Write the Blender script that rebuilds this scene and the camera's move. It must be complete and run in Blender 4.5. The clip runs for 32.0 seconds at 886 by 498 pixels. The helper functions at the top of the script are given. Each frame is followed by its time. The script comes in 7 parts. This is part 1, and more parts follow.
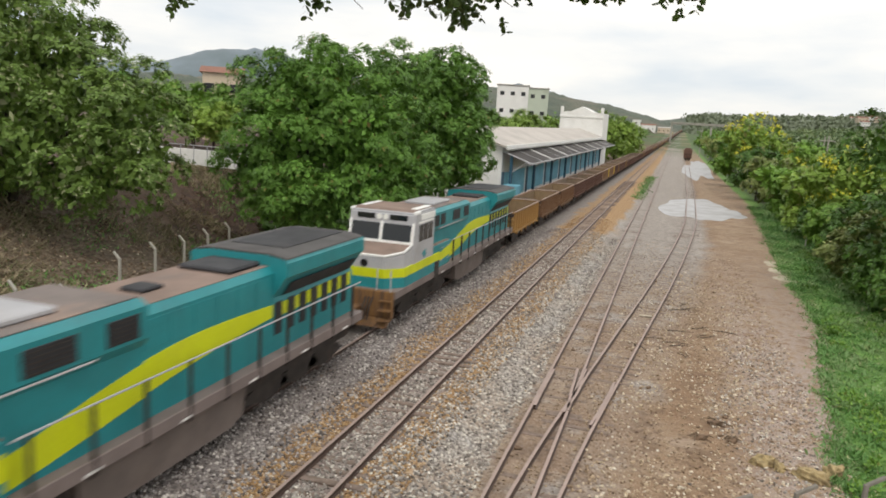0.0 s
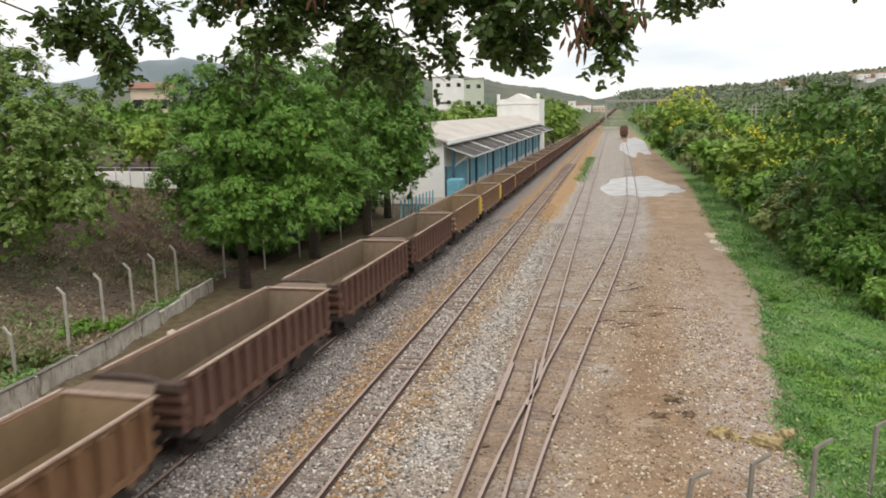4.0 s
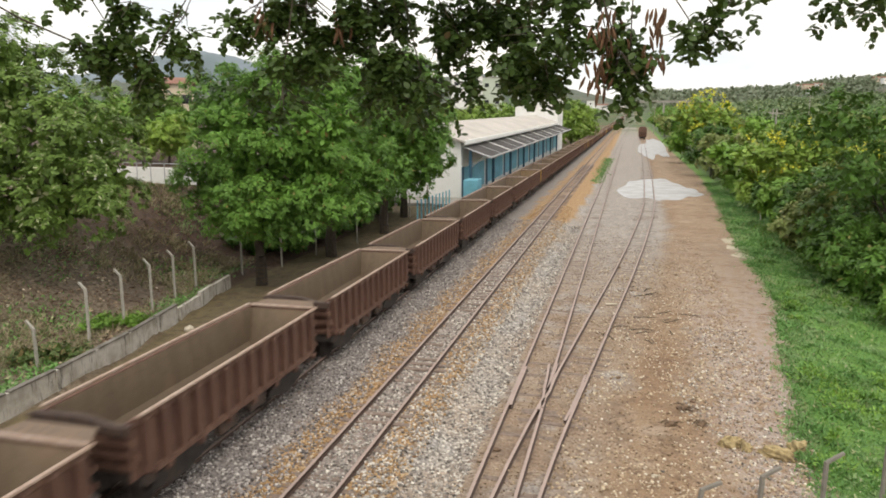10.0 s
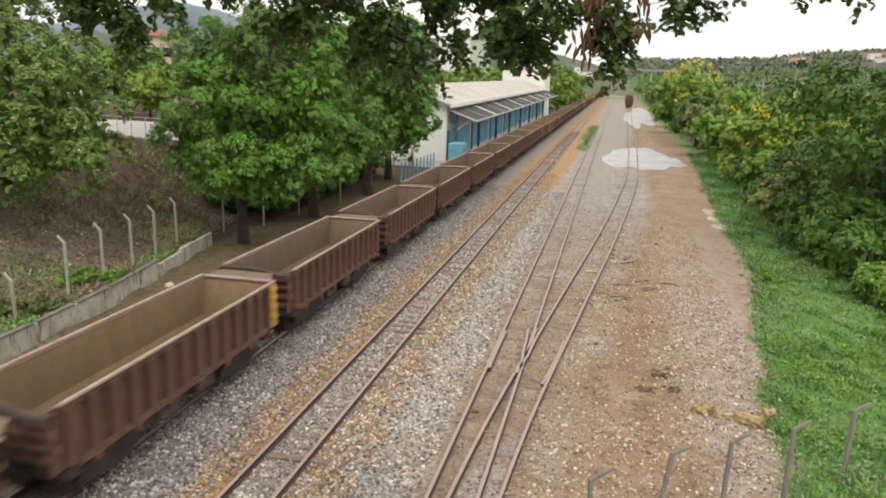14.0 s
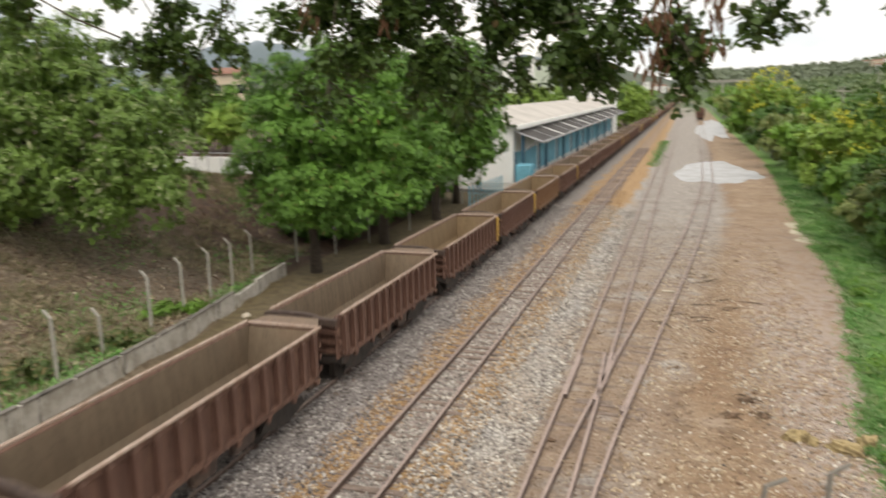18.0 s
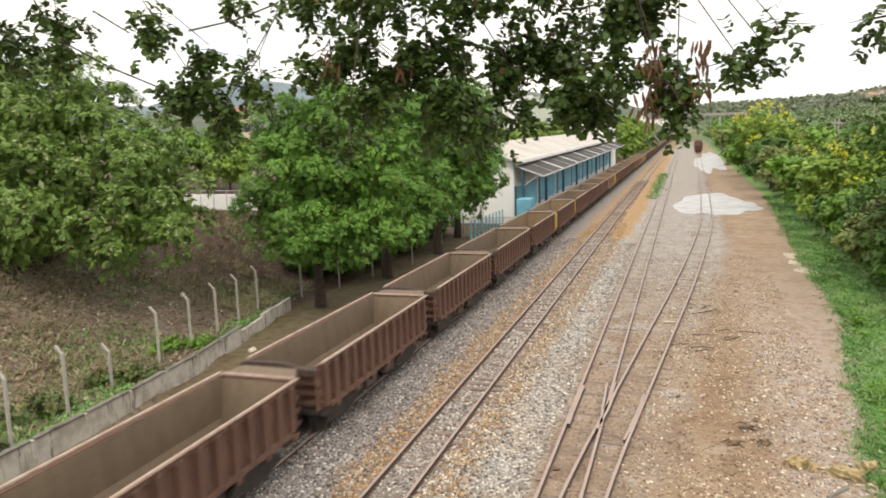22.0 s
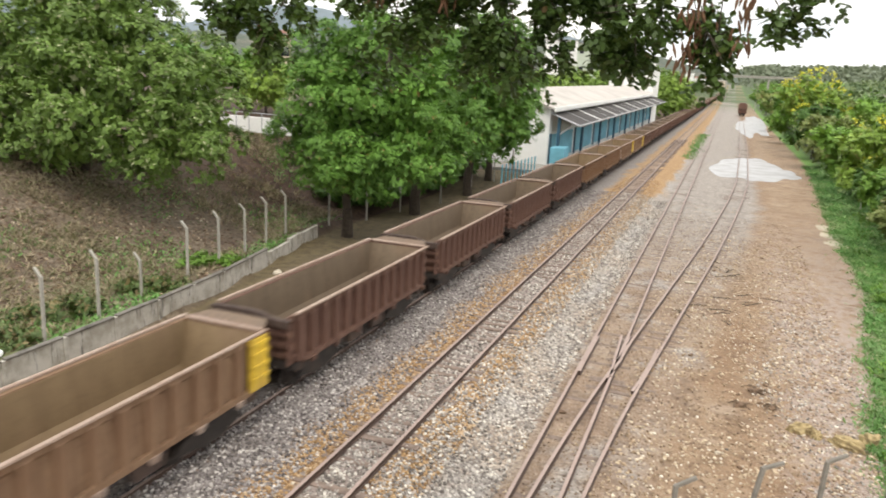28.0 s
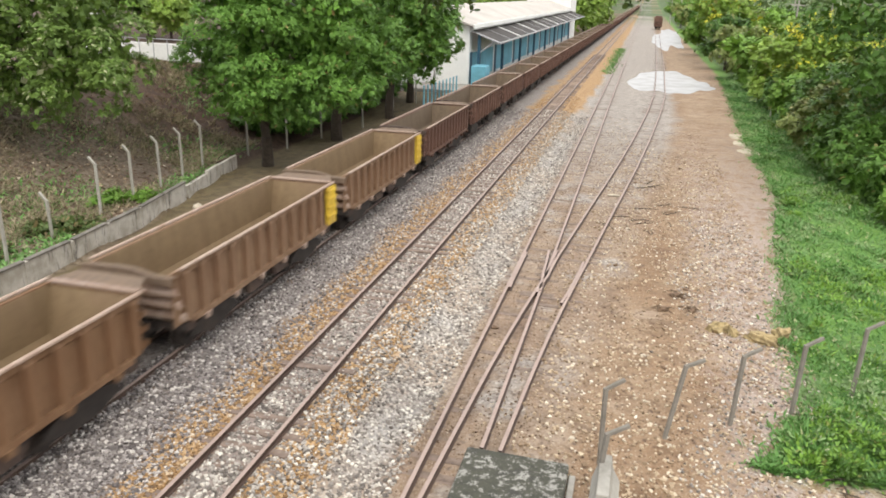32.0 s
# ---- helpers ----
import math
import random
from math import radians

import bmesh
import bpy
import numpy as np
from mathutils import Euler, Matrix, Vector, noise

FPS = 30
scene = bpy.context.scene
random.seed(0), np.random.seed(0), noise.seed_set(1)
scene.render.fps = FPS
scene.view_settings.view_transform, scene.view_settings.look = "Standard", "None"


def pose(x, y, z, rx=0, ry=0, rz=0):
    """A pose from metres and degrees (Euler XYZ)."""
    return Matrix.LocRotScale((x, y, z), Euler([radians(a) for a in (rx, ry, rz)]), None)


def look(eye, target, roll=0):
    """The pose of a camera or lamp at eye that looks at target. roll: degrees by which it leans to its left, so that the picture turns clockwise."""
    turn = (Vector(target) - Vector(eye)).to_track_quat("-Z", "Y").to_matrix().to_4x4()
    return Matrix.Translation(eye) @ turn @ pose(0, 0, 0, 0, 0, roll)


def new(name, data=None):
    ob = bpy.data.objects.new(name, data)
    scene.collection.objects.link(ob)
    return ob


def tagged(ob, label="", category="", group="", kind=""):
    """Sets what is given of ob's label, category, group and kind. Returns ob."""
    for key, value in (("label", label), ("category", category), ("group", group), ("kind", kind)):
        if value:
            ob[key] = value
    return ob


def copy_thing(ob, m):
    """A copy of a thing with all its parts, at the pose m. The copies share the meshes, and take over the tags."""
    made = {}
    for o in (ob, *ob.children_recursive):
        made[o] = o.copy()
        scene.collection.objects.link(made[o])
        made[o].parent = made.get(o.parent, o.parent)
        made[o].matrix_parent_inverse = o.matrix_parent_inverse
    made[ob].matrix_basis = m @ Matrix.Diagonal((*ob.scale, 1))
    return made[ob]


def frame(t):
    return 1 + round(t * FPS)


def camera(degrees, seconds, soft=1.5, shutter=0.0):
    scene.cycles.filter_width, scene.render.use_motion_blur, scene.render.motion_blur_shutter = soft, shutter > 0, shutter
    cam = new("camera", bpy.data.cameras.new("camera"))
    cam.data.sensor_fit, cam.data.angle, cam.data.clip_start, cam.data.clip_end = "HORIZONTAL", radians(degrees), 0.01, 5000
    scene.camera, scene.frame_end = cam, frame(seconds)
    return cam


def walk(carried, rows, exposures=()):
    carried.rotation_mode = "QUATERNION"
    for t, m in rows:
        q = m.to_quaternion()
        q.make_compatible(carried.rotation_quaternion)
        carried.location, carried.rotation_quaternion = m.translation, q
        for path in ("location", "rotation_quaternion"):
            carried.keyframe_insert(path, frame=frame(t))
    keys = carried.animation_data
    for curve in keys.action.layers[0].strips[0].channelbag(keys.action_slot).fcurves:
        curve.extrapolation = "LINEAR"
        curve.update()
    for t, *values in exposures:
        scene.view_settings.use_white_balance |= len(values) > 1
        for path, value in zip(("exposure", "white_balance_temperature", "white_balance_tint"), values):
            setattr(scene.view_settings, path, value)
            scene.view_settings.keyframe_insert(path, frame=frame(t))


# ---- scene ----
cam = camera(62.7, 32.0, soft=1.75, shutter=0.5)
CLOUD, SUN = 0.98, 0.8
EXPOSURES = [(0, 0.29, 7000, 10), (3, 0.40, 7000, 10), (7, 0.50, 7150, 10), (13, 0.52, 7200, 10), (18, 0.50, 7250, 10), (19, 0.70, 7300, 10), (20, 0.78, 7350, 10), (23, 0.74, 7250, 10), (25, 0.80, 7200, 10), (28.5, 0.86, 7000, 10), (32, 0.90, 6900, 10)]
PATH = [
    (0, (1.205, 0.635, 7.794), (0.626, 2.519, 7.453), 3.38),
    (0.5, (1.215, 0.635, 7.773), (0.612, 2.512, 7.437), 2.64),
    (1, (1.226, 0.627, 7.775), (0.632, 2.509, 7.451), 0.75),
    (1.5, (1.238, 0.630, 7.782), (0.677, 2.524, 7.469), -0.48),
    (2, (1.231, 0.620, 7.793), (0.698, 2.523, 7.484), -1.07),
    (2.5, (1.234, 0.617, 7.796), (0.720, 2.526, 7.491), -1.18),
    (4.5, (1.211, 0.469, 8.290), (0.782, 2.384, 7.904), -1.40),
    (5, (1.251, 0.469, 8.324), (0.821, 2.379, 7.916), -2.25),
    (5.5, (1.266, 0.434, 8.316), (0.887, 2.353, 7.899), -1.75),
    (6, (1.241, 0.430, 8.342), (0.920, 2.347, 7.873), -1.03),
    (6.5, (1.219, 0.424, 8.344), (0.916, 2.333, 7.832), -0.47),
    (7, (1.191, 0.437, 8.379), (0.748, 2.316, 7.858), -0.21),
    (7.5, (1.214, 0.436, 8.364), (0.700, 2.306, 7.877), 0.15),
    (8, (1.209, 0.398, 8.372), (0.669, 2.269, 7.916), 0.47),
    (8.5, (1.259, 0.389, 8.366), (0.732, 2.269, 7.933), -0.03),
    (9, (1.259, 0.364, 8.383), (0.772, 2.261, 7.978), -0.09),
    (9.5, (1.234, 0.356, 8.404), (0.747, 2.258, 8.024), -0.32),
    (10, (1.241, 0.344, 8.401), (0.755, 2.250, 8.039), -0.20),
    (10.5, (1.228, 0.352, 8.412), (0.747, 2.260, 8.054), 0.23),
    (11, (1.228, 0.346, 8.426), (0.741, 2.253, 8.073), 0.38),
    (11.5, (1.232, 0.347, 8.425), (0.723, 2.249, 8.074), 0.14),
    (12, (1.248, 0.326, 8.426), (0.727, 2.225, 8.078), -0.03),
    (12.5, (1.242, 0.315, 8.419), (0.729, 2.217, 8.075), 0.49),
    (13, (1.249, 0.308, 8.429), (0.760, 2.217, 8.084), 1.30),
    (13.5, (1.237, 0.300, 8.405), (0.779, 2.210, 8.030), 1.80),
    (14, (1.234, 0.297, 8.397), (0.801, 2.194, 7.938), 1.61),
    (14.5, (1.254, 0.323, 8.399), (0.833, 2.215, 7.908), 1.31),
    (16.5, (1.248, 0.377, 8.400), (0.885, 2.286, 7.926), 0.10),
    (17, (1.228, 0.395, 8.403), (0.868, 2.309, 7.946), -0.08),
    (17.5, (1.227, 0.447, 8.415), (0.845, 2.360, 7.972), -0.48),
    (18, (1.175, 0.518, 8.455), (0.553, 2.376, 8.055), -1.29),
    (18.5, (1.174, 0.543, 8.483), (0.385, 2.353, 8.163), -0.48),
    (19, (1.145, 0.448, 8.522), (0.234, 2.207, 8.247), -0.24),
    (19.5, (1.208, 0.316, 8.490), (0.206, 2.028, 8.242), -0.69),
    (20, (1.290, 0.198, 8.448), (0.514, 2.012, 8.127), -1.36),
    (20.5, (1.343, 0.165, 8.532), (0.837, 2.048, 8.085), -4.10),
    (21, (1.340, 0.111, 8.596), (0.840, 2.010, 8.219), -4.31),
    (21.5, (1.343, 0.089, 8.567), (0.750, 1.973, 8.252), -2.82),
    (22, (1.295, -0.023, 8.519), (0.666, 1.851, 8.212), -1.91),
    (22.5, (1.271, -0.104, 8.528), (0.536, 1.730, 8.216), -2.05),
    (23, (1.288, -0.199, 8.529), (0.476, 1.598, 8.196), -1.65),
    (23.5, (1.284, -0.254, 8.510), (0.417, 1.512, 8.148), -0.21),
    (24, (1.320, -0.319, 8.463), (0.463, 1.447, 8.080), 0.83),
    (24.5, (1.295, -0.312, 8.482), (0.459, 1.456, 8.063), 1.67),
    (25, (1.334, -0.327, 8.478), (0.514, 1.445, 8.044), 1.76),
    (25.5, (1.307, -0.282, 8.489), (0.503, 1.493, 8.040), 1.71),
    (27.5, (1.356, -0.249, 8.475), (0.616, 1.553, 8.024), 2.66),
    (28, (1.362, -0.255, 8.455), (0.677, 1.566, 7.991), 2.77),
    (28.5, (1.349, -0.231, 8.438), (0.758, 1.614, 7.944), 2.42),
    (29, (1.335, -0.198, 8.428), (0.812, 1.660, 7.905), 2.22),
    (29.5, (1.319, -0.156, 8.430), (0.830, 1.708, 7.893), 1.77),
    (30, (1.300, -0.143, 8.378), (0.795, 1.717, 7.842), 1.14),
    (30.5, (1.304, -0.144, 8.334), (0.802, 1.695, 7.731), 0.49),
    (31, (1.324, -0.134, 8.314), (0.832, 1.694, 7.668), 0.72),
    (31.5, (1.328, -0.124, 8.303), (0.852, 1.705, 7.648), 0.82),
    (32, (1.307, -0.105, 8.321), (0.835, 1.726, 7.667), 1.48),
]
walk(cam, [(t, look(e, g, r)) for t, e, g, r in PATH], exposures=EXPOSURES)

# ---- sky and sun: bright overcast ----
world = bpy.data.worlds.new("overcast")
scene.world = world
world.use_nodes = True
wn = world.node_tree
wn.nodes.clear()
w_out = wn.nodes.new("ShaderNodeOutputWorld")
w_sky = wn.nodes.new("ShaderNodeTexSky")
w_sky.sky_type, w_sky.sun_disc = "NISHITA", False
w_sky.sun_elevation, w_sky.sun_rotation = radians(62), radians(200)
w_bg = wn.nodes.new("ShaderNodeBackground")
w_bg.inputs["Strength"].default_value = 0.07
wn.links.new(w_sky.outputs[0], w_bg.inputs["Color"])
w_cloud = wn.nodes.new("ShaderNodeBackground")
w_tc = wn.nodes.new("ShaderNodeTexCoord")
w_map = wn.nodes.new("ShaderNodeMapping")
w_map.inputs["Scale"].default_value = (1.5, 1.5, 6)
w_noise = wn.nodes.new("ShaderNodeTexNoise")
w_noise.inputs["Scale"].default_value, w_noise.inputs["Detail"].default_value = 1.6, 6
w_ramp = wn.nodes.new("ShaderNodeValToRGB")
w_ramp.color_ramp.elements[0].position, w_ramp.color_ramp.elements[0].color = 0.36, (0.70, 0.78, 0.88, 1)
w_ramp.color_ramp.elements[1].position, w_ramp.color_ramp.elements[1].color = 0.56, (1.0, 1.0, 1.0, 1)
wn.links.new(w_tc.outputs["Generated"], w_map.inputs[0])
wn.links.new(w_map.outputs[0], w_noise.inputs["Vector"])
wn.links.new(w_noise.outputs[0], w_ramp.inputs[0])
wn.links.new(w_ramp.outputs[0], w_cloud.inputs["Color"])
w_sep = wn.nodes.new("ShaderNodeSeparateXYZ")
wn.links.new(w_tc.outputs["Generated"], w_sep.inputs[0])
w_up = wn.nodes.new("ShaderNodeMapRange")
w_up.inputs[1].default_value, w_up.inputs[2].default_value = 0.0, 1.0
w_up.inputs[3].default_value, w_up.inputs[4].default_value = 0.92 * CLOUD, 1.35 * CLOUD
wn.links.new(w_sep.outputs[2], w_up.inputs[0])
wn.links.new(w_up.outputs[0], w_cloud.inputs["Strength"])
w_add = wn.nodes.new("ShaderNodeMixShader")
w_add.inputs[0].default_value = 0.88
wn.links.new(w_bg.outputs[0], w_add.inputs[1])
wn.links.new(w_cloud.outputs[0], w_add.inputs[2])
wn.links.new(w_add.outputs[0], w_out.inputs[0])

sun = new("sun", bpy.data.lights.new("sun", "SUN"))
sun.data.energy, sun.data.angle, sun.data.color = SUN, radians(14), (1.0, 0.96, 0.9)
sun.matrix_world = look((20, -30, 70), (0, 20, 0))

# ---- materials ----


class Mat:
    """A node material with small helpers."""

    def __init__(self, name, rough=0.8, metal=0.0):
        self.m = bpy.data.materials.new(name)
        self.m.use_nodes = True
        self.t = self.m.node_tree
        self.b = self.t.nodes["Principled BSDF"]
        self.b.inputs["Roughness"].default_value = rough
        self.b.inputs["Metallic"].default_value = metal
        g = self.t.nodes.new("ShaderNodeNewGeometry")
        self.geo = g
        self.pos = g.outputs["Position"]
        self.island = g.outputs["Random Per Island"]
        self.obj = self.t.nodes.new("ShaderNodeTexCoord").outputs["Object"]

    def put(self, sock, v):
        if isinstance(v, bpy.types.NodeSocket):
            self.t.links.new(v, sock)
        elif isinstance(v, tuple) and len(v) == 3 and sock.type == "RGBA":
            sock.default_value = (*v, 1)
        else:
            sock.default_value = v

    def noise(self, scale, detail=4, rough=0.55, at=None, stretch=None):
        n = self.t.nodes.new("ShaderNodeTexNoise")
        n.inputs["Scale"].default_value, n.inputs["Detail"].default_value, n.inputs["Roughness"].default_value = scale, detail, rough
        v = at or self.pos
        if stretch:
            mp = self.t.nodes.new("ShaderNodeMapping")
            mp.inputs["Scale"].default_value = stretch
            self.t.links.new(v, mp.inputs[0])
            v = mp.outputs[0]
        self.t.links.new(v, n.inputs["Vector"])
        return n.outputs[0]

    def cells(self, scale, at=None, out="Color"):
        n = self.t.nodes.new("ShaderNodeTexVoronoi")
        n.inputs["Scale"].default_value = scale
        self.t.links.new(at or self.pos, n.inputs["Vector"])
        return n.outputs[out]

    def math(self, op, a, b=0.0, c=0.0):
        n = self.t.nodes.new("ShaderNodeMath")
        n.operation = op
        for s, v in zip(n.inputs, (a, b, c)):
            self.put(s, v)
        return n.outputs[0]

    def step(self, v, lo, hi):
        n = self.t.nodes.new("ShaderNodeMapRange")
        n.interpolation_type = "SMOOTHSTEP"
        self.put(n.inputs[0], v)
        n.inputs[1].default_value, n.inputs[2].default_value = lo, hi
        return n.outputs[0]

    def mix(self, f, a, b):
        n = self.t.nodes.new("ShaderNodeMix")
        n.data_type = "RGBA"
        self.put(n.inputs[0], f)
        self.put(n.inputs[6], a)
        self.put(n.inputs[7], b)
        return n.outputs[2]

    def ramp(self, f, *stops):
        n = self.t.nodes.new("ShaderNodeValToRGB")
        e = n.color_ramp.elements
        while len(e) < len(stops):
            e.new(0.5)
        for k, (p, c) in zip(e, stops):
            k.position, k.color = p, (*c, 1)
        self.put(n.inputs[0], f)
        return n.outputs[0]

    def xyz(self, at=None):
        n = self.t.nodes.new("ShaderNodeSeparateXYZ")
        self.t.links.new(at or self.pos, n.inputs[0])
        return n.outputs

    def random(self):
        return self.t.nodes.new("ShaderNodeObjectInfo").outputs["Random"]

    def color(self, c):
        self.put(self.b.inputs["Base Color"], c)
        return self

    def rough(self, c):
        self.put(self.b.inputs["Roughness"], c)
        return self

    def bump(self, h, strength=0.3, dist=0.02):
        n = self.t.nodes.new("ShaderNodeBump")
        n.inputs["Strength"].default_value, n.inputs["Distance"].default_value = strength, dist
        self.put(n.inputs["Height"], h)
        self.t.links.new(n.outputs[0], self.b.inputs["Normal"])
        return self


def plain(name, c, rough=0.7, metal=0.0, vary=0.25, scale=3.0, dirt=(0.1, 0.075, 0.05), amount=0.35, object_space=True):
    """Painted, metal or concrete surface with grain, stains and relief."""
    m = Mat(name, rough, metal)
    at = m.obj if object_space else None
    big, fine = m.noise(scale, 5, at=at), m.noise(scale * 14, 4, at=at)
    base = m.mix(m.step(big, 0.3, 0.7), c, tuple(v * (1 - vary) for v in c))
    base = m.mix(m.math("MULTIPLY", m.step(m.noise(scale * 0.6, 6, 0.7, at=at), 0.5, 0.75), amount), base, dirt)
    base = m.mix(m.math("MULTIPLY", m.step(fine, 0.45, 0.7), 0.18), base, tuple(v * 0.6 for v in c))
    m.color(base).bump(fine, 0.15, 0.01)
    m.rough(m.math("ADD", rough - 0.08, m.math("MULTIPLY", big, 0.16)))
    return m.m


def leafy(name, dark, light, dry=None, part=0.0, tint=None):
    """Leaves: each one its own shade, some light let through."""
    m = Mat(name, 0.5)
    m.b.inputs["Specular IOR Level"].default_value = 0.32
    c = m.ramp(m.island, (0.0, tuple(0.4 * a + 0.6 * b for a, b in zip(dark, light))), (0.75, tuple(v * 0.9 for v in light)), (1.0, tuple(min(1, v * 1.12) for v in light)))
    c = m.mix(m.math("MULTIPLY", m.random(), 0.5), c, dark)
    c = m.mix(m.step(m.noise(0.35, 3), 0.35, 0.7), c, m.mix(0.4, c, dark))
    if tint:
        c = m.mix(m.math("MULTIPLY", m.step(m.noise(0.7, 5, 0.65), 0.46, 0.62), 0.75), c, tint)
    if dry:
        c = m.mix(m.step(m.math("FRACT", m.math("MULTIPLY", m.island, 37.0)), 1 - part, 1 - part + 0.01), c, dry)
    m.color(c)
    tr = m.t.nodes.new("ShaderNodeBsdfTranslucent")
    m.put(tr.inputs[0], m.mix(0.35, c, (0.22, 0.30, 0.03)))
    ms = m.t.nodes.new("ShaderNodeMixShader")
    ms.inputs[0].default_value = 0.08
    m.t.links.new(m.b.outputs[0], ms.inputs[1])
    m.t.links.new(tr.outputs[0], ms.inputs[2])
    m.t.links.new(ms.outputs[0], m.t.nodes["Material Output"].inputs[0])
    return m.m


def ground_material():
    m = Mat("ground", 0.92)
    x, y, z = m.xyz()
    wob = m.math("MULTIPLY", m.math("SUBTRACT", m.noise(0.45, 5), 0.5), 2.2)
    xw = m.math("ADD", x, wob)
    fine, mid, big = m.noise(24, 3, 0.7), m.noise(3.0, 5, 0.65), m.noise(0.25, 4)
    cell = m.cells(13.0)
    grey = m.ramp(cell, (0.0, (0.11, 0.098, 0.09)), (0.45, (0.27, 0.25, 0.232)), (0.8, (0.42, 0.39, 0.36)), (1.0, (0.62, 0.58, 0.52)))
    grey = m.mix(m.step(mid, 0.5, 0.75), grey, m.mix(0.5, grey, (0.22, 0.16, 0.13)))
    rust = m.ramp(cell, (0.0, (0.14, 0.08, 0.04)), (0.5, (0.33, 0.20, 0.095)), (1.0, (0.47, 0.31, 0.16)))
    broad = m.noise(0.55, 5, 0.6)
    dirt = m.ramp(broad, (0.3, (0.17, 0.092, 0.048)), (0.45, (0.245, 0.153, 0.088)), (0.6, (0.275, 0.188, 0.119)), (0.75, (0.35, 0.27, 0.205)))
    dirt = m.mix(m.math("MULTIPLY", m.step(mid, 0.45, 0.7), 0.55), dirt, (0.17, 0.105, 0.066))
    dirt = m.mix(m.math("MULTIPLY", m.step(fine, 0.52, 0.66), 0.75), dirt, (0.44, 0.36, 0.27))
    dirt = m.mix(m.math("MULTIPLY", m.step(m.noise(6.0, 5, 0.7), 0.54, 0.66), 0.85), dirt, (0.085, 0.05, 0.032))
    dirt = m.mix(m.math("MULTIPLY", m.step(m.noise(1.3, 4, 0.6), 0.52, 0.66), 0.55), dirt, (0.13, 0.078, 0.045))
    grass = m.ramp(m.noise(2.2, 6, 0.75), (0.25, (0.06, 0.125, 0.024)), (0.5, (0.115, 0.235, 0.042)), (0.75, (0.19, 0.33, 0.07)))
    # bank browns kept low: the trees' shade is partly in the soil colour
    dry = m.ramp(m.noise(1.6, 7, 0.75), (0.3, (0.024, 0.013, 0.009)), (0.45, (0.056, 0.031, 0.020)), (0.6, (0.098, 0.058, 0.038)), (0.75, (0.19, 0.13, 0.09)))
    dry = m.mix(m.math("MULTIPLY", m.step(m.noise(0.35, 5), 0.30, 0.5), m.step(y, 36, 26)), dry, m.mix(0.75, dry, m.mix(m.step(m.noise(5, 5, 0.7), 0.3, 0.7), (0.085, 0.060, 0.036), (0.33, 0.27, 0.20))))
    # strip lowered likewise for the dense shade below the mango trees
    strip = m.ramp(m.noise(2.0, 6, 0.7), (0.3, (0.070, 0.050, 0.026)), (0.6, (0.145, 0.110, 0.056)), (0.8, (0.085, 0.105, 0.038)))
    dry = m.mix(m.step(m.math("ADD", x, m.math("MULTIPLY", m.step(y, 18, 36), 2.6)), -16.3, -15.9), dry, strip)
    # bands across the line, from the left
    c = m.mix(m.step(xw, -12.6, -11.6), dry, m.mix(0.6, grey, (0.11, 0.08, 0.066)))
    c = m.mix(m.step(xw, -8.9, -8.2), c, m.mix(0.5, grey, (0.14, 0.115, 0.11)))
    far = m.step(y, 35, 90)
    c = m.mix(m.math("MULTIPLY", m.step(xw, -7.7, -6.9), m.step(mid, 0.28, 0.5)), c, rust)
    c = m.mix(m.math("MULTIPLY", m.step(xw, -6.35, -5.9), m.math("SUBTRACT", 1.0, m.math("MULTIPLY", far, 0.6))), c, m.mix(0.45, grey, (0.23, 0.15, 0.12)))
    c = m.mix(m.step(xw, -4.95, -4.6), c, rust)
    xr = m.math("SUBTRACT", xw, m.math("MULTIPLY", far, 1.0))
    c = m.mix(m.step(xr, -4.25, -3.7), c, m.mix(m.step(big, 0.4, 0.6), grey, m.mix(0.35, grey, rust)))
    duskgrey = m.mix(0.42, grey, m.mix(m.step(m.noise(1.5, 6, 0.7), 0.35, 0.65), (0.38, 0.32, 0.265), (0.155, 0.118, 0.095)))
    sid = m.math("ADD", 0.9, m.math("MINIMUM", m.math("MAXIMUM", m.math("MULTIPLY", m.math("SUBTRACT", y, 17.0), 0.085), -0.3), 3.7))
    c = m.mix(m.step(xw, -2.9, -2.2), c, m.mix(m.math("MULTIPLY", m.step(m.noise(0.7, 5), 0.30, 0.52), m.step(y, 58, 28)), duskgrey, m.mix(0.2, dirt, grey)))
    c = m.mix(m.step(m.math("SUBTRACT", xw, sid), -0.6, 0.7), c, dirt)
    # a paler, trodden band towards the grass
    c = m.mix(m.math("MULTIPLY", m.math("MULTIPLY", m.step(xw, 2.9, 5.0), m.step(y, 70, 24)), m.step(mid, 0.35, 0.6)), c, m.mix(m.step(fine, 0.4, 0.6), (0.27, 0.20, 0.165), (0.41, 0.345, 0.30)))
    # soil right of the sidings turns paler farther along the line
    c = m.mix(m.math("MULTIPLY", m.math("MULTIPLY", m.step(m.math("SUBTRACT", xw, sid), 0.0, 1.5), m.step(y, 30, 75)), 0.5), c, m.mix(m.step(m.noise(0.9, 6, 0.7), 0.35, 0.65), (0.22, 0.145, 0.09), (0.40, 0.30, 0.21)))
    edge = m.math("SUBTRACT", m.math("ADD", x, m.math("MULTIPLY", wob, 0.6)), m.math("ADD", m.math("ADD", 5.9, m.math("MULTIPLY", m.step(y, 19, 25), 0.35)), m.math("MULTIPLY", m.step(y, 19, 42), 2.3)))
    edge = m.math("SUBTRACT", edge, m.math("MULTIPLY", m.step(y, 42, 100), 2.3))
    edge = m.math("ADD", edge, m.math("MULTIPLY", m.step(y, 17.5, 12.5), 1.4))
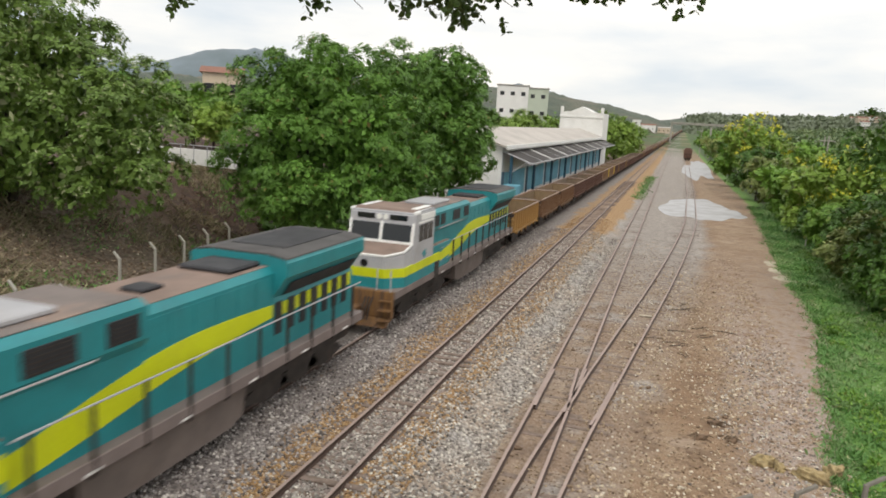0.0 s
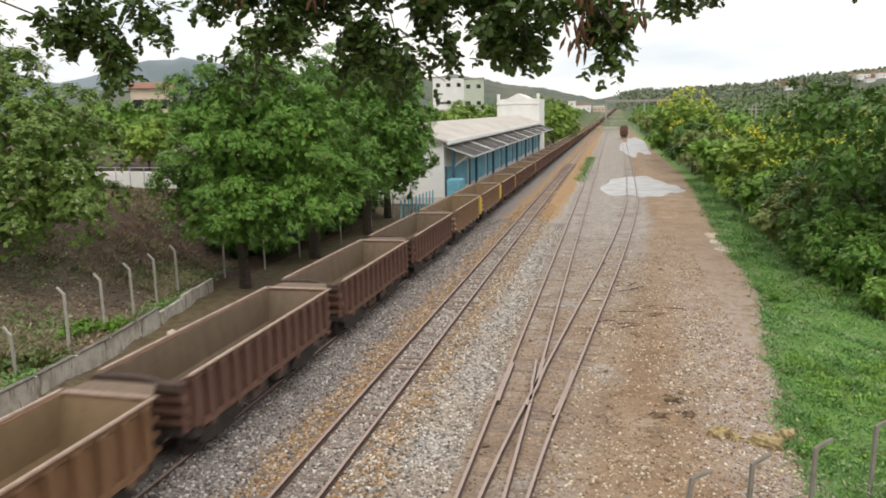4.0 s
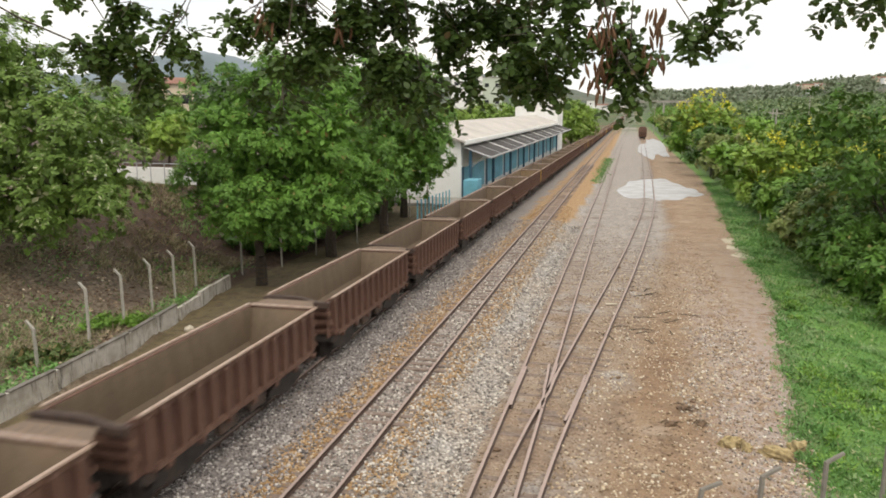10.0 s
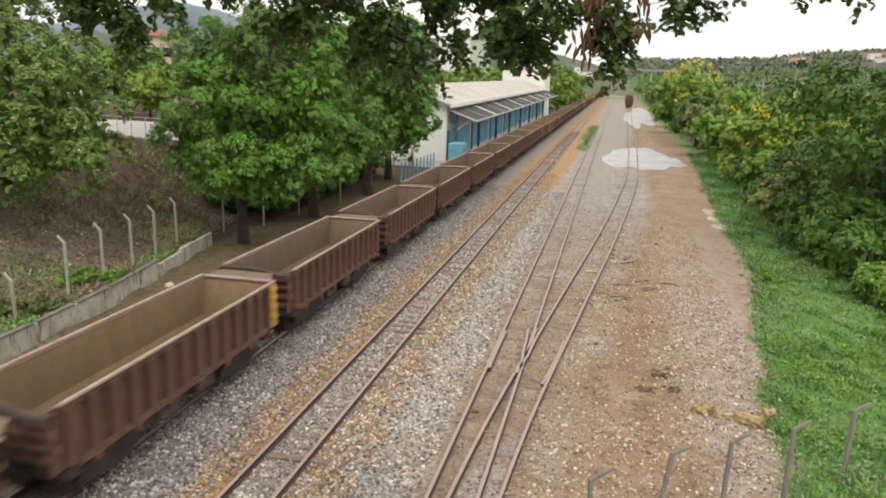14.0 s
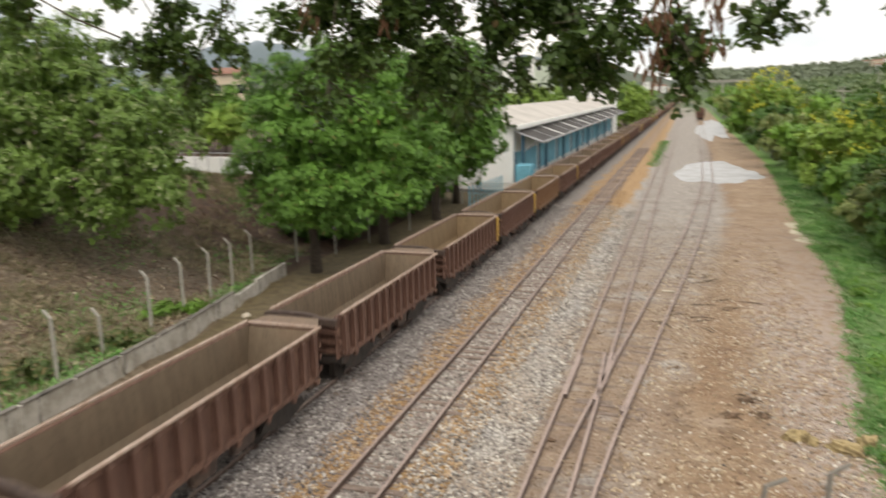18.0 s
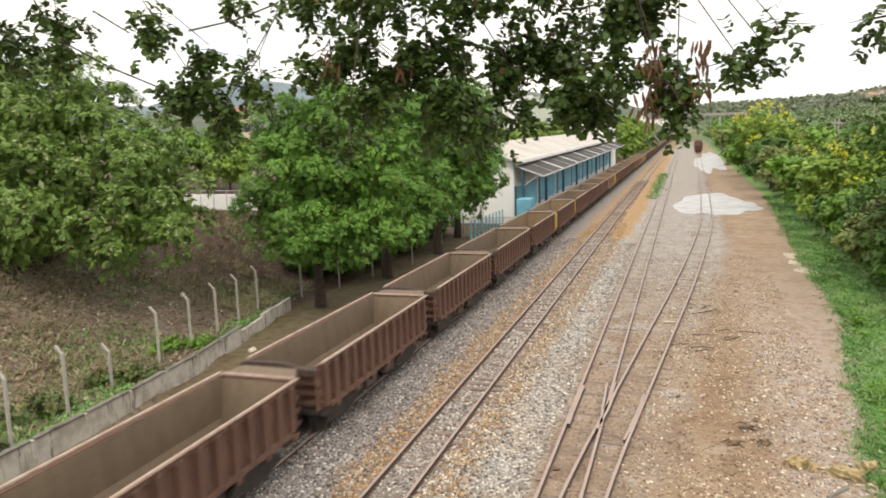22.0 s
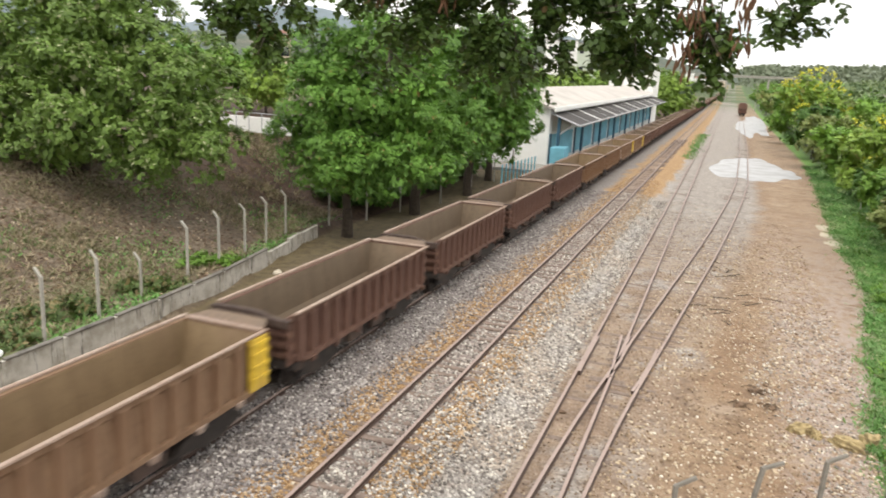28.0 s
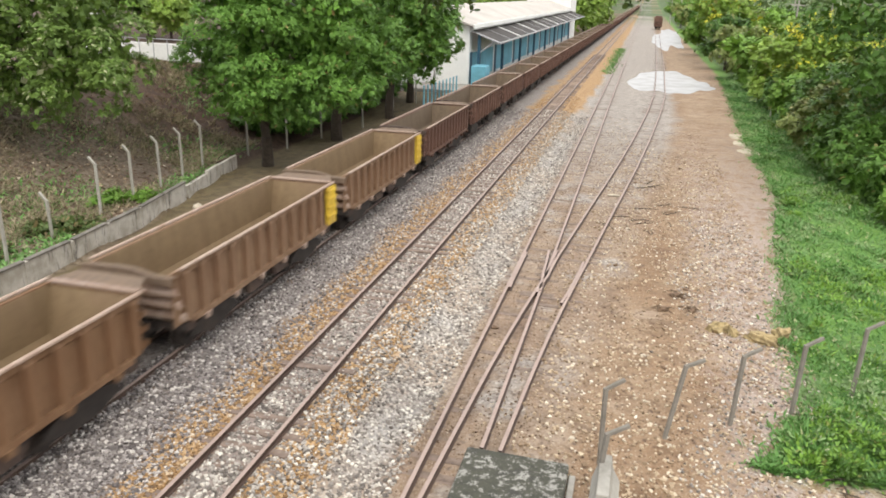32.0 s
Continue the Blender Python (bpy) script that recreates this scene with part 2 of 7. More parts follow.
    c = m.mix(m.math("MULTIPLY", m.step(edge, 0.0, 0.7), m.step(y, 13.0, 14.2)), c, grass)
    # left bank: dry soil and litter, green low down
    low = m.math("MULTIPLY", m.step(x, -16.2, -17.4), m.step(y, 24, 14))
    c = m.mix(m.math("MULTIPLY", m.math("MULTIPLY", m.step(m.math("SUBTRACT", m.noise(0.5, 5), m.math("MULTIPLY", z, 0.10)), 0.40, 0.52), low), 0.8), c, m.mix(0.4, grass, dry))
    c = m.mix(m.math("MULTIPLY", m.step(x, 11.5, 14.0), m.step(m.math("ADD", y, m.math("MULTIPLY", x, 0.3)), 50, 58)), c, m.ramp(m.noise(0.8, 5), (0.3, (0.030, 0.038, 0.016)), (0.6, (0.06, 0.085, 0.028)), (0.8, (0.10, 0.085, 0.05))))
    c = m.mix(m.math("MULTIPLY", m.step(y, 260, 500), m.step(m.noise(0.02, 4), 0.3, 0.6)), c, (0.06, 0.10, 0.03))
    m.color(c).bump(m.math("ADD", m.math("ADD", m.math("MULTIPLY", cell, 0.7), fine), m.math("MULTIPLY", m.noise(7.0, 5, 0.7), 1.2)), 0.5, 0.04)
    return m.m


def wagon_paint(name, c, stain):
    m = Mat(name, 0.8)
    p = m.xyz(m.obj)
    run = m.noise(2.2, 5, 0.65, at=m.obj, stretch=(3, 3, 0.35))
    base = m.mix(m.step(run, 0.35, 0.7), c, stain)
    base = m.mix(m.math("MULTIPLY", m.step(m.noise(6, 5, 0.7, at=m.obj), 0.5, 0.7), 0.5), base, tuple(v * 0.55 for v in c))
    base = m.mix(m.math("MULTIPLY", m.step(m.noise(1.0, 4, at=m.obj), 0.5, 0.8), 0.45), base, (0.22, 0.14, 0.09))
    m.color(base).bump(m.noise(40, 3, at=m.obj), 0.2, 0.006)
    return m.m


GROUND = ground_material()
RAIL = Mat("rail_steel", 0.6, 0.1)
rn = RAIL.noise(3.0, 5, 0.65)
# pale worn heads on rust; sides darkened further to hold their shadow line
RAIL.color(RAIL.mix(RAIL.step(RAIL.xyz(RAIL.geo.outputs["Normal"])[2], 0.968, 0.992), RAIL.mix(rn, (0.042, 0.026, 0.020), (0.105, 0.062, 0.046)), RAIL.mix(rn, (0.28, 0.20, 0.17), (0.42, 0.325, 0.285)))).bump(RAIL.noise(40, 3), 0.15, 0.005)
RAIL = RAIL.m
SLEEPER = plain("sleeper_wood", (0.25, 0.185, 0.15), 0.9, 0, 0.4, 4.0, (0.09, 0.055, 0.04), 0.6)
CONCRETE = plain("weathered_concrete", (0.40, 0.38, 0.34), 0.88, 0, 0.3, 1.6, (0.13, 0.12, 0.10), 0.8)
POSTM = plain("post_concrete", (0.38, 0.36, 0.315), 0.88, 0, 0.25, 3.0, (0.20, 0.18, 0.14), 0.5)
WHITE = plain("white_render", (0.80, 0.80, 0.78), 0.8, 0, 0.08, 0.5, (0.45, 0.43, 0.38), 0.3)
ROOFM = plain("fibre_roof", (0.50, 0.46, 0.42), 0.85, 0, 0.2, 0.4, (0.26, 0.22, 0.19), 0.6)
DARKROOF = plain("dark_awning_sheet", (0.06, 0.053, 0.05), 0.9, 0, 0.3, 1.2, (0.15, 0.12, 0.1), 0.4)
BLUE = plain("blue_paint", (0.17, 0.47, 0.60), 0.6, 0, 0.2, 0.7, (0.07, 0.16, 0.2), 0.4)
DARKBLUE = plain("dark_blue_paint", (0.03, 0.10, 0.16), 0.55, 0, 0.2, 0.8)
BARK = plain("bark", (0.075, 0.057, 0.042), 0.95, 0, 0.4, 5.0, (0.05, 0.04, 0.03), 0.6)
DARKSTEEL = plain("grimy_steel", (0.045, 0.036, 0.032), 0.75, 0.2, 0.4, 3.0, (0.09, 0.055, 0.04), 0.5)
BROWN = wagon_paint("brown_wagon_paint", (0.090, 0.043, 0.031), (0.165, 0.088, 0.062))
OCHRE = wagon_paint("ochre_wagon_paint", (0.31, 0.165, 0.048), (0.38, 0.225, 0.075))
TAN = wagon_paint("tan_wagon_paint", (0.17, 0.095, 0.055), (0.26, 0.165, 0.10))
DUN = wagon_paint("ochre_brown_wagon_paint", (0.150, 0.075, 0.036), (0.225, 0.130, 0.070))
RIM = wagon_paint("worn_rim", (0.42, 0.325, 0.27), (0.27, 0.175, 0.13))
YELLOW = wagon_paint("yellow_paint", (0.68, 0.47, 0.035), (0.52, 0.33, 0.05))
DULLYELLOW = wagon_paint("dull_yellow_paint", (0.47, 0.29, 0.045), (0.32, 0.18, 0.05))
DUST = wagon_paint("ore_dust", (0.175, 0.118, 0.064), (0.225, 0.156, 0.086))
DUSTDARK = wagon_paint("dark_ore_dust", (0.128, 0.092, 0.061), (0.170, 0.125, 0.082))
PLATE = wagon_paint("dusty_end_plate", (0.185, 0.125, 0.085), (0.125, 0.09, 0.066))
TEAL = plain("teal_paint", (0.012, 0.235, 0.262), 0.45, 0, 0.2, 0.9, (0.05, 0.13, 0.14), 0.4)
LIME = plain("lime_yellow_paint", (0.60, 0.66, 0.012), 0.45, 0, 0.12, 0.9, (0.35, 0.33, 0.06), 0.35)
LOCOGREY = plain("light_grey_paint", (0.42, 0.42, 0.44), 0.5, 0, 0.12, 1.0, (0.30, 0.27, 0.25), 0.4)
ROOFGREY = plain("loco_roof", (0.20, 0.165, 0.15), 0.75, 0, 0.3, 0.9, (0.34, 0.23, 0.17), 0.8)
ROOFDARK = plain("radiator_mesh", (0.035, 0.035, 0.04), 0.6, 0.3, 0.3, 2.0, (0.07, 0.06, 0.06), 0.4)
SOOT = plain("sooty_roof", (0.085, 0.080, 0.078), 0.8, 0, 0.3, 1.4, (0.04, 0.036, 0.034), 0.6)
SILLM = plain("dusty_sill", (0.20, 0.16, 0.15), 0.8, 0, 0.2, 1.2, (0.14, 0.10, 0.09), 0.5)
TANKM = plain("tank_paint", (0.17, 0.135, 0.12), 0.8, 0, 0.3, 1.2, (0.09, 0.065, 0.05), 0.6)
GLASS = Mat("dark_glass", 0.08).color((0.012, 0.014, 0.016)).m
LAMPGLASS = Mat("lamp_glass", 0.15).color((0.8, 0.8, 0.76)).m
MANGO = leafy("mango_leaves", (0.018, 0.052, 0.010), (0.160, 0.330, 0.052), (0.24, 0.18, 0.06), 0.02)
LIGHTLEAF = leafy("light_leaves", (0.075, 0.15, 0.02), (0.31, 0.46, 0.08), (0.30, 0.30, 0.10), 0.04)
PALEGREEN = leafy("broad_leaves", (0.034, 0.074, 0.014), (0.255, 0.395, 0.080), (0.34, 0.36, 0.20), 0.08)
BUSHM = leafy("bush_leaves", (0.05, 0.125, 0.016), (0.235, 0.42, 0.065), (0.22, 0.25, 0.07), 0.05)
DARKLEAF = leafy("dark_scrub_leaves", (0.025, 0.066, 0.011), (0.125, 0.265, 0.038), (0.2, 0.2, 0.06), 0.03)
OLIVE = leafy("olive_leaves", (0.075, 0.11, 0.024), (0.31, 0.37, 0.11), (0.36, 0.33, 0.14), 0.08)
# far woods: distance haze is mixed into these three leaf colours
HAZELEAF = leafy("haze_far_leaves", (0.060, 0.098, 0.042), (0.135, 0.20, 0.085))
HAZEBRIGHT = leafy("pale_haze_leaves", (0.105, 0.150, 0.060), (0.215, 0.275, 0.125))
FARLEAF = leafy("hazy_distant_leaves", (0.115, 0.148, 0.095), (0.185, 0.215, 0.140))
# near-black greens: the leaves' backlit darkness is put into the colour
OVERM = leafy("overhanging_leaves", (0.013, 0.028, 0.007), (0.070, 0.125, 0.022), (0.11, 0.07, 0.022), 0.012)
PODM = plain("dry_pods", (0.15, 0.075, 0.035), 0.85, 0, 0.4, 8.0)
FLOWER = plain("yellow_blossom", (0.62, 0.59, 0.05), 0.6, 0, 0.2, 5.0, amount=0.0)
GRASSM = leafy("grass_blades", (0.06, 0.15, 0.042), (0.18, 0.37, 0.095), (0.36, 0.38, 0.20), 0.05, (0.235, 0.345, 0.15))
WEEDM = leafy("bank_weed_leaves", (0.05, 0.085, 0.022), (0.12, 0.17, 0.05), (0.22, 0.17, 0.08), 0.2)
STREAK = Mat("streaked_wall", 0.9)
stk = STREAK.noise(3.0, 6, 0.7, stretch=(1.2, 1.2, 0.18))
STREAK.color(STREAK.mix(STREAK.step(stk, 0.53, 0.68), STREAK.mix(STREAK.step(STREAK.noise(2.0, 5), 0.35, 0.7), (0.52, 0.49, 0.44), (0.34, 0.31, 0.26)), (0.06, 0.052, 0.044))).bump(STREAK.noise(30, 4), 0.3, 0.02)
STREAK = STREAK.m
STONEM = Mat("ballast_stone", 0.9)
STONEM.color(STONEM.ramp(STONEM.island, (0.0, (0.09, 0.075, 0.066)), (0.4, (0.25, 0.222, 0.198)), (0.75, (0.42, 0.385, 0.345)), (1.0, (0.70, 0.655, 0.58))))
STONEM = STONEM.m
DARKSTONE = Mat("grimy_ballast_stone", 0.9)
DARKSTONE.color(DARKSTONE.ramp(DARKSTONE.island, (0.0, (0.07, 0.058, 0.055)), (0.4, (0.185, 0.163, 0.157)), (0.75, (0.32, 0.29, 0.275)), (1.0, (0.58, 0.54, 0.50))))
DARKSTONE = DARKSTONE.m
RUSTSTONE = Mat("rusty_stone", 0.9)
RUSTSTONE.color(RUSTSTONE.ramp(RUSTSTONE.island, (0.0, (0.16, 0.09, 0.045)), (0.5, (0.36, 0.22, 0.10)), (0.85, (0.47, 0.33, 0.19)), (1.0, (0.58, 0.50, 0.40))))
RUSTSTONE = RUSTSTONE.m
PUDDLE = Mat("wet_grey_mud", 0.55)
PUDDLE.color(PUDDLE.mix(PUDDLE.step(PUDDLE.noise(0.6, 5), 0.35, 0.7), (0.42, 0.42, 0.425), (0.31, 0.30, 0.295)))
PUDDLE = PUDDLE.m

# ---- mesh helpers ----


def link(name, bm, material, parent=None, label=""):
    me = bpy.data.meshes.new(name)
    bm.to_mesh(me)
    bm.free()
    for mt in material if isinstance(material, (list, tuple)) else [material]:
        me.materials.append(mt)
    ob = new(name, me)
    ob.parent = parent
    if label:
        ob["label"] = label
    return ob


def part(name, bm, material, parent, label=""):
    return link(name, bm, material, parent, label)


def share(name, mesh, parent, m=None):
    """One more piece on a mesh that is there already."""
    ob = new(name, mesh)
    ob.parent = parent
    if m is not None:
        ob.matrix_local = m
    return ob


def box(bm, x0, x1, y0, y1, z0, z1, bevel=0.0, m=None):
    r = bmesh.ops.create_cube(bm, size=1.0)
    vs = r["verts"]
    for v in vs:
        v.co = Vector(((x0 + x1) / 2 + v.co.x * (x1 - x0), (y0 + y1) / 2 + v.co.y * (y1 - y0), (z0 + z1) / 2 + v.co.z * (z1 - z0)))
    if m is not None:
        bmesh.ops.transform(bm, matrix=m, verts=vs)
    if bevel:
        es = list({e for v in vs for e in v.link_edges})
        bmesh.ops.bevel(bm, geom=es, offset=bevel, segments=1, affect="EDGES")
    return bm


def tube(bm, a, b, r0, r1=None, seg=8):
    a, b = Vector(a), Vector(b)
    r1 = r0 if r1 is None else r1
    d = b - a
    m = Matrix.Translation((a + b) / 2) @ d.to_track_quat("Z", "Y").to_matrix().to_4x4()
    bmesh.ops.create_cone(bm, cap_ends=True, segments=seg, radius1=r0, radius2=r1, depth=d.length, matrix=m)
    return bm


def prism(bm, outline, axis, a, b):
    """A flat outline (list of pairs) drawn out along an axis from a to b."""
    def at(p, q):
        return {"x": (q, p[0], p[1]), "y": (p[0], q, p[1]), "z": (p[0], p[1], q)}[axis]
    lo = [bm.verts.new(at(p, a)) for p in outline]
    hi = [bm.verts.new(at(p, b)) for p in outline]
    n = len(outline)
    bm.faces.new(lo)
    bm.faces.new(hi[::-1])
    for i in range(n):
        bm.faces.new((lo[i], hi[i], hi[(i + 1) % n], lo[(i + 1) % n]))
    bmesh.ops.recalc_face_normals(bm, faces=bm.faces[:])
    return bm


def raw(name, verts, faces, material, parent=None, smooth=False):
    me = bpy.data.meshes.new(name)
    me.from_pydata(verts.tolist() if isinstance(verts, np.ndarray) else verts, [], faces.tolist() if isinstance(faces, np.ndarray) else faces)
    for mt in material if isinstance(material, (list, tuple)) else [material]:
        me.materials.append(mt)
    if smooth:
        me.polygons.foreach_set("use_smooth", [True] * len(me.polygons))
    ob = new(name, me)
    ob.parent = parent
    return ob


def thing(name, label, category, m=None, group="", kind=""):
    e = new(name)
    e.empty_display_size = 0.3
    if m is not None:
        e.matrix_world = m
    return tagged(e, label, category, group, kind)

# ---- ground ----
CA, CB, CC = -9.45, -5.465, -1.55  # centre lines of the three straight tracks
GAUGE = 1.07
ZY = -0.39  # rail top in the yard; the main line's rail top is 0


def smooth(v, a, b):
    u = np.clip((v - a) / (b - a), 0, 1)
    return u * u * (3 - 2 * u)


WALL_Y = [-20, 8, 11, 15, 19, 23, 27, 33, 60, 400]
WALL_X = [-15.7, -15.9, -16.0, -16.15, -16.35, -16.75, -17.45, -18.6, -20.5, -21]


def wall_x(y):
    return np.interp(y, WALL_Y, WALL_X)


def rough_wave(x, y):
    return 0.5 * np.sin(x * 1.7 + y * 0.6) + 0.35 * np.sin(x * 0.7 - y * 1.3 + 1.0) + 0.3 * np.sin(x * 3.1 + y * 2.7 + 2.0)


def grass_edge(y):
    return 5.9 - 1.4 * (1 - smooth(y, 12.5, 17.5)) + 0.35 * smooth(y, 19, 25) + 2.3 * smooth(y, 19, 42) + 2.3 * smooth(y, 42, 100)


def grade(y):
    # the line climbs gently beyond the station
    return 1.9e-5 * np.clip(np.asarray(y, float) - 150, 0, 900) ** 2


def bend(y):
    # and swings a little to the right
    return 2.0e-5 * np.clip(np.asarray(y, float) - 150, 0, 900) ** 2


def ground_z(x, y):
    z = -0.17 + 0 * x + grade(y)
    z = z - 0.22 * smooth(-x, 10.9, 12.2)
    z = z - 0.37 * smooth(x, -4.3, -2.9)
    z = z + 0.012 * rough_wave(x, y)
    d = wall_x(y) - 0.15 - x
    near = 1 - smooth(y, 48, 64) * smooth(x, -30, -22)
    z = z + near * (0.5 * smooth(d, 0.0, 0.3) + 3.95 * smooth((d - 1.2) / (15.0 - 7.5 * smooth(y, 20, 34)), 0, 1) + 0.10 * smooth(d, 1, 4) * rough_wave(x * 0.6, y * 0.6))
    z = z + (1 - near) * 0.9 * smooth(-x, 12.2, 12.6)
    z = z + 0.05 * smooth(x, -10.6, -10.3) * (1 - smooth(x, -8.7, -8.4))
    g = x - grass_edge(y) - 0.3
    z = z + 0.05 * smooth(g, 0, 1.2) * (1 + 1.0 * rough_wave(x, y))
    z = z - 0.9 * smooth(g, 2.5, 9)
    z = z + 11 * smooth(x, 60, 260) * smooth(y, 150, 420)
    z = z + 10 * smooth(x, 250, 600)
    return z


def grid_lines(*spans):
    out = []
    for a, b, s in spans:
        out += list(np.arange(a, b, s))
    return np.array(out + [spans[-1][1]])


gx = grid_lines((-1500, -300, 150), (-300, -60, 20), (-60, -36, 2), (-36, -12, 0.6), (-12, 9, 0.45), (9, 20, 1.0), (20, 60, 8), (60, 300, 24), (300, 1500, 150))
gy = grid_lines((-60, 4, 8), (4, 45, 0.55), (45, 80, 1.2), (80, 200, 5), (200, 500, 25), (500, 3000, 250))
GX, GY = np.meshgrid(gx, gy)
GZ = ground_z(GX, GY)
nx, ny = len(gx), len(gy)
gi = np.arange(nx * ny).reshape(ny, nx)
gf = np.stack([gi[:-1, :-1], gi[:-1, 1:], gi[1:, 1:], gi[1:, :-1]], -1).reshape(-1, 4)
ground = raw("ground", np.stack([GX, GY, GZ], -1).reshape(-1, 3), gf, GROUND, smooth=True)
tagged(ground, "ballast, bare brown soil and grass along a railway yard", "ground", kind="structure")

# ---- tracks ----
RAIL_PROFILE = [(-0.065, 0), (-0.065, 0.015), (-0.012, 0.03), (-0.012, 0.095), (-0.043, 0.102), (-0.042, 0.14), (0.042, 0.14), (0.043, 0.102), (0.012, 0.095), (0.012, 0.03), (0.065, 0.015), (0.065, 0)]


def rail_along(name, pts, parent, top):
    """A rail swept along points (x, y); its head ends at the height top."""
    k = len(RAIL_PROFILE)
    vs, fs = [], []
    for i, (x, y) in enumerate(pts):
        a, b = pts[max(i - 1, 0)], pts[min(i + 1, len(pts) - 1)]
        t = Vector((b[0] - a[0], b[1] - a[1])).normalized()
        bx, gz_ = float(bend(y)), float(grade(y))
        vs += [(x + bx + u * t.y, y - u * t.x, top + gz_ - 0.14 + w) for u, w in RAIL_PROFILE]
        if i:
            o, p = (i - 1) * k, i * k
            fs += [(o + j, o + (j + 1) % k, p + (j + 1) % k, p + j) for j in range(k)]
    fs += [tuple(range(k))[::-1], tuple(range(len(vs) - k, len(vs)))]
    return raw(name, vs, fs, RAIL, parent)


D_Y = [3, 8, 12.7, 17, 19, 24, 30, 41, 52, 64, 77, 110, 170, 290]
D_X = [-1.5, -1.35, -1.16, -0.97, -0.85, -0.38, 0.14, 1.14, 2.0, 2.8, 3.45, 4.0, 4.5, 5.3]


def d_x(y):
    # smoothed bend of the diverging siding
    return float(np.mean([np.interp(y + o, D_Y, D_X) for o in np.linspace(-3, 3, 13)]))


sl = bmesh.new()
box(sl, -1.0, 1.0, -0.11, 0.11, -0.16, 0, 0.012)
sl_mesh = bpy.data.meshes.new("sleeper")
sl.to_mesh(sl_mesh)
sl_mesh.materials.append(SLEEPER)


def track(name, label, cx, top, y0, y1, near, step=0.56, right_from=None, lift=0.0):
    tr = tagged(new(name), label, "railway track", kind="structure")
    ys = list(np.arange(y0, 120, 2.0)) + list(np.arange(120, y1, 12.0)) + [y1]
    for s in (-1, 1):
        use = [right_from] + [y for y in ys if y > right_from] if s > 0 and right_from else ys
        rail_along("rail", [(cx(y) + s * GAUGE / 2, y) for y in use], tr, top)
    rng = random.Random(name)
    y = y0
    far = bmesh.new()
    while y < 130:
        slope = math.degrees(math.atan2(cx(y + 1) - cx(y - 1), 2))
        m = pose(cx(y) + rng.uniform(-0.04, 0.04), y, top - 0.150 + lift + rng.uniform(-0.03 - lift, 0.006), 0, rng.uniform(-0.5, 0.5), -slope + rng.uniform(-1.2, 1.2))
        if y < near:
            share("sleeper", sl_mesh, tr, m)
        else:
            box(far, -1.0, 1.0, -0.11, 0.11, -0.16, 0, 0, m)
        y += step + rng.uniform(-0.03, 0.03)
    if len(far.verts):
        tagged(part("far_sleepers", far, SLEEPER, tr), kind="stuff")
    else:
        far.free()
    return tr


track("main_track_ore", "steel rails on ballast under the ore train", lambda y: CA, 0.0, 4, 900, 20)
track("main_track_rusty", "rusty straight track with wooden sleepers in stained ballast", lambda y: CB, 0.0, 4, 900, 110, lift=0.024)
yard_track = track("siding_straight", "worn siding with sleepers sunk in soil", lambda y: CC, ZY, 4, 700, 80, 0.62, 12.5, 0.004)
side_track = track("siding_diverging", "siding that curves away over bare soil", d_x, ZY, 4, 290, 90, 0.62, 12.5, 0.004)
# crossing: wing rails, check rails and plates
turn = tagged(new("turnout_crossing"), "rusted crossing with wing and check rails", "railway crossing", kind="structure")
C2 = CC + GAUGE / 2
rail_along("wing_rail", [(C2 - 0.22, 25.4), (C2 - 0.15, 24.0), (C2 - 0.12, 23.0), (C2 + 0.0, 21.4)], turn, ZY + 0.015)
rail_along("wing_rail", [(C2 + 0.20, 25.2), (C2 + 0.11, 23.8), (C2 + 0.07, 22.8), (C2 - 0.10, 21.2)], turn, ZY + 0.015)
rail_along("check_rail", [(CC - GAUGE / 2 + 0.09, 21.4), (CC - GAUGE / 2 + 0.075, 22.4), (CC - GAUGE / 2 + 0.09, 25.0)], turn, ZY)
rail_along("check_rail", [(d_x(y) + GAUGE / 2 - (0.075 if 21.5 < y < 24 else 0.11), y) for y in (20.6, 21.6, 23.5, 24.6)], turn, ZY)
fp = bmesh.new()
prism(fp, [(C2 - 0.05, 23.0), (C2 + 0.05, 23.0), (C2 + 0.10, 25.6), (C2 - 0.05, 25.6)], "z", ZY - 0.14, ZY - 0.015)
part("frog", fp, RAIL, turn)

# ---- boundary wall and its posts ----
COPING = plain("stained_coping", (0.21, 0.19, 0.165), 0.9, 0, 0.4, 2.0, (0.035, 0.031, 0.027), 1.0)
wall_left = tagged(new("wall_left"), "low weathered concrete panel wall, stained black along the coping", "wall", kind="structure")
seg_y = [8.6]
while seg_y[-1] < 27.0:
    seg_y.append(seg_y[-1] + 2.05)
for a, b in zip(seg_y, seg_y[1:]):
    xa, xb = float(wall_x(a)), float(wall_x(b))
    L = math.hypot(xb - xa, b - a)
    m = pose(xa, a, 0, 0, 0, -math.degrees(math.atan2(xb - xa, b - a)))
    p = bmesh.new()
    box(p, -0.05, 0.05, 0.07, L - 0.07, -0.75, 0.38, 0.01, m)
    part("panel", p, STREAK, wall_left)
    p = bmesh.new()
    box(p, -0.075, 0.075, -0.07, 0.07, -0.75, 0.40, 0.01, m)
    part("pier", p, STREAK, wall_left)
    p = bmesh.new()
    box(p, -0.09, 0.09, 0.075, L - 0.075, 0.384, 0.45, 0.01, m)
    part("coping", p, COPING, wall_left)
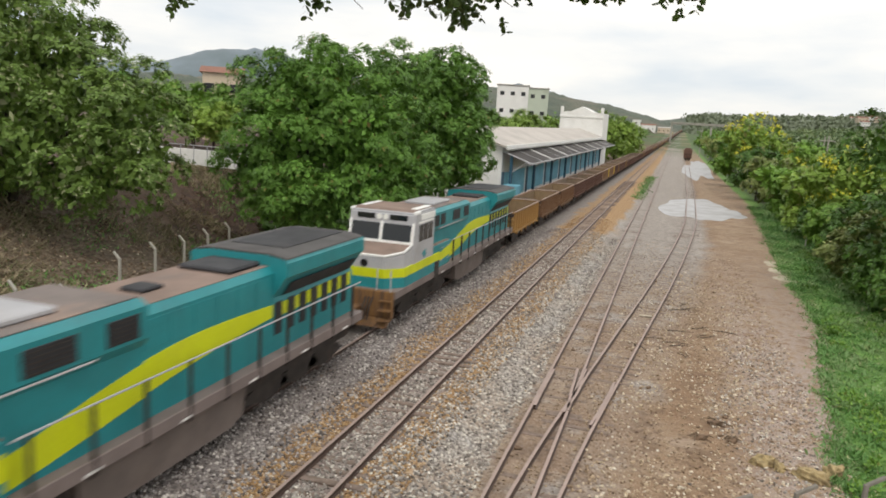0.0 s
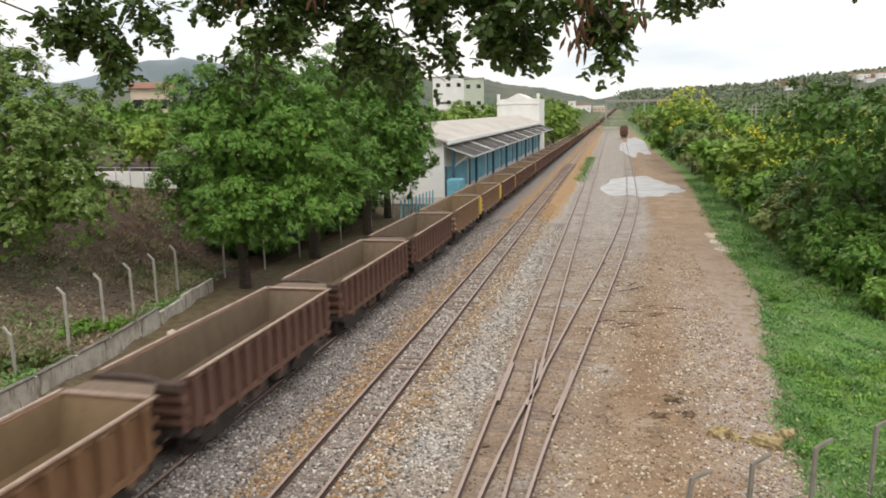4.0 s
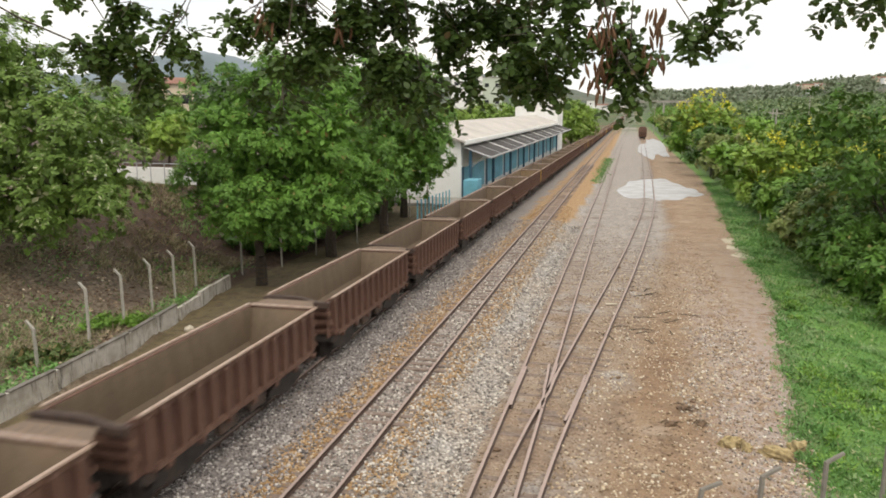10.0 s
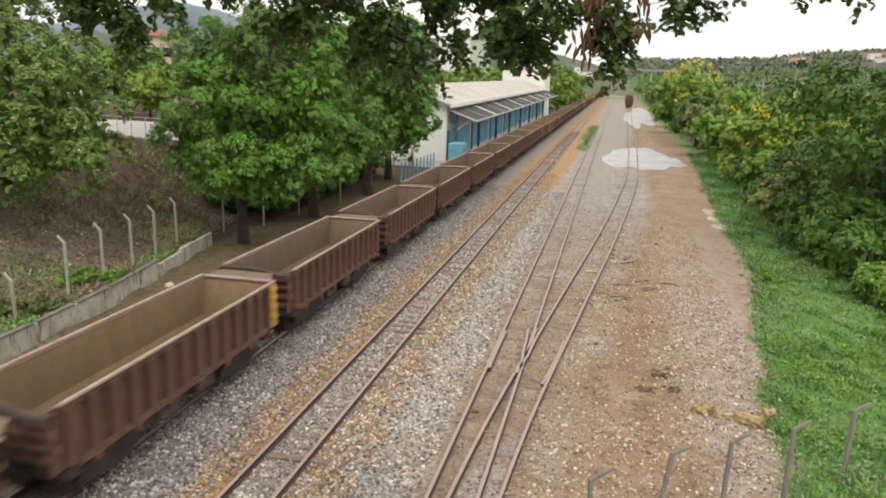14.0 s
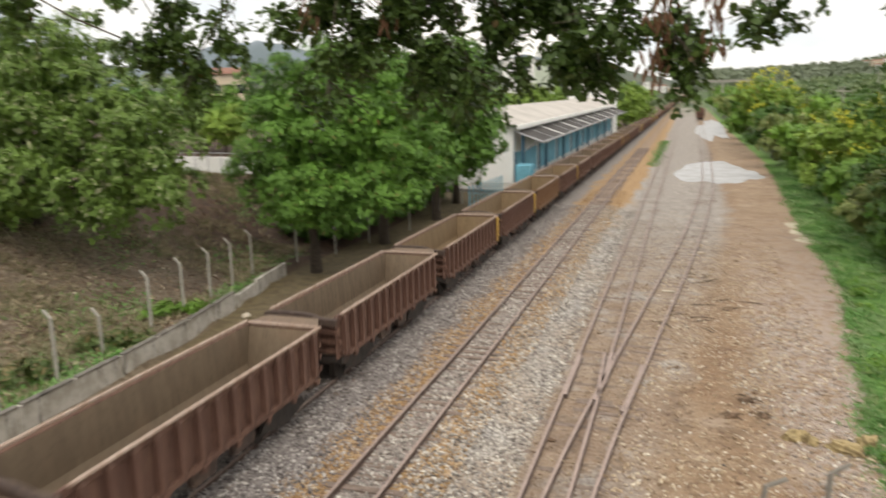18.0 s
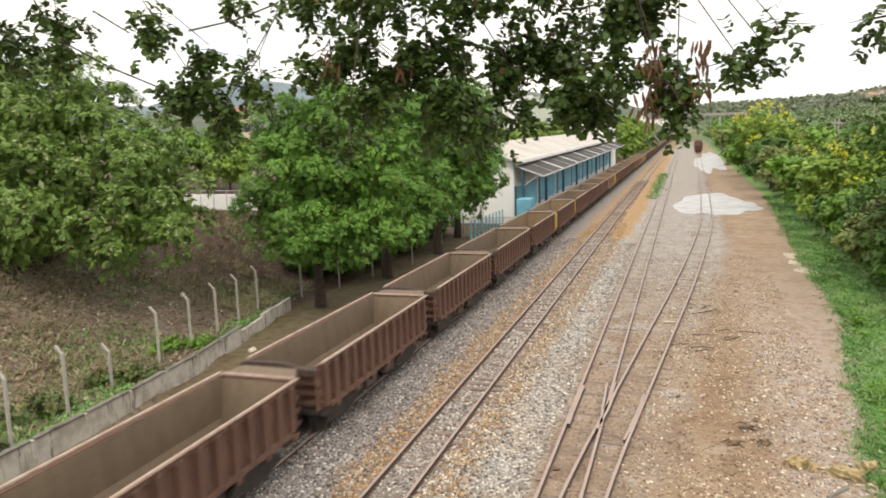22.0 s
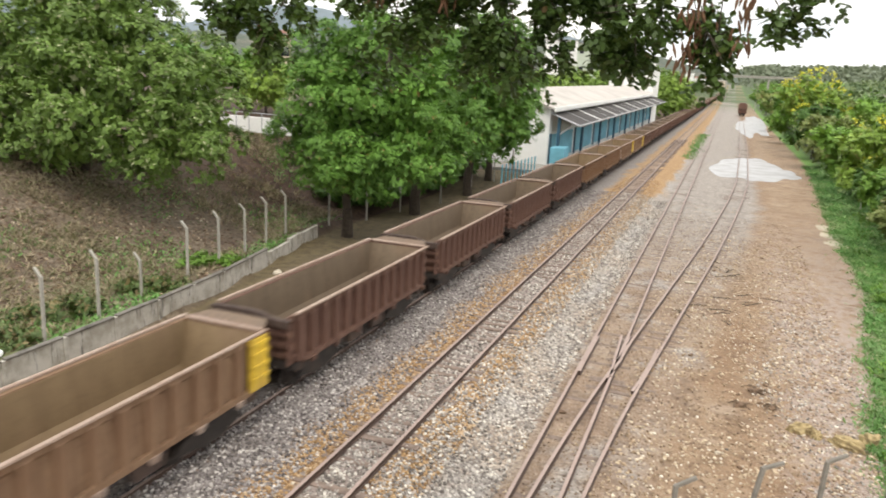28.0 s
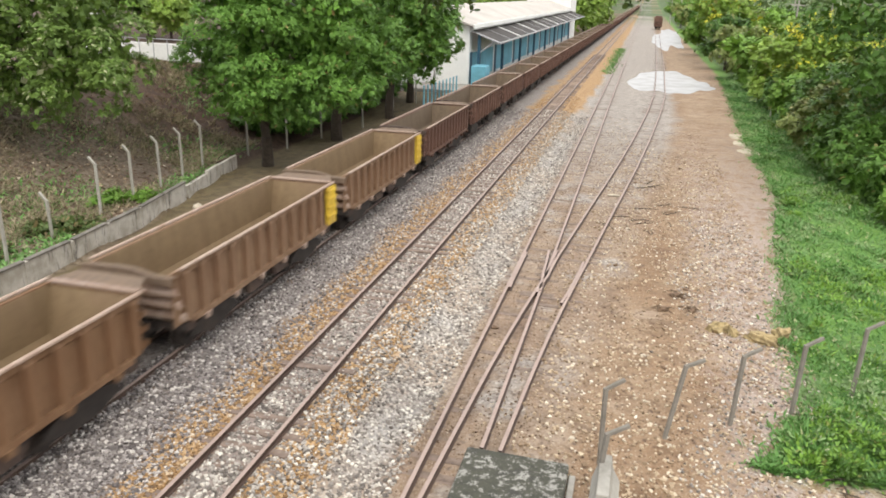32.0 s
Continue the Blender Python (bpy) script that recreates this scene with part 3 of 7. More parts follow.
for a, b, top in ((27.2, 29.4, 0.22), (29.5, 31.0, 0.34), (31.1, 33.3, 0.30)):
    xa, xb = float(wall_x(a)), float(wall_x(b))
    p = bmesh.new()
    box(p, -0.08, 0.08, 0, math.hypot(xb - xa, b - a), -0.7, top, 0.015, pose(xa, a, 0, 0, 0, -math.degrees(math.atan2(xb - xa, b - a))))
    part("broken_panel", p, STREAK, wall_left, "broken stretch of wall without coping")
ret = bmesh.new()
box(ret, -3.2, 0.1, -0.09, 0.09, -0.75, 0.42, 0.015, pose(float(wall_x(11.3)), 11.3, 0, 0, 0, 4))
part("return_panel", ret, STREAK, wall_left)


GREYPOST = plain("grey_post_concrete", (0.24, 0.22, 0.19), 0.9, 0, 0.3, 3.0, (0.10, 0.085, 0.065), 0.6)


def bent_post(label, h=2.0, arm=0.45, w=0.10, turn=0.0, mat=POSTM):
    t = thing("fence_post", label, "fence post", group="concrete fence posts")
    b = bmesh.new()
    box(b, -w / 2, w / 2, -w / 2, w / 2, -0.5, h, 0.012)
    part("shaft", b, mat, t)
    b = bmesh.new()
    box(b, -w / 2 + 0.005, w / 2 - 0.005, -w / 2 + 0.005, w / 2 - 0.005, 0, arm, 0.012, pose(0, 0, h - 0.03, 0, -(turn or 48), 0))
    part("arm", b, mat, t)
    return t


left_post = bent_post("pale concrete fence post with a bent top, behind a low wall", 2.02, 0.40, 0.095)
LEFT_SPOTS = [(-17.8, 12.5, 5), (-16.85, 14.7, -4), (-17.2, 17.1, -3), (-17.75, 19.6, 2), (-17.95, 22.3, -5), (-18.3, 24.7, -2), (-18.5, 26.8, -3), (-18.8, 28.9, -2), (-19.2, 31.2, -1), (-18.95, 35.2, 2), (-18.4, 38.8, -2), (-17.9, 42.6, 1),
              (-16.9, 47.3, -1), (-16.5, 52.7, 1), (-16.0, 57, -1), (-15.6, 61, 1)]
for i, (x, y, lean) in enumerate(LEFT_SPOTS):
    m = pose(x, y, float(ground_z(np.array(x - 0.1), np.array(y))) - (0.65 if i == 3 else 0.0), lean * 0.8, lean * 0.7, -6)
    if i:
        copy_thing(left_post, m)
    else:
        left_post.matrix_world = m

right_post = bent_post("grey weathered concrete fence post with a bent top", 1.78, 0.42, 0.085, 62, GREYPOST)
for i, (x, y, lean) in enumerate([(1.30, 11.25, 4), (1.35, 12.85, -1), (2.65, 14.2, 9), (4.08, 15.18, 1), (5.5, 16.1, 1), (7.03, 17.3, 2), (8.74, 18.8, 1), (10.3, 20.6, -2), (11.5, 23.4, 2), (12.3, 27.5, 0), (12.8, 32.1, 4), (13.0, 36.5, -2)]):
    m = pose(x, y, float(ground_z(np.array(x), np.array(y))) - 0.02, 1.5 * (i % 3 - 1), -lean, 180 + 20)
    if i:
        copy_thing(right_post, m)
    else:
        right_post.matrix_world = m

# concrete slab and pedestal beside the siding's end
slab = thing("concrete_slab", "mossy weathered concrete slab over the siding's end", "concrete slab")
b = bmesh.new()
box(b, -1.27, 0.78, 9.3, 12.32, -0.75, -0.28, 0.03)
MOSSY = Mat("mossy_concrete", 0.92)
mn = MOSSY.noise(1.6, 6, 0.72)
MOSSY.color(MOSSY.mix(MOSSY.step(MOSSY.noise(5.5, 6, 0.75), 0.50, 0.60), MOSSY.ramp(mn, (0.3, (0.030, 0.031, 0.027)), (0.5, (0.062, 0.062, 0.046)), (0.65, (0.045, 0.043, 0.038))), MOSSY.mix(mn, (0.17, 0.165, 0.145), (0.40, 0.39, 0.36)))).bump(MOSSY.noise(14, 5, 0.7), 0.6, 0.03)
MOSSY = MOSSY.m
part("block", b, MOSSY, slab)
b = bmesh.new()
box(b, 0.80, 0.93, 9.3, 12.2, -0.75, -0.45, 0.02)
part("edge_strip", b, CONCRETE, slab)
ped = thing("concrete_pedestal", "tapered pale concrete pedestal", "pedestal")
b = bmesh.new()
# upright block with sloping shoulders below a narrow head
prism(b, [(1.22, -0.65), (1.24, 0.10), (1.32, 0.36), (1.35, 0.62), (1.56, 0.62), (1.60, 0.36), (1.74, 0.10), (1.76, -0.65)], "y", 10.3, 11.5)
bmesh.ops.bevel(b, geom=b.edges[:], offset=0.015, segments=1, affect="EDGES")
part("block", b, CONCRETE, ped)

# ---- puddles of grey mud ----
PALEMUD = plain("pale_tan_mud", (0.50, 0.43, 0.31), 0.7, 0, 0.3, 1.2, (0.36, 0.27, 0.17), 0.6)


def puddle(name, cx, cy, rx, ry, seed, label, mat=None):
    rng = random.Random(seed)
    n = 40
    vs = [(cx, cy, -0.525 + float(grade(cy)))]
    ph = [rng.uniform(0, 6.28) for _ in range(4)]
    for i in range(n):
        a = i / n * 2 * math.pi
        r = 1 + 0.12 * math.sin(2 * a + ph[0]) + 0.09 * math.sin(3 * a + ph[1]) + 0.06 * math.sin(5 * a + ph[2]) + 0.05 * math.sin(9 * a + ph[3])
        vs.append((cx + rx * r * math.cos(a), cy + ry * r * math.sin(a), -0.527 + float(grade(cy + ry * r * math.sin(a)))))
    return tagged(raw(name, vs, [(0, i + 1, (i + 1) % n + 1) for i in range(n)], mat or PUDDLE), label, "puddle", kind="structure")


puddle("puddle_1", 4.4, 93, 3.7, 15, 3, "pale grey mud flooding the siding")
puddle("puddle_2", 7.4, 90, 2.3, 5, 5, "pale grey mud tongue beside the siding")
puddle("puddle_3", 5.5, 198, 2.3, 36, 6, "pale grey mud across the siding")
puddle("puddle_4", 8.6, 222, 2.1, 62, 8, "long pale grey mud strip")
for k, (px, py, qx, qy) in enumerate([(8.55, 55.0, 0.62, 1.3), (8.5, 52.2, 0.66, 1.0), (8.55, 49.4, 0.66, 1.0)]):
    puddle("puddle_%d" % (5 + k), px, py, qx, qy, 9 + k, "small pale tan mud patch by the grass", PALEMUD)

# ---- litter in the yard ----
SACKM = plain("torn_sack", (0.43, 0.33, 0.17), 0.9, 0, 0.5, 7.0, (0.13, 0.08, 0.04), 1.0)
for i, (x, y, rx, ry, h, a) in enumerate([(4.3, 20.35, 0.34, 0.20, 0.13, 20), (4.65, 20.15, 0.18, 0.13, 0.09, 80), (5.35, 19.9, 0.42, 0.20, 0.14, -25), (5.95, 20.45, 0.25, 0.18, 0.15, 10)]):
    b = bmesh.new()
    bmesh.ops.create_icosphere(b, subdivisions=3, radius=1.0)
    for v in b.verts:
        k = 1 + 0.42 * noise.noise(v.co * 2.1 + Vector((i * 7, 0, 0))) + 0.30 * noise.noise(v.co * 5 + Vector((0, i * 3, 0)))
        v.co = Vector((v.co.x * rx * k, v.co.y * ry * k, max(v.co.z, -0.35) * h * 1.7 * k))
    t = thing("sack", "crumpled yellowish sack lying on bare soil", "sack", pose(x, y, ground_z(np.array(x), np.array(y)) + 0.04, 0, 0, a), "sacks")
    part("cloth", b, SACKM, t)
CLODM = plain("dark_clod", (0.17, 0.108, 0.068), 0.95, 0, 0.3, 8.0)
PALEROCK = plain("pale_rock", (0.55, 0.48, 0.38), 0.9, 0, 0.25, 6.0)
rk = random.Random(4)
for i in range(30):
    pale = i % 3 == 0
    x, y = (rk.uniform(0.5, 5.6), rk.uniform(12, 46)) if i < 24 else (rk.uniform(-4.2, 0.5), rk.uniform(14, 32))
    if i < 5:
        x, y, pale = [(3.1, 22.6), (3.5, 23.3), (2.7, 22.2), (-2.5, 18.1), (3.3, 21.8)][i] + (False,)
    if i == 5:
        x, y, pale = 1.5, 29.6, True
    if i == 6:
        x, y, pale = -16.3, 26.1, True
    b = bmesh.new()
    bmesh.ops.create_icosphere(b, subdivisions=2, radius=1.0)
    s = 0.26 if i == 6 else rk.uniform(0.05, 0.10) * (0.9 if i < 5 else 1.1)
    for v in b.verts:
        k = 1 + 0.35 * noise.noise(v.co * 1.6 + Vector((i * 3.3, 0, 0)))
        k += 0.25 * noise.noise(v.co * 4.3 + Vector((i * 1.7, 2, 0)))
        v.co = Vector((v.co.x * s * (1.0 if pale else 1.1) * k, v.co.y * s * 0.7 * k, v.co.z * s * 0.5 * k))
    t = thing("rock" if pale else "clod", "pale loose stone on the soil" if pale else "dark clod of earth in the yard", "rock" if pale else "clod", pose(x, y, float(ground_z(np.array(x), np.array(y))) + s * 0.2, 0, 0, rk.uniform(0, 180)), "loose stones" if pale else "clods")
    part("stone" if pale else "lump", b, PALEROCK if pale else CLODM, t)
# clumps of roots torn out of the soil
ROOTM = plain("dry_root", (0.17, 0.115, 0.075), 0.95, 0, 0.4, 6.0)
for i, (x, y, r) in enumerate([(3.2, 22.7, 0.42), (2.75, 21.4, 0.36), (3.6, 21.5, 0.28)]):
    rg = random.Random(60 + i)
    t = thing("root_clump", "dark clump of roots and earth lying on bare soil", "roots", pose(x, y, float(ground_z(np.array(x), np.array(y))), 0, 0, 35 * i), "root clumps")
    b = bmesh.new()
    bmesh.ops.create_icosphere(b, subdivisions=2, radius=1.0)
    for v in b.verts:
        k = 1 + 0.5 * noise.noise(v.co * 1.8 + Vector((i * 5.1, 0, 0)))
        v.co = Vector((v.co.x * r * 0.55 * k, v.co.y * r * 0.4 * k, v.co.z * 0.10 * k + 0.02))
    part("earth", b, CLODM, t)
    for k in range(7):
        b = bmesh.new()
        a, L = rg.uniform(0, 6.28), r * rg.uniform(0.7, 1.3)
        mid = Vector((math.cos(a) * L * 0.5, math.sin(a) * L * 0.5, rg.uniform(0.06, 0.16)))
        tube(b, (0, 0, 0.05), mid, 0.03, 0.022, 5)
        tube(b, mid, (math.cos(a + 0.5) * L, math.sin(a + 0.5) * L, 0.03), 0.022, 0.008, 5)
        part("root", b, ROOTM, t)
# a pale board between the sidings
board = thing("board", "short pale weathered board lying between sidings", "board", pose(0.7, 34.9, float(ground_z(np.array(0.7), np.array(34.9))) + 0.05, 0, 2, 12))
b = bmesh.new()
box(b, -0.28, 0.28, -0.09, 0.09, -0.02, 0.03, 0.006)
part("plank", b, PALEROCK, board)
# white rubbish behind the wall
for i, (x, y) in enumerate([(-17.3, 12.7), (-16.9, 13.0), (-17.1, 13.3)]):
    b = bmesh.new()
    bmesh.ops.create_icosphere(b, subdivisions=2, radius=0.2)
    for v in b.verts:
        v.co *= 1 + 0.4 * noise.noise(v.co * 8 + Vector((i, 0, 0)))
        v.co.z *= 0.6
    t = thing("rubbish_bag", "white plastic rubbish in the weeds", "rubbish", pose(x, y, float(ground_z(np.array(x), np.array(y))) + 0.08), "rubbish")
    part("bag", b, WHITE, t)

# ---- station ----
station = thing("station", "long white railway station with a grey sheet roof", "station building", pose(0, 67, 0, 0.45, 0, 0))
SL = 92.0  # length
b = bmesh.new()
prism(b, [(-23.3, 0), (-14, 0), (-14, 5.9), (-18.6, 7.4), (-23.3, 5.9)], "y", 0, SL)
part("body", b, WHITE, station, "white rendered walls")
for s in (0, 1):
    b = bmesh.new()
    o = [(-13.5, 5.86), (-13.5, 6.02), (-18.6, 7.62), (-18.6, 7.46)] if s else [(-23.8, 5.86), (-18.6, 7.46), (-18.6, 7.62), (-23.8, 6.02)]
    prism(b, o, "y", -0.6, SL + 0.3)
    part("roof_slope", b, ROOFM, station, "weathered pinkish grey sheet roof")
b = bmesh.new()
box(b, -13.52, -13.40, -0.6, SL, 5.72, 6.10, 0.01)
part("fascia", b, WHITE, station)
n = 8
for i in range(n):
    y0, y1 = 0.3 + i * (SL + 3) / n, 0.3 + (i + 1) * (SL + 3) / n
    m = pose(0, 0, 0)
    b = bmesh.new()
    prism(b, [(-13.9, 5.45), (-13.9, 5.49), (-11.25, 4.54), (-11.25, 4.50)], "y", y0 + 0.25, y1 - 0.25)
    part("awning_sheet", b, DARKROOF, station, "dark sheet of the platform awning")
    b = bmesh.new()
    prism(b, [(-13.9, 5.46), (-13.9, 5.54), (-11.2, 4.59), (-11.2, 4.47)], "y", y0 - 0.2, y0 + 0.2)
    part("awning_rafter", b, WHITE if i else LOCOGREY, station)
    b = bmesh.new()
    box(b, -14.06, -13.96, y0 + 0.9, y1 - 0.9, 0.95, 3.5, 0.01)
    part("blue_panel", b, BLUE, station)
    b = bmesh.new()
    prism(b, [(-13.9, 5.50), (-13.9, 5.53), (-11.22, 4.58), (-11.22, 4.55)], "y", (y0 + y1) / 2 - 0.06, (y0 + y1) / 2 + 0.06)
    part("awning_batten", b, LOCOGREY, station)
    b = bmesh.new()
    box(b, -14.05, -13.93, y0 + 0.06, y0 + 0.86, 0.75, 3.6, 0.01)
    part("doorway", b, DARKBLUE, station, "dark doorway between blue panels")
    b = bmesh.new()
    box(b, -13.3, -13.05, y0 + 0.05, y0 + 0.4, 0.5, 5.2, 0.01)
    part("column", b, DARKBLUE, station)
    b = bmesh.new()
    tube(b, (-13.1, y0 + 0.2, 3.6), (-11.7, y0 + 0.2, 4.66), 0.06)
    part("strut", b, LOCOGREY, station)
b = bmesh.new()
box(b, -11.27, -11.17, 0.1, SL + 3.2, 4.42, 4.58, 0.01)
part("awning_edge", b, LOCOGREY, station)
b = bmesh.new()
box(b, -13.3, -12.0, -2.0, 0.0, 0.6, 2.6, 0.02)
part("gate", b, BLUE, station, "blue gate at the platform's end")
# taller far block with a stepped parapet
b = bmesh.new()
prism(b, [(-23.0, 0), (-13.9, 0), (-13.9, 11.0), (-14.6, 11.0), (-16.2, 11.1), (-18.5, 12.2), (-20.8, 11.1), (-22.3, 11.0), (-23.0, 11.0)], "y", SL, SL + 12)
part("gabled_block", b, WHITE, station, "tall white block with a stepped gable")
for x in (-22.7, -14.2):
    b = bmesh.new()
    box(b, x - 0.3, x + 0.3, SL, SL + 0.6, 11.0, 12.1, 0.05)
    part("finial", b, WHITE, station)
b = bmesh.new()
box(b, -23.1, -13.8, SL - 0.15, SL - 0.02, 9.9, 10.25, 0.02)
part("cornice", b, WHITE, station)
platform = tagged(new("platform"), "concrete station platform", "platform", kind="structure")
b = bmesh.new()
box(b, -24, -11.4, 62, 175, -0.3, 0.75, 0.03)
part("slab", b, CONCRETE, platform)
# rail fence of the platform end
for i in range(10):
    t = thing("picket", "pale blue fence picket", "fence", pose(-13.4 - 0.05 * i, 60.0 - i * 0.9, 0), "blue pickets")
    b = bmesh.new()
    box(b, -0.05, 0.05, -0.05, 0.05, -0.3, 2.2, 0.01)
    part("post", b, BLUE, t)

# ---- buildings beyond ----


def building(name, label, x, y, w, d, h, wall, roof, floors, cols, turn=0.0, z=0.0, pitch=0.0):
    t = thing(name, label, "building", pose(x, y, z, 0, 0, turn))
    b = bmesh.new()
    box(b, -w / 2, w / 2, -d / 2, d / 2, -2, h)
    part("wall", b, wall, t)
    b = bmesh.new()
    if pitch:
        prism(b, [(-d / 2 - 0.4, h), (0, h + pitch), (d / 2 + 0.4, h)], "x", -w / 2 - 0.4, w / 2 + 0.4)
    else:
        box(b, -w / 2 - 0.2, w / 2 + 0.2, -d / 2 - 0.2, d / 2 + 0.2, h, h + 0.3)
    part("roof", b, roof, t)
    for f in range(floors):
        for c in range(cols):
            wx, wz = -w / 2 + (c + 0.5) * w / cols, (f + 0.55) * h / floors
            win = bmesh.new()
            box(win, wx - 0.6, wx + 0.6, -d / 2 - 0.04, -d / 2 + 0.1, wz - 0.55, wz + 0.55)
            part("window", win, GLASS, t)
        win = bmesh.new()
        box(win, w / 2 - 0.1, w / 2 + 0.05, -d * 0.28, d * 0.28, f * h / floors + h * 0.1, f * h / floors + h * 0.28)
        part("window", win, GLASS, t)
    return t


TILE = plain("clay_tile_roof", (0.27, 0.125, 0.085), 0.85, 0, 0.25, 0.8)
CREAM = plain("cream_render", (0.62, 0.52, 0.40), 0.85, 0, 0.1, 0.4)
PALEGREENWALL = plain("pale_green_render", (0.52, 0.58, 0.48), 0.85, 0, 0.1, 0.3)
building("apartment_block", "white and grey-green four-storey block", -46, 215, 9, 10, 19.5, WHITE, CONCRETE, 4, 3, 12)
building("apartment_block", "grey-green concrete block with stacked windows", -39, 217, 6, 9, 19.0, PALEGREENWALL, CONCRETE, 4, 2, 12)
building("hillside_house", "cream house with a clay tile roof", -55.0, 83.2, 4.6, 7, 8.3, CREAM, TILE, 2, 3, 32, 4.0, 0.9)
building("hillside_house", "white house half hidden by trees", -50.5, 60.5, 5, 6, 2.7, WHITE, CONCRETE, 1, 3, 35, 4.0)
building("hillside_house", "ochre house at the bank's top", -82, 47, 8, 9, 6.4, plain("ochre_render", (0.50, 0.30, 0.06), 0.8), TILE, 2, 3, 55, 4.0, 1.5)
building("hillside_house", "low white house before an ochre one", -72, 43, 12, 6, 2.6, WHITE, CONCRETE, 1, 4, 55, 4.0)
building("warehouse", "narrow white block far along the line", -30, 600, 6, 10, 15, WHITE, CONCRETE, 3, 1, 0, 4)
building("warehouse", "low white shed with a reddish roof", -31, 880, 16, 12, 9, WHITE, TILE, 1, 3, 0, 10, 1.5)
building("warehouse", "low pale shed beside the far line", -14, 900, 14, 12, 7, CREAM, ROOFM, 1, 3, 0, 10, 1.2)
# white low wall and railing on the bank's top
rail_top = thing("white_parapet", "white parapet wall with thin posts at the bank's top", "parapet", pose(-28, 41.2, 4.25, 0, 0.6, 1))
b = bmesh.new()
box(b, -7.5, 6.5, -0.1, 0.1, -0.12, 0.92, 0.02)
part("wall", b, WHITE, rail_top)
for i in range(15):
    b = bmesh.new()
    box(b, -7.5 + i - 0.03, -7.5 + i + 0.03, -0.13, -0.1, 0.0, 1.18, 0.008)
    part("baluster", b, LOCOGREY, rail_top)
b = bmesh.new()
tube(b, (-7.5, -0.115, 1.18), (6.5, -0.115, 1.18), 0.025, seg=6)
part("handrail", b, LOCOGREY, rail_top)

# pale stakes at the scrub's edge
for i, (x, y) in enumerate(((12.6, 62.6), (13.0, 62.0), (13.5, 61.4), (12.2, 66.0))):
    p = thing("fence_stake", "thin pale stake at the scrub's edge", "stake", pose(x, y, float(ground_z(np.array(x), np.array(y))), 0, (3, -2, 4, 0)[i]), "stakes by the scrub")
    b = bmesh.new()
    tube(b, (0, 0, -0.2), (0, 0, 1.7 + 0.15 * (i % 2)), 0.06, 0.05, 6)
    part("shaft", b, POSTM, p)

# poles in the scrub
for x, y, h in ((31, 120, 10.2), (22, 118, 9.8), (27, 150, 10), (11, 330, 12), (46, 210, 14)):
    p = thing("utility_pole", "pale concrete utility pole among trees", "pole", pose(x, y, -0.6), "utility poles")
    b = bmesh.new()
    tube(b, (0, 0, -1), (0, 0, h), 0.17, 0.11)
    part("shaft", b, POSTM, p)
    b = bmesh.new()
    box(b, -0.9, 0.9, -0.06, 0.06, h - 0.8, h - 0.65)
    part("crossarm", b, POSTM, p)

# road bridge far along the line
br = thing("road_bridge", "pale concrete road bridge crossing far along the line", "bridge", pose(12, 560, 0))
b = bmesh.new()
box(b, -16, 30, -3, 3, 16.6, 17.6, 0.05)
part("deck", b, CONCRETE, br)
b = bmesh.new()
box(b, -16, 30, -3.1, -2.95, 17.6, 18.3, 0.02)
part("parapet", b, CONCRETE, br)
for x in (-15.2, 12, 29):
    b = bmesh.new()
    box(b, x - 0.6, x + 0.6, -2.5, 2.5, 1, 16.6, 0.05)
    part("pier", b, CONCRETE, br)

# ---- hills ----
HILL = Mat("wooded_hill", 0.95)
# woodland greens greyed towards the haze that veils the ridge
hc = HILL.ramp(HILL.noise(0.05, 7, 0.7), (0.3, (0.055, 0.072, 0.060)), (0.5, (0.080, 0.100, 0.075)), (0.7, (0.115, 0.130, 0.095)))
HILL.color(HILL.mix(HILL.step(HILL.noise(0.012, 4), 0.5, 0.7), hc, (0.135, 0.13, 0.10))).bump(HILL.noise(0.12, 5), 1.0, 3.0)
HILL = HILL.m
# mountain colour holds the blue of the distance haze
HAZY = Mat("haze_blue_hill", 1.0)
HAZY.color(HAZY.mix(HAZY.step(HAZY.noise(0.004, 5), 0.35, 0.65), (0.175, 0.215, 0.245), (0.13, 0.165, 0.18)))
HAZY = HAZY.m


def ridge(name, label, dist, a0, a1, heights, mat, depth, seed, rough=0.08):
    """A range of hills between two bearings (degrees from +y, to the right)."""
    rng = np.random.RandomState(seed)
    n, k = 120, 10
    ang = np.radians(np.linspace(a0, a1, n))
    prof = np.interp(np.linspace(0, 1, n), np.linspace(0, 1, len(heights)), heights)
    prof = prof * (1 + rough * np.convolve(rng.randn(n + 4), np.ones(5) / 2.2, "valid"))
    vs = []
    for j in range(k):
        u = j / (k - 1)
        r = dist + depth * u
        zz = prof * math.sin(u * math.pi / 2) * (1 + rough * 0.6 * rng.randn(n) * (u < 0.99))
        vs.append(np.stack([r * np.sin(ang), r * np.cos(ang), zz - 3], -1))
    vs = np.concatenate(vs)
    ii = np.arange(n * k).reshape(k, n)
    fs = np.stack([ii[:-1, :-1], ii[:-1, 1:], ii[1:, 1:], ii[1:, :-1]], -1).reshape(-1, 4)
    return tagged(raw(name, vs, fs, mat, smooth=True), label, "hills", kind="structure")


ridge("backdrop_hill_left", "dark wooded ridge beyond the station", 900, -40, 2, [60, 58, 62, 66, 70, 72, 70, 66, 56, 40, 10], HILL, 250, 1, 0.03)
RIDGE_END = [36, 41, 44, 46, 57, 63, 64, 64, 64, 64, 64, 64]


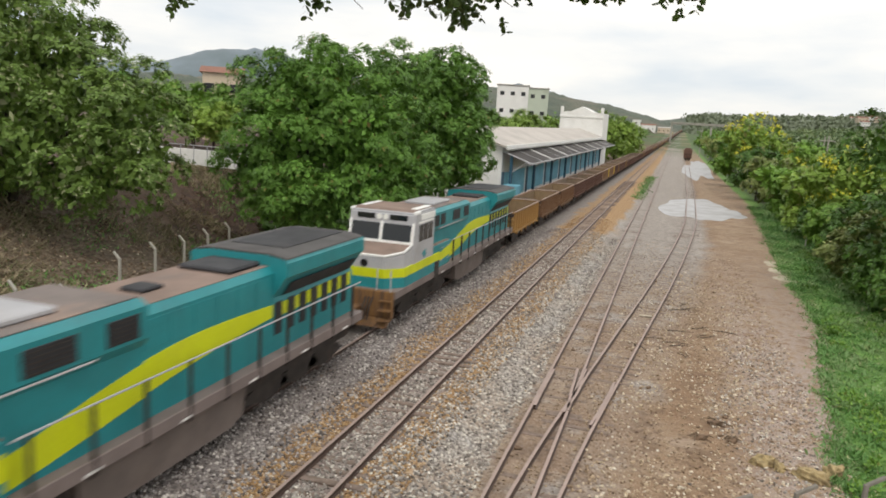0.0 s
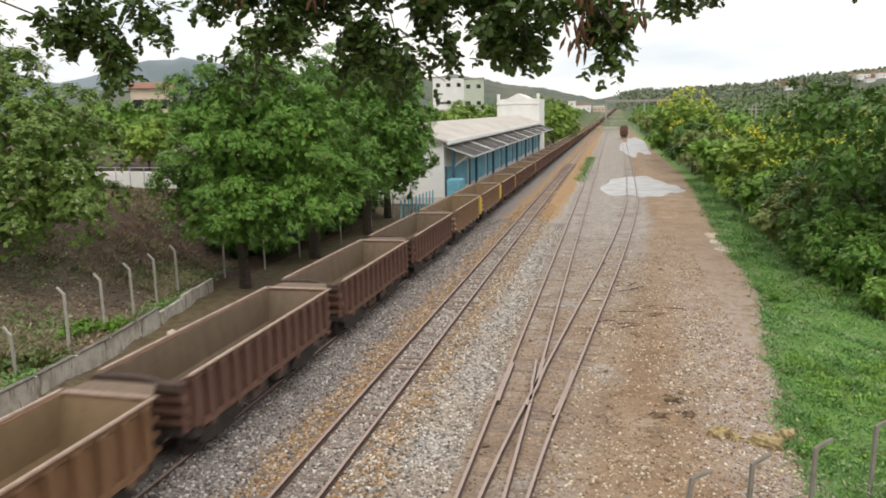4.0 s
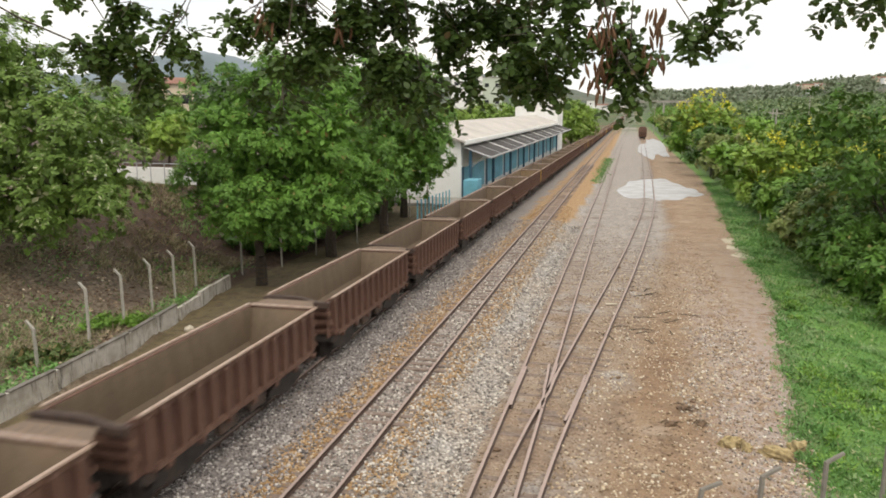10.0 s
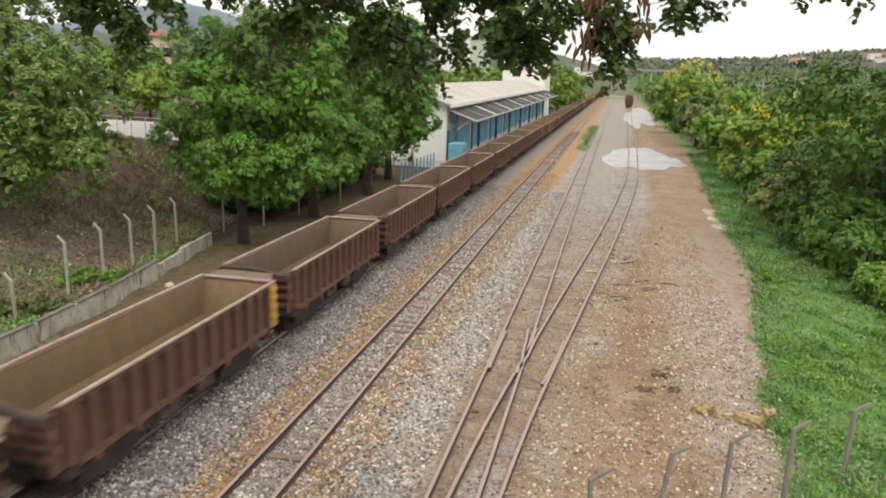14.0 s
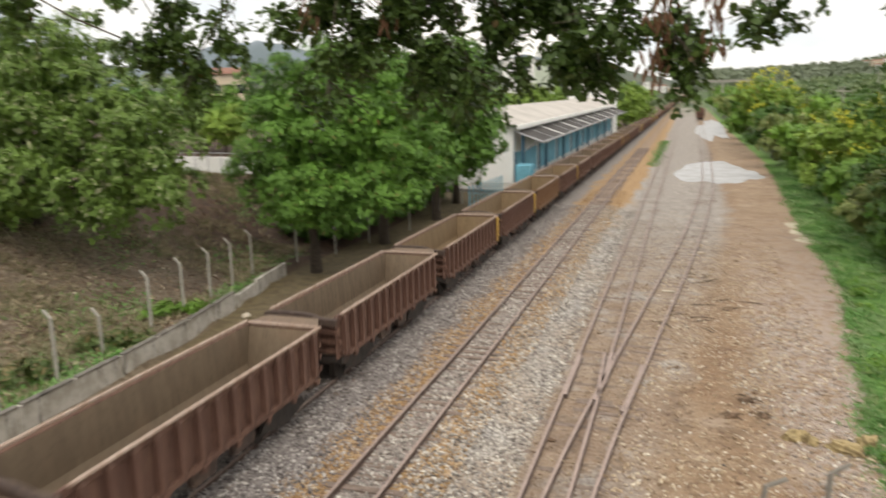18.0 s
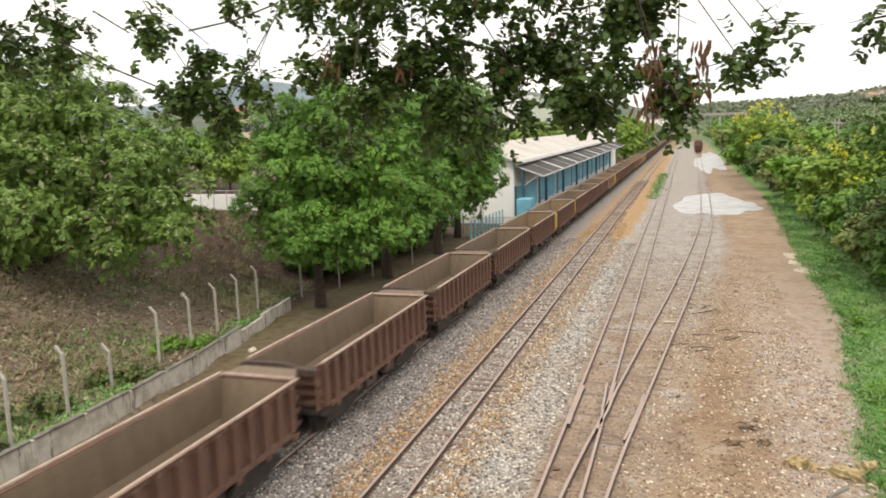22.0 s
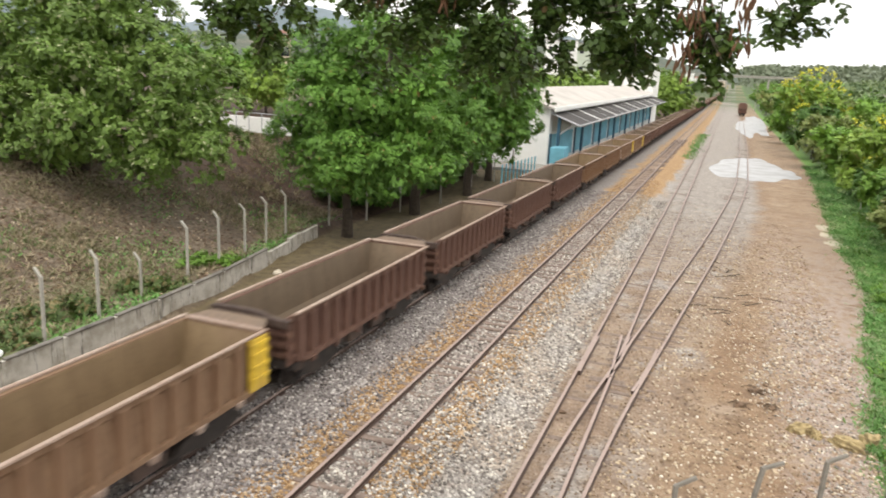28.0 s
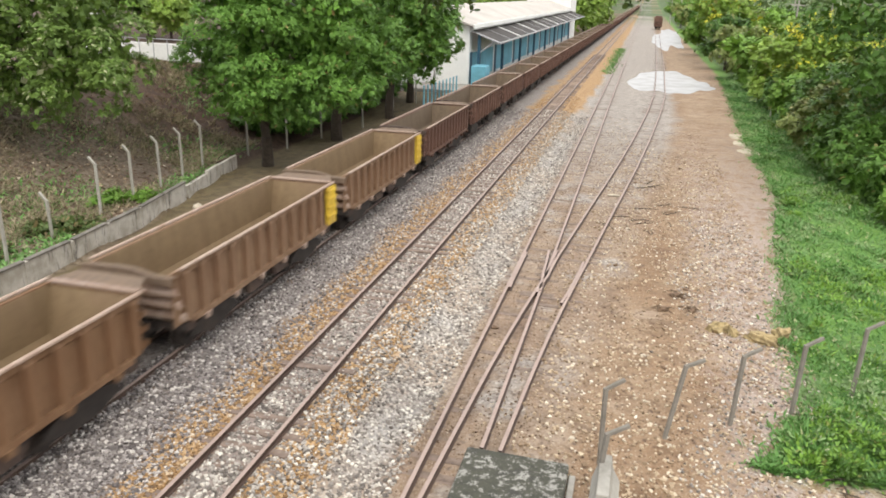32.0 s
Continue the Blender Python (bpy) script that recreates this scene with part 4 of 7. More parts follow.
def ridge_z(bearing, r):
    return np.interp(bearing, np.linspace(-3, 45, 12), RIDGE_END) * np.sin(np.clip((r - 1000) / 260, 0, 1) * math.pi / 2) - 3


ridge("backdrop_hill_end", "low wooded hill at the line's end", 1000, -3, 45, RIDGE_END, HILL, 260, 2, 0.03)
for i, (bearing, r, w, h) in enumerate([(11.4, 1195, 12, 6), (11.9, 1178, 14, 7), (12.5, 1192, 11, 6), (12.9, 1170, 9, 5), (12.1, 1150, 10, 5), (16.0, 1190, 11, 6), (16.6, 1172, 15, 7), (17.2, 1186, 12, 6), (17.7, 1165, 14, 7), (18.4, 1188, 12, 6), (17.0, 1145, 11, 5)]):
    a = math.radians(bearing)
    building("hill_house", "pale house on a wooded hillside", r * math.sin(a), r * math.cos(a), w, 9, h, (WHITE, CREAM)[i % 2], TILE, 1, 3, 25 - bearing, float(ridge_z(bearing, r)), 1.8)
ridge("backdrop_mountain", "mountain range with blue haze put into its colour", 3200, -64, 4, [250, 265, 270, 250, 220, 205, 200, 262, 320, 250, 200, 190, 190, 226, 165, 120, 60, 20], HAZY, 500, 3, 0.02)

# ---- the ore train ----
# grimy steel; on the wagon lips its darkness also stands for shade
DARKBROWN = wagon_paint("grimy_shaded_brown_steel", (0.05, 0.032, 0.026), (0.09, 0.058, 0.045))
DUSTROOF = plain("dusty_brown_roof", (0.26, 0.185, 0.15), 0.85, 0, 0.3, 1.0, (0.16, 0.13, 0.12), 0.6)
RUSTY = wagon_paint("rusty_ochre", (0.22, 0.11, 0.035), (0.09, 0.05, 0.03))
WL = 8.9  # body length of a wagon


def bogie(parent, y, detailed=True):
    b = bmesh.new()
    for s in (-1, 1):
        prism(b, [(y - 1.15, 0.42), (y - 0.95, 0.62), (y - 0.4, 0.78), (y + 0.4, 0.78), (y + 0.95, 0.62), (y + 1.15, 0.42), (y + 0.6, 0.30), (y + 0.25, 0.22), (y - 0.25, 0.22), (y - 0.6, 0.30)], "x", s * 0.82, s * 0.94)
    box(b, -0.9, 0.9, y - 0.18, y + 0.18, 0.5, 0.85)
    bg = part("bogie", b, DARKSTEEL, parent, "grimy cast bogie")
    for dy in (-0.8, 0.8):
        b = bmesh.new()
        for s in (-1, 1):
            tube(b, (s * 0.50, y + dy, 0.42), (s * 0.63, y + dy, 0.42), 0.42, seg=18)
            tube(b, (s * 0.46, y + dy, 0.42), (s * 0.50, y + dy, 0.42), 0.45, seg=18)
        tube(b, (-0.9, y + dy, 0.42), (0.9, y + dy, 0.42), 0.07)
        part("wheelset", b, DARKSTEEL, bg)


def stake_mesh(w, material):
    b = bmesh.new()
    prism(b, [(0.0, 0.98), (0.15, 1.04), (0.15, 2.20), (0.09, 2.28), (0.0, 2.28)], "y", -w / 2, w / 2)
    me = bpy.data.meshes.new("side_stake")
    b.to_mesh(me)
    b.free()
    me.materials.append(material)
    return me


def wagon(label, paint, dust, stakes=11, stake_w=0.16, yellow=0.0, banded=False, simple=False):
    t = thing("ore_wagon", label, "ore wagon", group="ore wagons")
    h, T = WL / 2, 2.32
    # tub: two sides, two ends, floor; the near end leans outwards
    for s in (-1, 1):
        b = bmesh.new()
        prism(b, [(s * 1.07, 0.98), (s * 1.07, 2.08), (s * 1.13, 2.16), (s * 1.13, T), (s * 1.04, T), (s * 1.04, 0.98)], "y", -h - 0.10, h - 0.04)
        part("side_wall", b, paint, t)
    b = bmesh.new()
    prism(b, [(h - 0.10, 0.98), (h - 0.04, 0.98), (h, T - 0.02), (h - 0.06, T - 0.02)], "x", -1.039, 1.039)
    part("end_wall", b, paint, t)
    b = bmesh.new()
    prism(b, [(-h + 0.26, 0.98), (-h + 0.32, 0.98), (-h - 0.12, T - 0.07), (-h - 0.18, T - 0.07)], "x", -1.039, 1.039)
    part("end_wall", b, paint, t)
    b = bmesh.new()
    box(b, -1.039, 1.039, -h + 0.25, h - 0.12, 0.98, 1.05)
    part("floor", b, dust, t)
    b = bmesh.new()
    for s in (-1, 1):
        prism(b, [(s * 1.038, 1.06), (s * 1.038, T - 0.03), (s * 1.02, T - 0.03), (s * 0.97, 1.25), (s * 0.85, 1.06)], "y", -h + 0.25, h - 0.14)
    prism(b, [(h - 0.11, 1.06), (h - 0.10, T - 0.06), (h - 0.13, T - 0.06), (h - 0.45, 1.06)], "x", -1.01, 1.01)
    prism(b, [(-h + 0.33, 1.06), (-h - 0.105, T - 0.07), (-h - 0.07, T - 0.07), (-h + 0.72, 1.06)], "x", -1.01, 1.01)
    box(b, -0.95, 0.95, -h + 0.3, h - 0.2, 1.05, 1.09)
    part("lining", b, dust, t, "inner faces dulled by ore dust")
    for s in (-1, 1):
        b = bmesh.new()
        box(b, min(s * 1.135, s * 1.225), max(s * 1.135, s * 1.225), -h + 0.10, h + 0.02, T, T + 0.07, 0.015)
        part("top_chord", b, RIM, t, "worn pale top edge")
    b = bmesh.new()
    box(b, -1.085, 1.085, h - 0.09, h + 0.03, T, T + 0.06, 0.015)
    part("end_chord", b, RIM, t)
    # lip that overhangs the gap, and the sloping plate that it covers on the next wagon
    b = bmesh.new()
    wave = [(-1.20, 0.02), (-1.0, 0.07), (-0.2, 0.09), (0.15, 0.085), (0.40, 0.04), (0.60, -0.02), (0.80, -0.05), (1.20, -0.05)]
    prism(b, [(x, T + z) for x, z in wave] + [(x, T + z - 0.045) for x, z in wave[::-1]], "y", -h - 0.27, -h - 0.12)
    lip = part("end_lip", b, PLATE if banded else DARKBROWN, t, "overhanging stepped lip of the end wall")
    # the lip's shaded front edge is given by darker steel
    b = bmesh.new()
    prism(b, [(x * 0.98, T + z - 0.05) for x, z in wave] + [(x * 0.98, T + z - 0.20) for x, z in wave[::-1]], "y", -h - 0.262, -h - 0.19)
    part("lip_flange", b, PLATE if banded else DARKBROWN, lip)
    b = bmesh.new()
    prism(b, [(-1.1, h + 0.035), (1.1, h + 0.035), (0.82, h + 0.58), (-0.82, h + 0.58)], "z", T - 0.01, T + 0.03)
    for v in b.verts:
        v.co.z += 0.10 * (v.co.y - h)
    part("end_plate", b, PLATE, t, "sloping end plate brown with dust")
    for i, z in enumerate((1.15, 1.5, 1.85)):
        b = bmesh.new()
        e = -h + 0.26 - 0.35 * (z - 0.98)
        prism(b, [(e + 0.05, z - 0.10), (e - 0.10, z - 0.06), (e - 0.10, z + 0.05), (e - 0.02, z + 0.10)], "x", -1.17, 1.17)
        part("end_rib", b, RIM if banded else paint, t)
        b = bmesh.new()
        prism(b, [(h - 0.06, z - 0.09), (h + 0.05, z - 0.05), (h + 0.05, z + 0.05), (h - 0.04, z + 0.09)], "x", -1.16, 1.16)
        part("end_rib", b, paint, t)
    if simple:
        b = bmesh.new()
        for s in (-1, 1):
            for i in range(stakes):
                y = -h + 0.35 + i * (WL - 0.7) / (stakes - 1)
                box(b, min(s * 1.06, s * 1.25), max(s * 1.06, s * 1.25), y - stake_w / 2, y + stake_w / 2, 1.0, 2.26)
        tagged(part("side_relief", b, paint, t), kind="stuff")
    else:
        me = stake_mesh(stake_w, paint)
        for s in (-1, 1):
            for i in range(stakes):
                y = -h + 0.35 + i * (WL - 0.7) / (stakes - 1)
                share("side_stake", me, t, pose(s * 1.068, y, 0, 0, 0, 0 if s > 0 else 180))
        for s in (-1, 1):
            b = bmesh.new()
            box(b, min(s * 1.08, s * 1.20), max(s * 1.08, s * 1.20), -h + 0.5, h - 0.5, 0.93, 1.06)
            part("sill_rail", b, paint, t)
            for i in range(1, stakes, 2):
                y = -h + 0.35 + i * (WL - 0.7) / (stakes - 1)
                b = bmesh.new()
                prism(b, [(y - 0.13, 0.95), (y + 0.13, 0.95), (y + 0.05, 0.80), (y - 0.05, 0.80)], "x", s * 1.12, s * 1.235)
                part("gusset", b, RIM if banded else paint, t)
            for y0, y1, z0 in ((-h + 0.2, -h + 0.75, 0.70), (-1.35, -0.35, 0.55), (0.15, 1.15, 0.55), (h - 0.75, h - 0.2, 0.70)):
                b = bmesh.new()
                prism(b, [(y0, 0.95), (y1, 0.95), (y1 - 0.12, z0), (y0 + 0.12, z0)], "x", s * 0.95, s * 1.10)
                part("hopper_chute", b, DARKBROWN, t)
    if yellow:
        b = bmesh.new()
        box(b, 1.15, 1.262, h - 0.1 - yellow, h - 0.02, 1.02, 2.30, 0.005)
        for z in (1.3, 1.6, 1.9, 2.15):
            box(b, 1.2, 1.29, h - 0.1 - yellow, h, z - 0.05, z + 0.05, 0.008)
        part("yellow_end_plate", b, YELLOW if 0.5 < yellow < 0.7 else DULLYELLOW, t, "yellow painted corner plates")
    b = bmesh.new()
    box(b, -0.3, 0.3, -h - 0.1, h + 0.1, 0.68, 0.98)
    for y in (-h + 0.25, h - 0.25, -1.0, 1.0):
        box(b, -1.1, 1.1, y - 0.1, y + 0.1, 0.78, 0.98)
    part("underframe", b, DARKSTEEL, t)
    for s in (-1, 1):
        b = bmesh.new()
        box(b, -0.10, 0.10, min(s * (h + 0.1), s * (h + 0.60)), max(s * (h + 0.1), s * (h + 0.60)), 0.68, 0.86, 0.02)
        box(b, -0.16, 0.16, min(s * (h + 0.42), s * (h + 0.62)), max(s * (h + 0.42), s * (h + 0.62)), 0.62, 0.92, 0.03)
        part("coupler", b, DARKSTEEL, t)
    for y in (-h + 1.75, h - 1.75):
        bogie(t, y)
    return t


def stripe_points(pts, n=28):
    """Smooth a handful of (y, z) pairs."""
    ys = np.linspace(pts[0][0], pts[-1][0], n)
    z = np.interp(ys, [p[0] for p in pts], [p[1] for p in pts])
    for _ in range(6):
        z[1:-1] = (z[:-2] + 2 * z[1:-1] + z[2:]) / 4
    return list(zip(ys, z))


def locomotive(label):
    t = thing("locomotive", label, "locomotive", group="locomotives")
    b = bmesh.new()
    box(b, -1.42, 1.42, 0.5, 20.1, 1.26, 1.56, 0.02)
    part("sill", b, SILLM, t, "dusty pinkish grey sill")
    b = bmesh.new()
    box(b, -1.0, 1.0, 0.7, 19.9, 0.75, 1.26)
    part("underframe", b, DARKSTEEL, t)
    b = bmesh.new()
    prism(b, [(8.2, 1.25), (13.6, 1.25), (13.4, 0.46), (12.9, 0.30), (8.8, 0.30), (8.3, 0.46)], "x", -1.22, 1.22)
    part("fuel_tank", b, TANKM, t, "brown-grey fuel tank")
    for y in (2.4, 4.4, 6.4, 15.0, 16.8, 18.4):
        bogie(t, y)
    # cab behind a long nose that narrows to the front
    b = bmesh.new()
    prism(b, [(2.40, 1.56), (2.50, 2.96), (2.66, 3.70), (2.70, 4.02), (2.85, 4.10), (5.2, 4.10), (5.2, 1.56)], "x", -1.40, 1.40)
    bmesh.ops.bevel(b, geom=b.edges[:], offset=0.06, segments=2, affect="EDGES")
    part("cab", b, LOCOGREY, t, "light grey cab")
    NOSE = [(-0.80, 0.72), (0.80, 0.72), (1.36, 1.45), (1.36, 2.54), (-1.36, 2.54), (-1.36, 1.45)]
    b = bmesh.new()
    prism(b, NOSE, "z", 1.56, 2.70)
    for v in b.verts:
        if v.co.z > 2:
            v.co.z += 0.15 * (v.co.y - 0.72)
    bmesh.ops.bevel(b, geom=b.edges[:], offset=0.05, segments=2, affect="EDGES")
    part("nose", b, LOCOGREY, t, "light grey wedge-shaped nose")
    b = bmesh.new()
    prism(b, [(2.80, 4.06), (2.95, 4.14), (5.3, 4.14), (5.3, 4.06)], "x", -1.24, 1.24)
    part("cab_roof", b, DUSTROOF, t, "dusty brown cab roof")
    for s in (-1, 1):
        b = bmesh.new()
        prism(b, [(s * 0.98, 4.12), (s * 0.98, 4.17), (s * 1.16, 4.17), (s * 1.42, 3.98), (s * 1.42, 3.78), (s * 1.39, 3.78), (s * 1.38, 4.0)], "y", 3.3, 5.15)
        part("roof_fairing", b, WHITE, t, "white roof fairing")
        b = bmesh.new()
        box(b, min(s * 1.26, s * 1.41), max(s * 1.26, s * 1.41), 2.75, 3.28, 4.0, 4.11, 0.02)
        part("roof_edge", b, WHITE, t)
    # windscreens in a pale surround
    b = bmesh.new()
    for x0, x1 in ((-1.37, -1.26), (-0.06, 0.06), (1.26, 1.37)):
        prism(b, [(2.53, 2.98), (2.46, 2.98), (2.63, 3.72), (2.70, 3.72)], "x", x0, x1)
    prism(b, [(2.53, 2.97), (2.45, 2.97), (2.47, 3.06), (2.55, 3.06)], "x", -1.255, 1.255)
    part("windscreen_frame", b, WHITE, t)
    for x0, x1 in ((-1.25, -0.065), (0.065, 1.25)):
        b = bmesh.new()
        prism(b, [(2.55, 3.07), (2.50, 3.07), (2.63, 3.64), (2.68, 3.64)], "x", x0, x1)
        part("windscreen", b, GLASS, t, "dark windscreen pane")
    for y0, y1 in ((3.15, 3.62), (3.70, 4.28), (4.36, 4.88)):
        for s in (-1, 1):
            b = bmesh.new()
            box(b, min(s * 1.39, s * 1.415), max(s * 1.39, s * 1.415), y0, y1, 3.02, 3.62, 0.01)
            part("side_window", b, GLASS, t)
    for s in (-1, 1):
        b = bmesh.new()
        box(b, min(s * 1.39, s * 1.43), max(s * 1.39, s * 1.43), 3.08, 4.92, 3.66, 3.73, 0.01)
        part("window_visor", b, WHITE, t)
        b = bmesh.new()
        prism(b, [(3.6, 2.62), (4.1, 2.72), (4.2, 2.50), (3.95, 2.36)], "x", s * 1.398, s * 1.408)
        part("cab_emblem", b, TEAL, t)
    b = bmesh.new()
    tube(b, (0, 0.69, 2.48), (0, 0.80, 2.48), 0.15, seg=14)
    part("nose_lamp", b, GLASS, t)
    for x in (-0.14, 0.14):
        b = bmesh.new()
        tube(b, (x, 2.62, 3.86), (x, 2.81, 3.86), 0.10, seg=10)
        part("headlight", b, LAMPGLASS, t)
    for x0, x1 in ((-1.05, -0.32), (0.32, 1.05)):
        b = bmesh.new()
        box(b, x0, x1, 2.64, 2.75, 3.77, 3.96, 0.01)
        part("number_board", b, GLASS, t)
    # stripe and lower teal round the nose and cab
    for name, z0, z1, mt in (("nose_stripe", 1.96, 2.30, LIME), ("nose_skirt", 1.56, 1.955, TEAL)):
        b = bmesh.new()
        prism(b, [(-1.415, 5.2), (-1.415, 1.38), (-1.39, 1.27), (-0.82, 0.685), (0.82, 0.685), (1.39, 1.27), (1.415, 1.38), (1.415, 5.2)], "z", z0, z1)
        part(name, b, mt, t)
    b = bmesh.new()
    prism(b, [(-0.74, 0.80), (0.74, 0.80), (1.28, 1.50), (1.28, 2.46), (-1.28, 2.46), (-1.28, 1.50)], "z", 2.70, 2.725)
    for v in b.verts:
        v.co.z += 0.15 * (v.co.y - 0.72)
    part("nose_top", b, DUSTROOF, t, "nose top brown with dust")
    rim = [(-1.33, 2.48), (-1.33, 1.48), (-0.78, 0.76), (0.78, 0.76), (1.33, 1.48), (1.33, 2.48)]
    b = bmesh.new()
    for p, q in zip(rim, rim[1:]):
        tube(b, (*p, 2.72 + 0.15 * (p[1] - 0.72)), (*q, 2.72 + 0.15 * (q[1] - 0.72)), 0.045, seg=6)
    part("nose_trim", b, WHITE, t, "white edge of the nose top")
    # pilot: ochre steps, plough and coupler
    b = bmesh.new()
    box(b, -1.35, 1.35, 0.35, 0.55, 0.55, 1.56, 0.03)
    prism(b, [(0.35, 0.55), (0.1, 0.25), (0.3, 0.2), (0.55, 0.5)], "x", -1.2, 1.2)
    part("pilot", b, RUSTY, t, "ochre pilot stained with rust")
    for s in (-1, 1):
        for k in range(3):
            b = bmesh.new()
            box(b, min(s * 0.85, s * 1.35), max(s * 0.85, s * 1.35), 0.02 + 0.1 * k, 0.36, 0.5 + 0.35 * k, 0.54 + 0.35 * k)
            part("step", b, RUSTY, t)
        for k in range(3):
            b = bmesh.new()
            x = s * (0.30 + 0.13 * k)
            pts = [(x, 0.36, 1.3), (x * 1.05, 0.0, 0.95), (x * 1.02, -0.1, 0.55)]
            for p, q in zip(pts, pts[1:]):
                tube(b, p, q, 0.03, seg=6)
            part("brake_hose", b, DARKSTEEL, t)
    b = bmesh.new()
    box(b, -0.15, 0.15, -0.7, 0.4, 0.72, 0.98, 0.04)
    box(b, -0.24, 0.24, -0.85, -0.4, 0.66, 1.04, 0.05)
    part("coupler", b, RUSTY, t)
    b = bmesh.new()
    box(b, -0.15, 0.15, 20.1, 20.95, 0.72, 0.98, 0.04)
    part("coupler", b, DARKSTEEL, t)
    for x in (-1.25, -0.7, 0.7, 1.25):
        b = bmesh.new()
        tube(b, (x, 0.38, 0.9), (x * 0.97, 0.45, 2.35), 0.028, seg=6)
        part("grab_iron", b, LOCOGREY, t)
    # hoods
    b = bmesh.new()
    box(b, -1.36, 1.36, 4.47, 6.8, 1.56, 2.62, 0.03)
    part("battery_box", b, TEAL, t)
    for s in (-1, 1):
        for y, z in ((5.45, 1.82), (6.3, 1.82), (5.45, 2.40), (6.3, 2.40)):
            b = bmesh.new()
            box(b, min(s * 1.36, s * 1.385), max(s * 1.36, s * 1.385), y, y + 0.34, z, z + 0.03, 0.004)
            part("door_handle", b, LOCOGREY, t)
        # no recess is cut: this dark block stands in for its shade
        b = bmesh.new()
        box(b, min(s * 1.30, s * 1.424), max(s * 1.30, s * 1.424), 4.62, 5.19, 1.20, 1.95)
        part("step_recess_shade", b, DARKSTEEL, t, "dark block for the shaded step recess behind the cab")
        for y in (5.6, 8.2, 10.8, 13.4, 16.0, 18.6):
            b = bmesh.new()
            box(b, min(s * 1.40, s * 1.428), max(s * 1.40, s * 1.428), y, y + 0.34, 1.30, 1.35)
            part("reflector_strip", b, WHITE, t)
    b = bmesh.new()
    box(b, -1.34, 1.34, 4.49, 6.78, 2.62, 2.635, 0.004)
    part("battery_box_top", b, DUSTROOF, t, "shelf brown with dust")
    b = bmesh.new()
    prism(b, [(-1.14, 1.56), (1.14, 1.56), (1.14, 3.15), (1.28, 3.35), (1.28, 4.0), (1.08, 4.12), (-1.08, 4.12), (-1.28, 4.0), (-1.28, 3.35), (-1.14, 3.15)], "y", 4.44, 10.0)
    part("equipment_hood", b, TEAL, t)
    b = bmesh.new()
    box(b, -1.05, 1.05, 4.47, 9.95, 4.12, 4.15, 0.01)
    part("equipment_roof", b, ROOFGREY, t, "dusty grey hood roof")
    b = bmesh.new()
    box(b, -0.7, 0.7, 6.2, 8.4, 4.15, 4.27, 0.03)
    part("roof_hatch", b, LOCOGREY, t)
    for y0, y1 in ((4.75, 5.35), (5.55, 6.15), (7.2, 8.25), (8.9, 9.75)):
        for s in (-1, 1):
            w = bmesh.new()
            box(w, min(s * 1.27, s * 1.295), max(s * 1.27, s * 1.295), y0, y1, 3.42, 3.90, 0.01)
            lv = part("louvre", w, ROOFDARK, t)
            for k in range(5):
                w = bmesh.new()
                box(w, min(s * 1.29, s * 1.305), max(s * 1.29, s * 1.305), y0 + 0.04, y1 - 0.04, 3.46 + 0.09 * k, 3.475 + 0.09 * k)
                part("slat", w, DARKSTEEL, lv)
    b = bmesh.new()
    prism(b, [(-1.08, 1.56), (1.08, 1.56), (1.08, 3.70), (0.94, 3.86), (-0.94, 3.86), (-1.08, 3.70)], "y", 10.0, 15.0)
    part("engine_hood", b, TEAL, t)
    b = bmesh.new()
    box(b, -0.92, 0.92, 10.02, 14.98, 3.86, 3.88, 0.005)
    part("engine_roof", b, DUSTROOF, t, "pinkish dusty hood roof")
    for s in (-1, 1):
        for k in range(6):
            w = bmesh.new()
            y = 10.08 + 0.81 * k
            box(w, min(s * 1.076, s * 1.09), max(s * 1.076, s * 1.09), y, y + 0.77, 3.0, 3.62, 0.004)
            part("engine_door", w, TEAL, t)
    b = bmesh.new()
    box(b, -0.30, 0.30, 11.0, 11.7, 3.88, 3.97, 0.03)
    part("exhaust_stack", b, ROOFDARK, t)
    b = bmesh.new()
    box(b, -0.75, 0.75, 13.5, 14.9, 3.88, 4.0, 0.05)
    part("exhaust_box", b, ROOFDARK, t)
    b = bmesh.new()
    prism(b, [(-1.08, 1.56), (1.08, 1.56), (1.08, 2.85), (1.02, 3.0), (1.36, 3.52), (1.46, 3.62), (1.46, 3.98), (1.40, 4.06), (0.9, 4.14), (-0.9, 4.14), (-1.40, 4.06), (-1.46, 3.98), (-1.46, 3.62), (-1.36, 3.52), (-1.02, 3.0), (-1.08, 2.85)], "y", 15.0, 19.9)
    part("radiator_hood", b, TEAL, t)
    b = bmesh.new()
    prism(b, [(-1.42, 4.070), (-0.9, 4.150), (0.9, 4.150), (1.42, 4.070), (1.40, 4.100), (0.88, 4.19), (-0.88, 4.19), (-1.40, 4.100)], "y", 15.04, 19.86)
    part("radiator_roof", b, SOOT, t, "sooty grey radiator roof")
    b = bmesh.new()
    box(b, -0.86, 0.86, 16.0, 19.5, 4.185, 4.215, 0.01)
    part("radiator_mesh", b, ROOFDARK, t, "black mesh over the radiator fans")
    for s in (-1, 1):
        b = bmesh.new()
        prism(b, [(s * 1.05, 3.02), (s * 1.325, 3.41), (s * 1.345, 3.40), (s * 1.07, 3.01)], "y", 15.5, 19.6)
        part("radiator_grille", b, ROOFDARK, t, "black intake grille")
        for k in range(7):
            b = bmesh.new()
            y = 15.06 + 0.67 * k
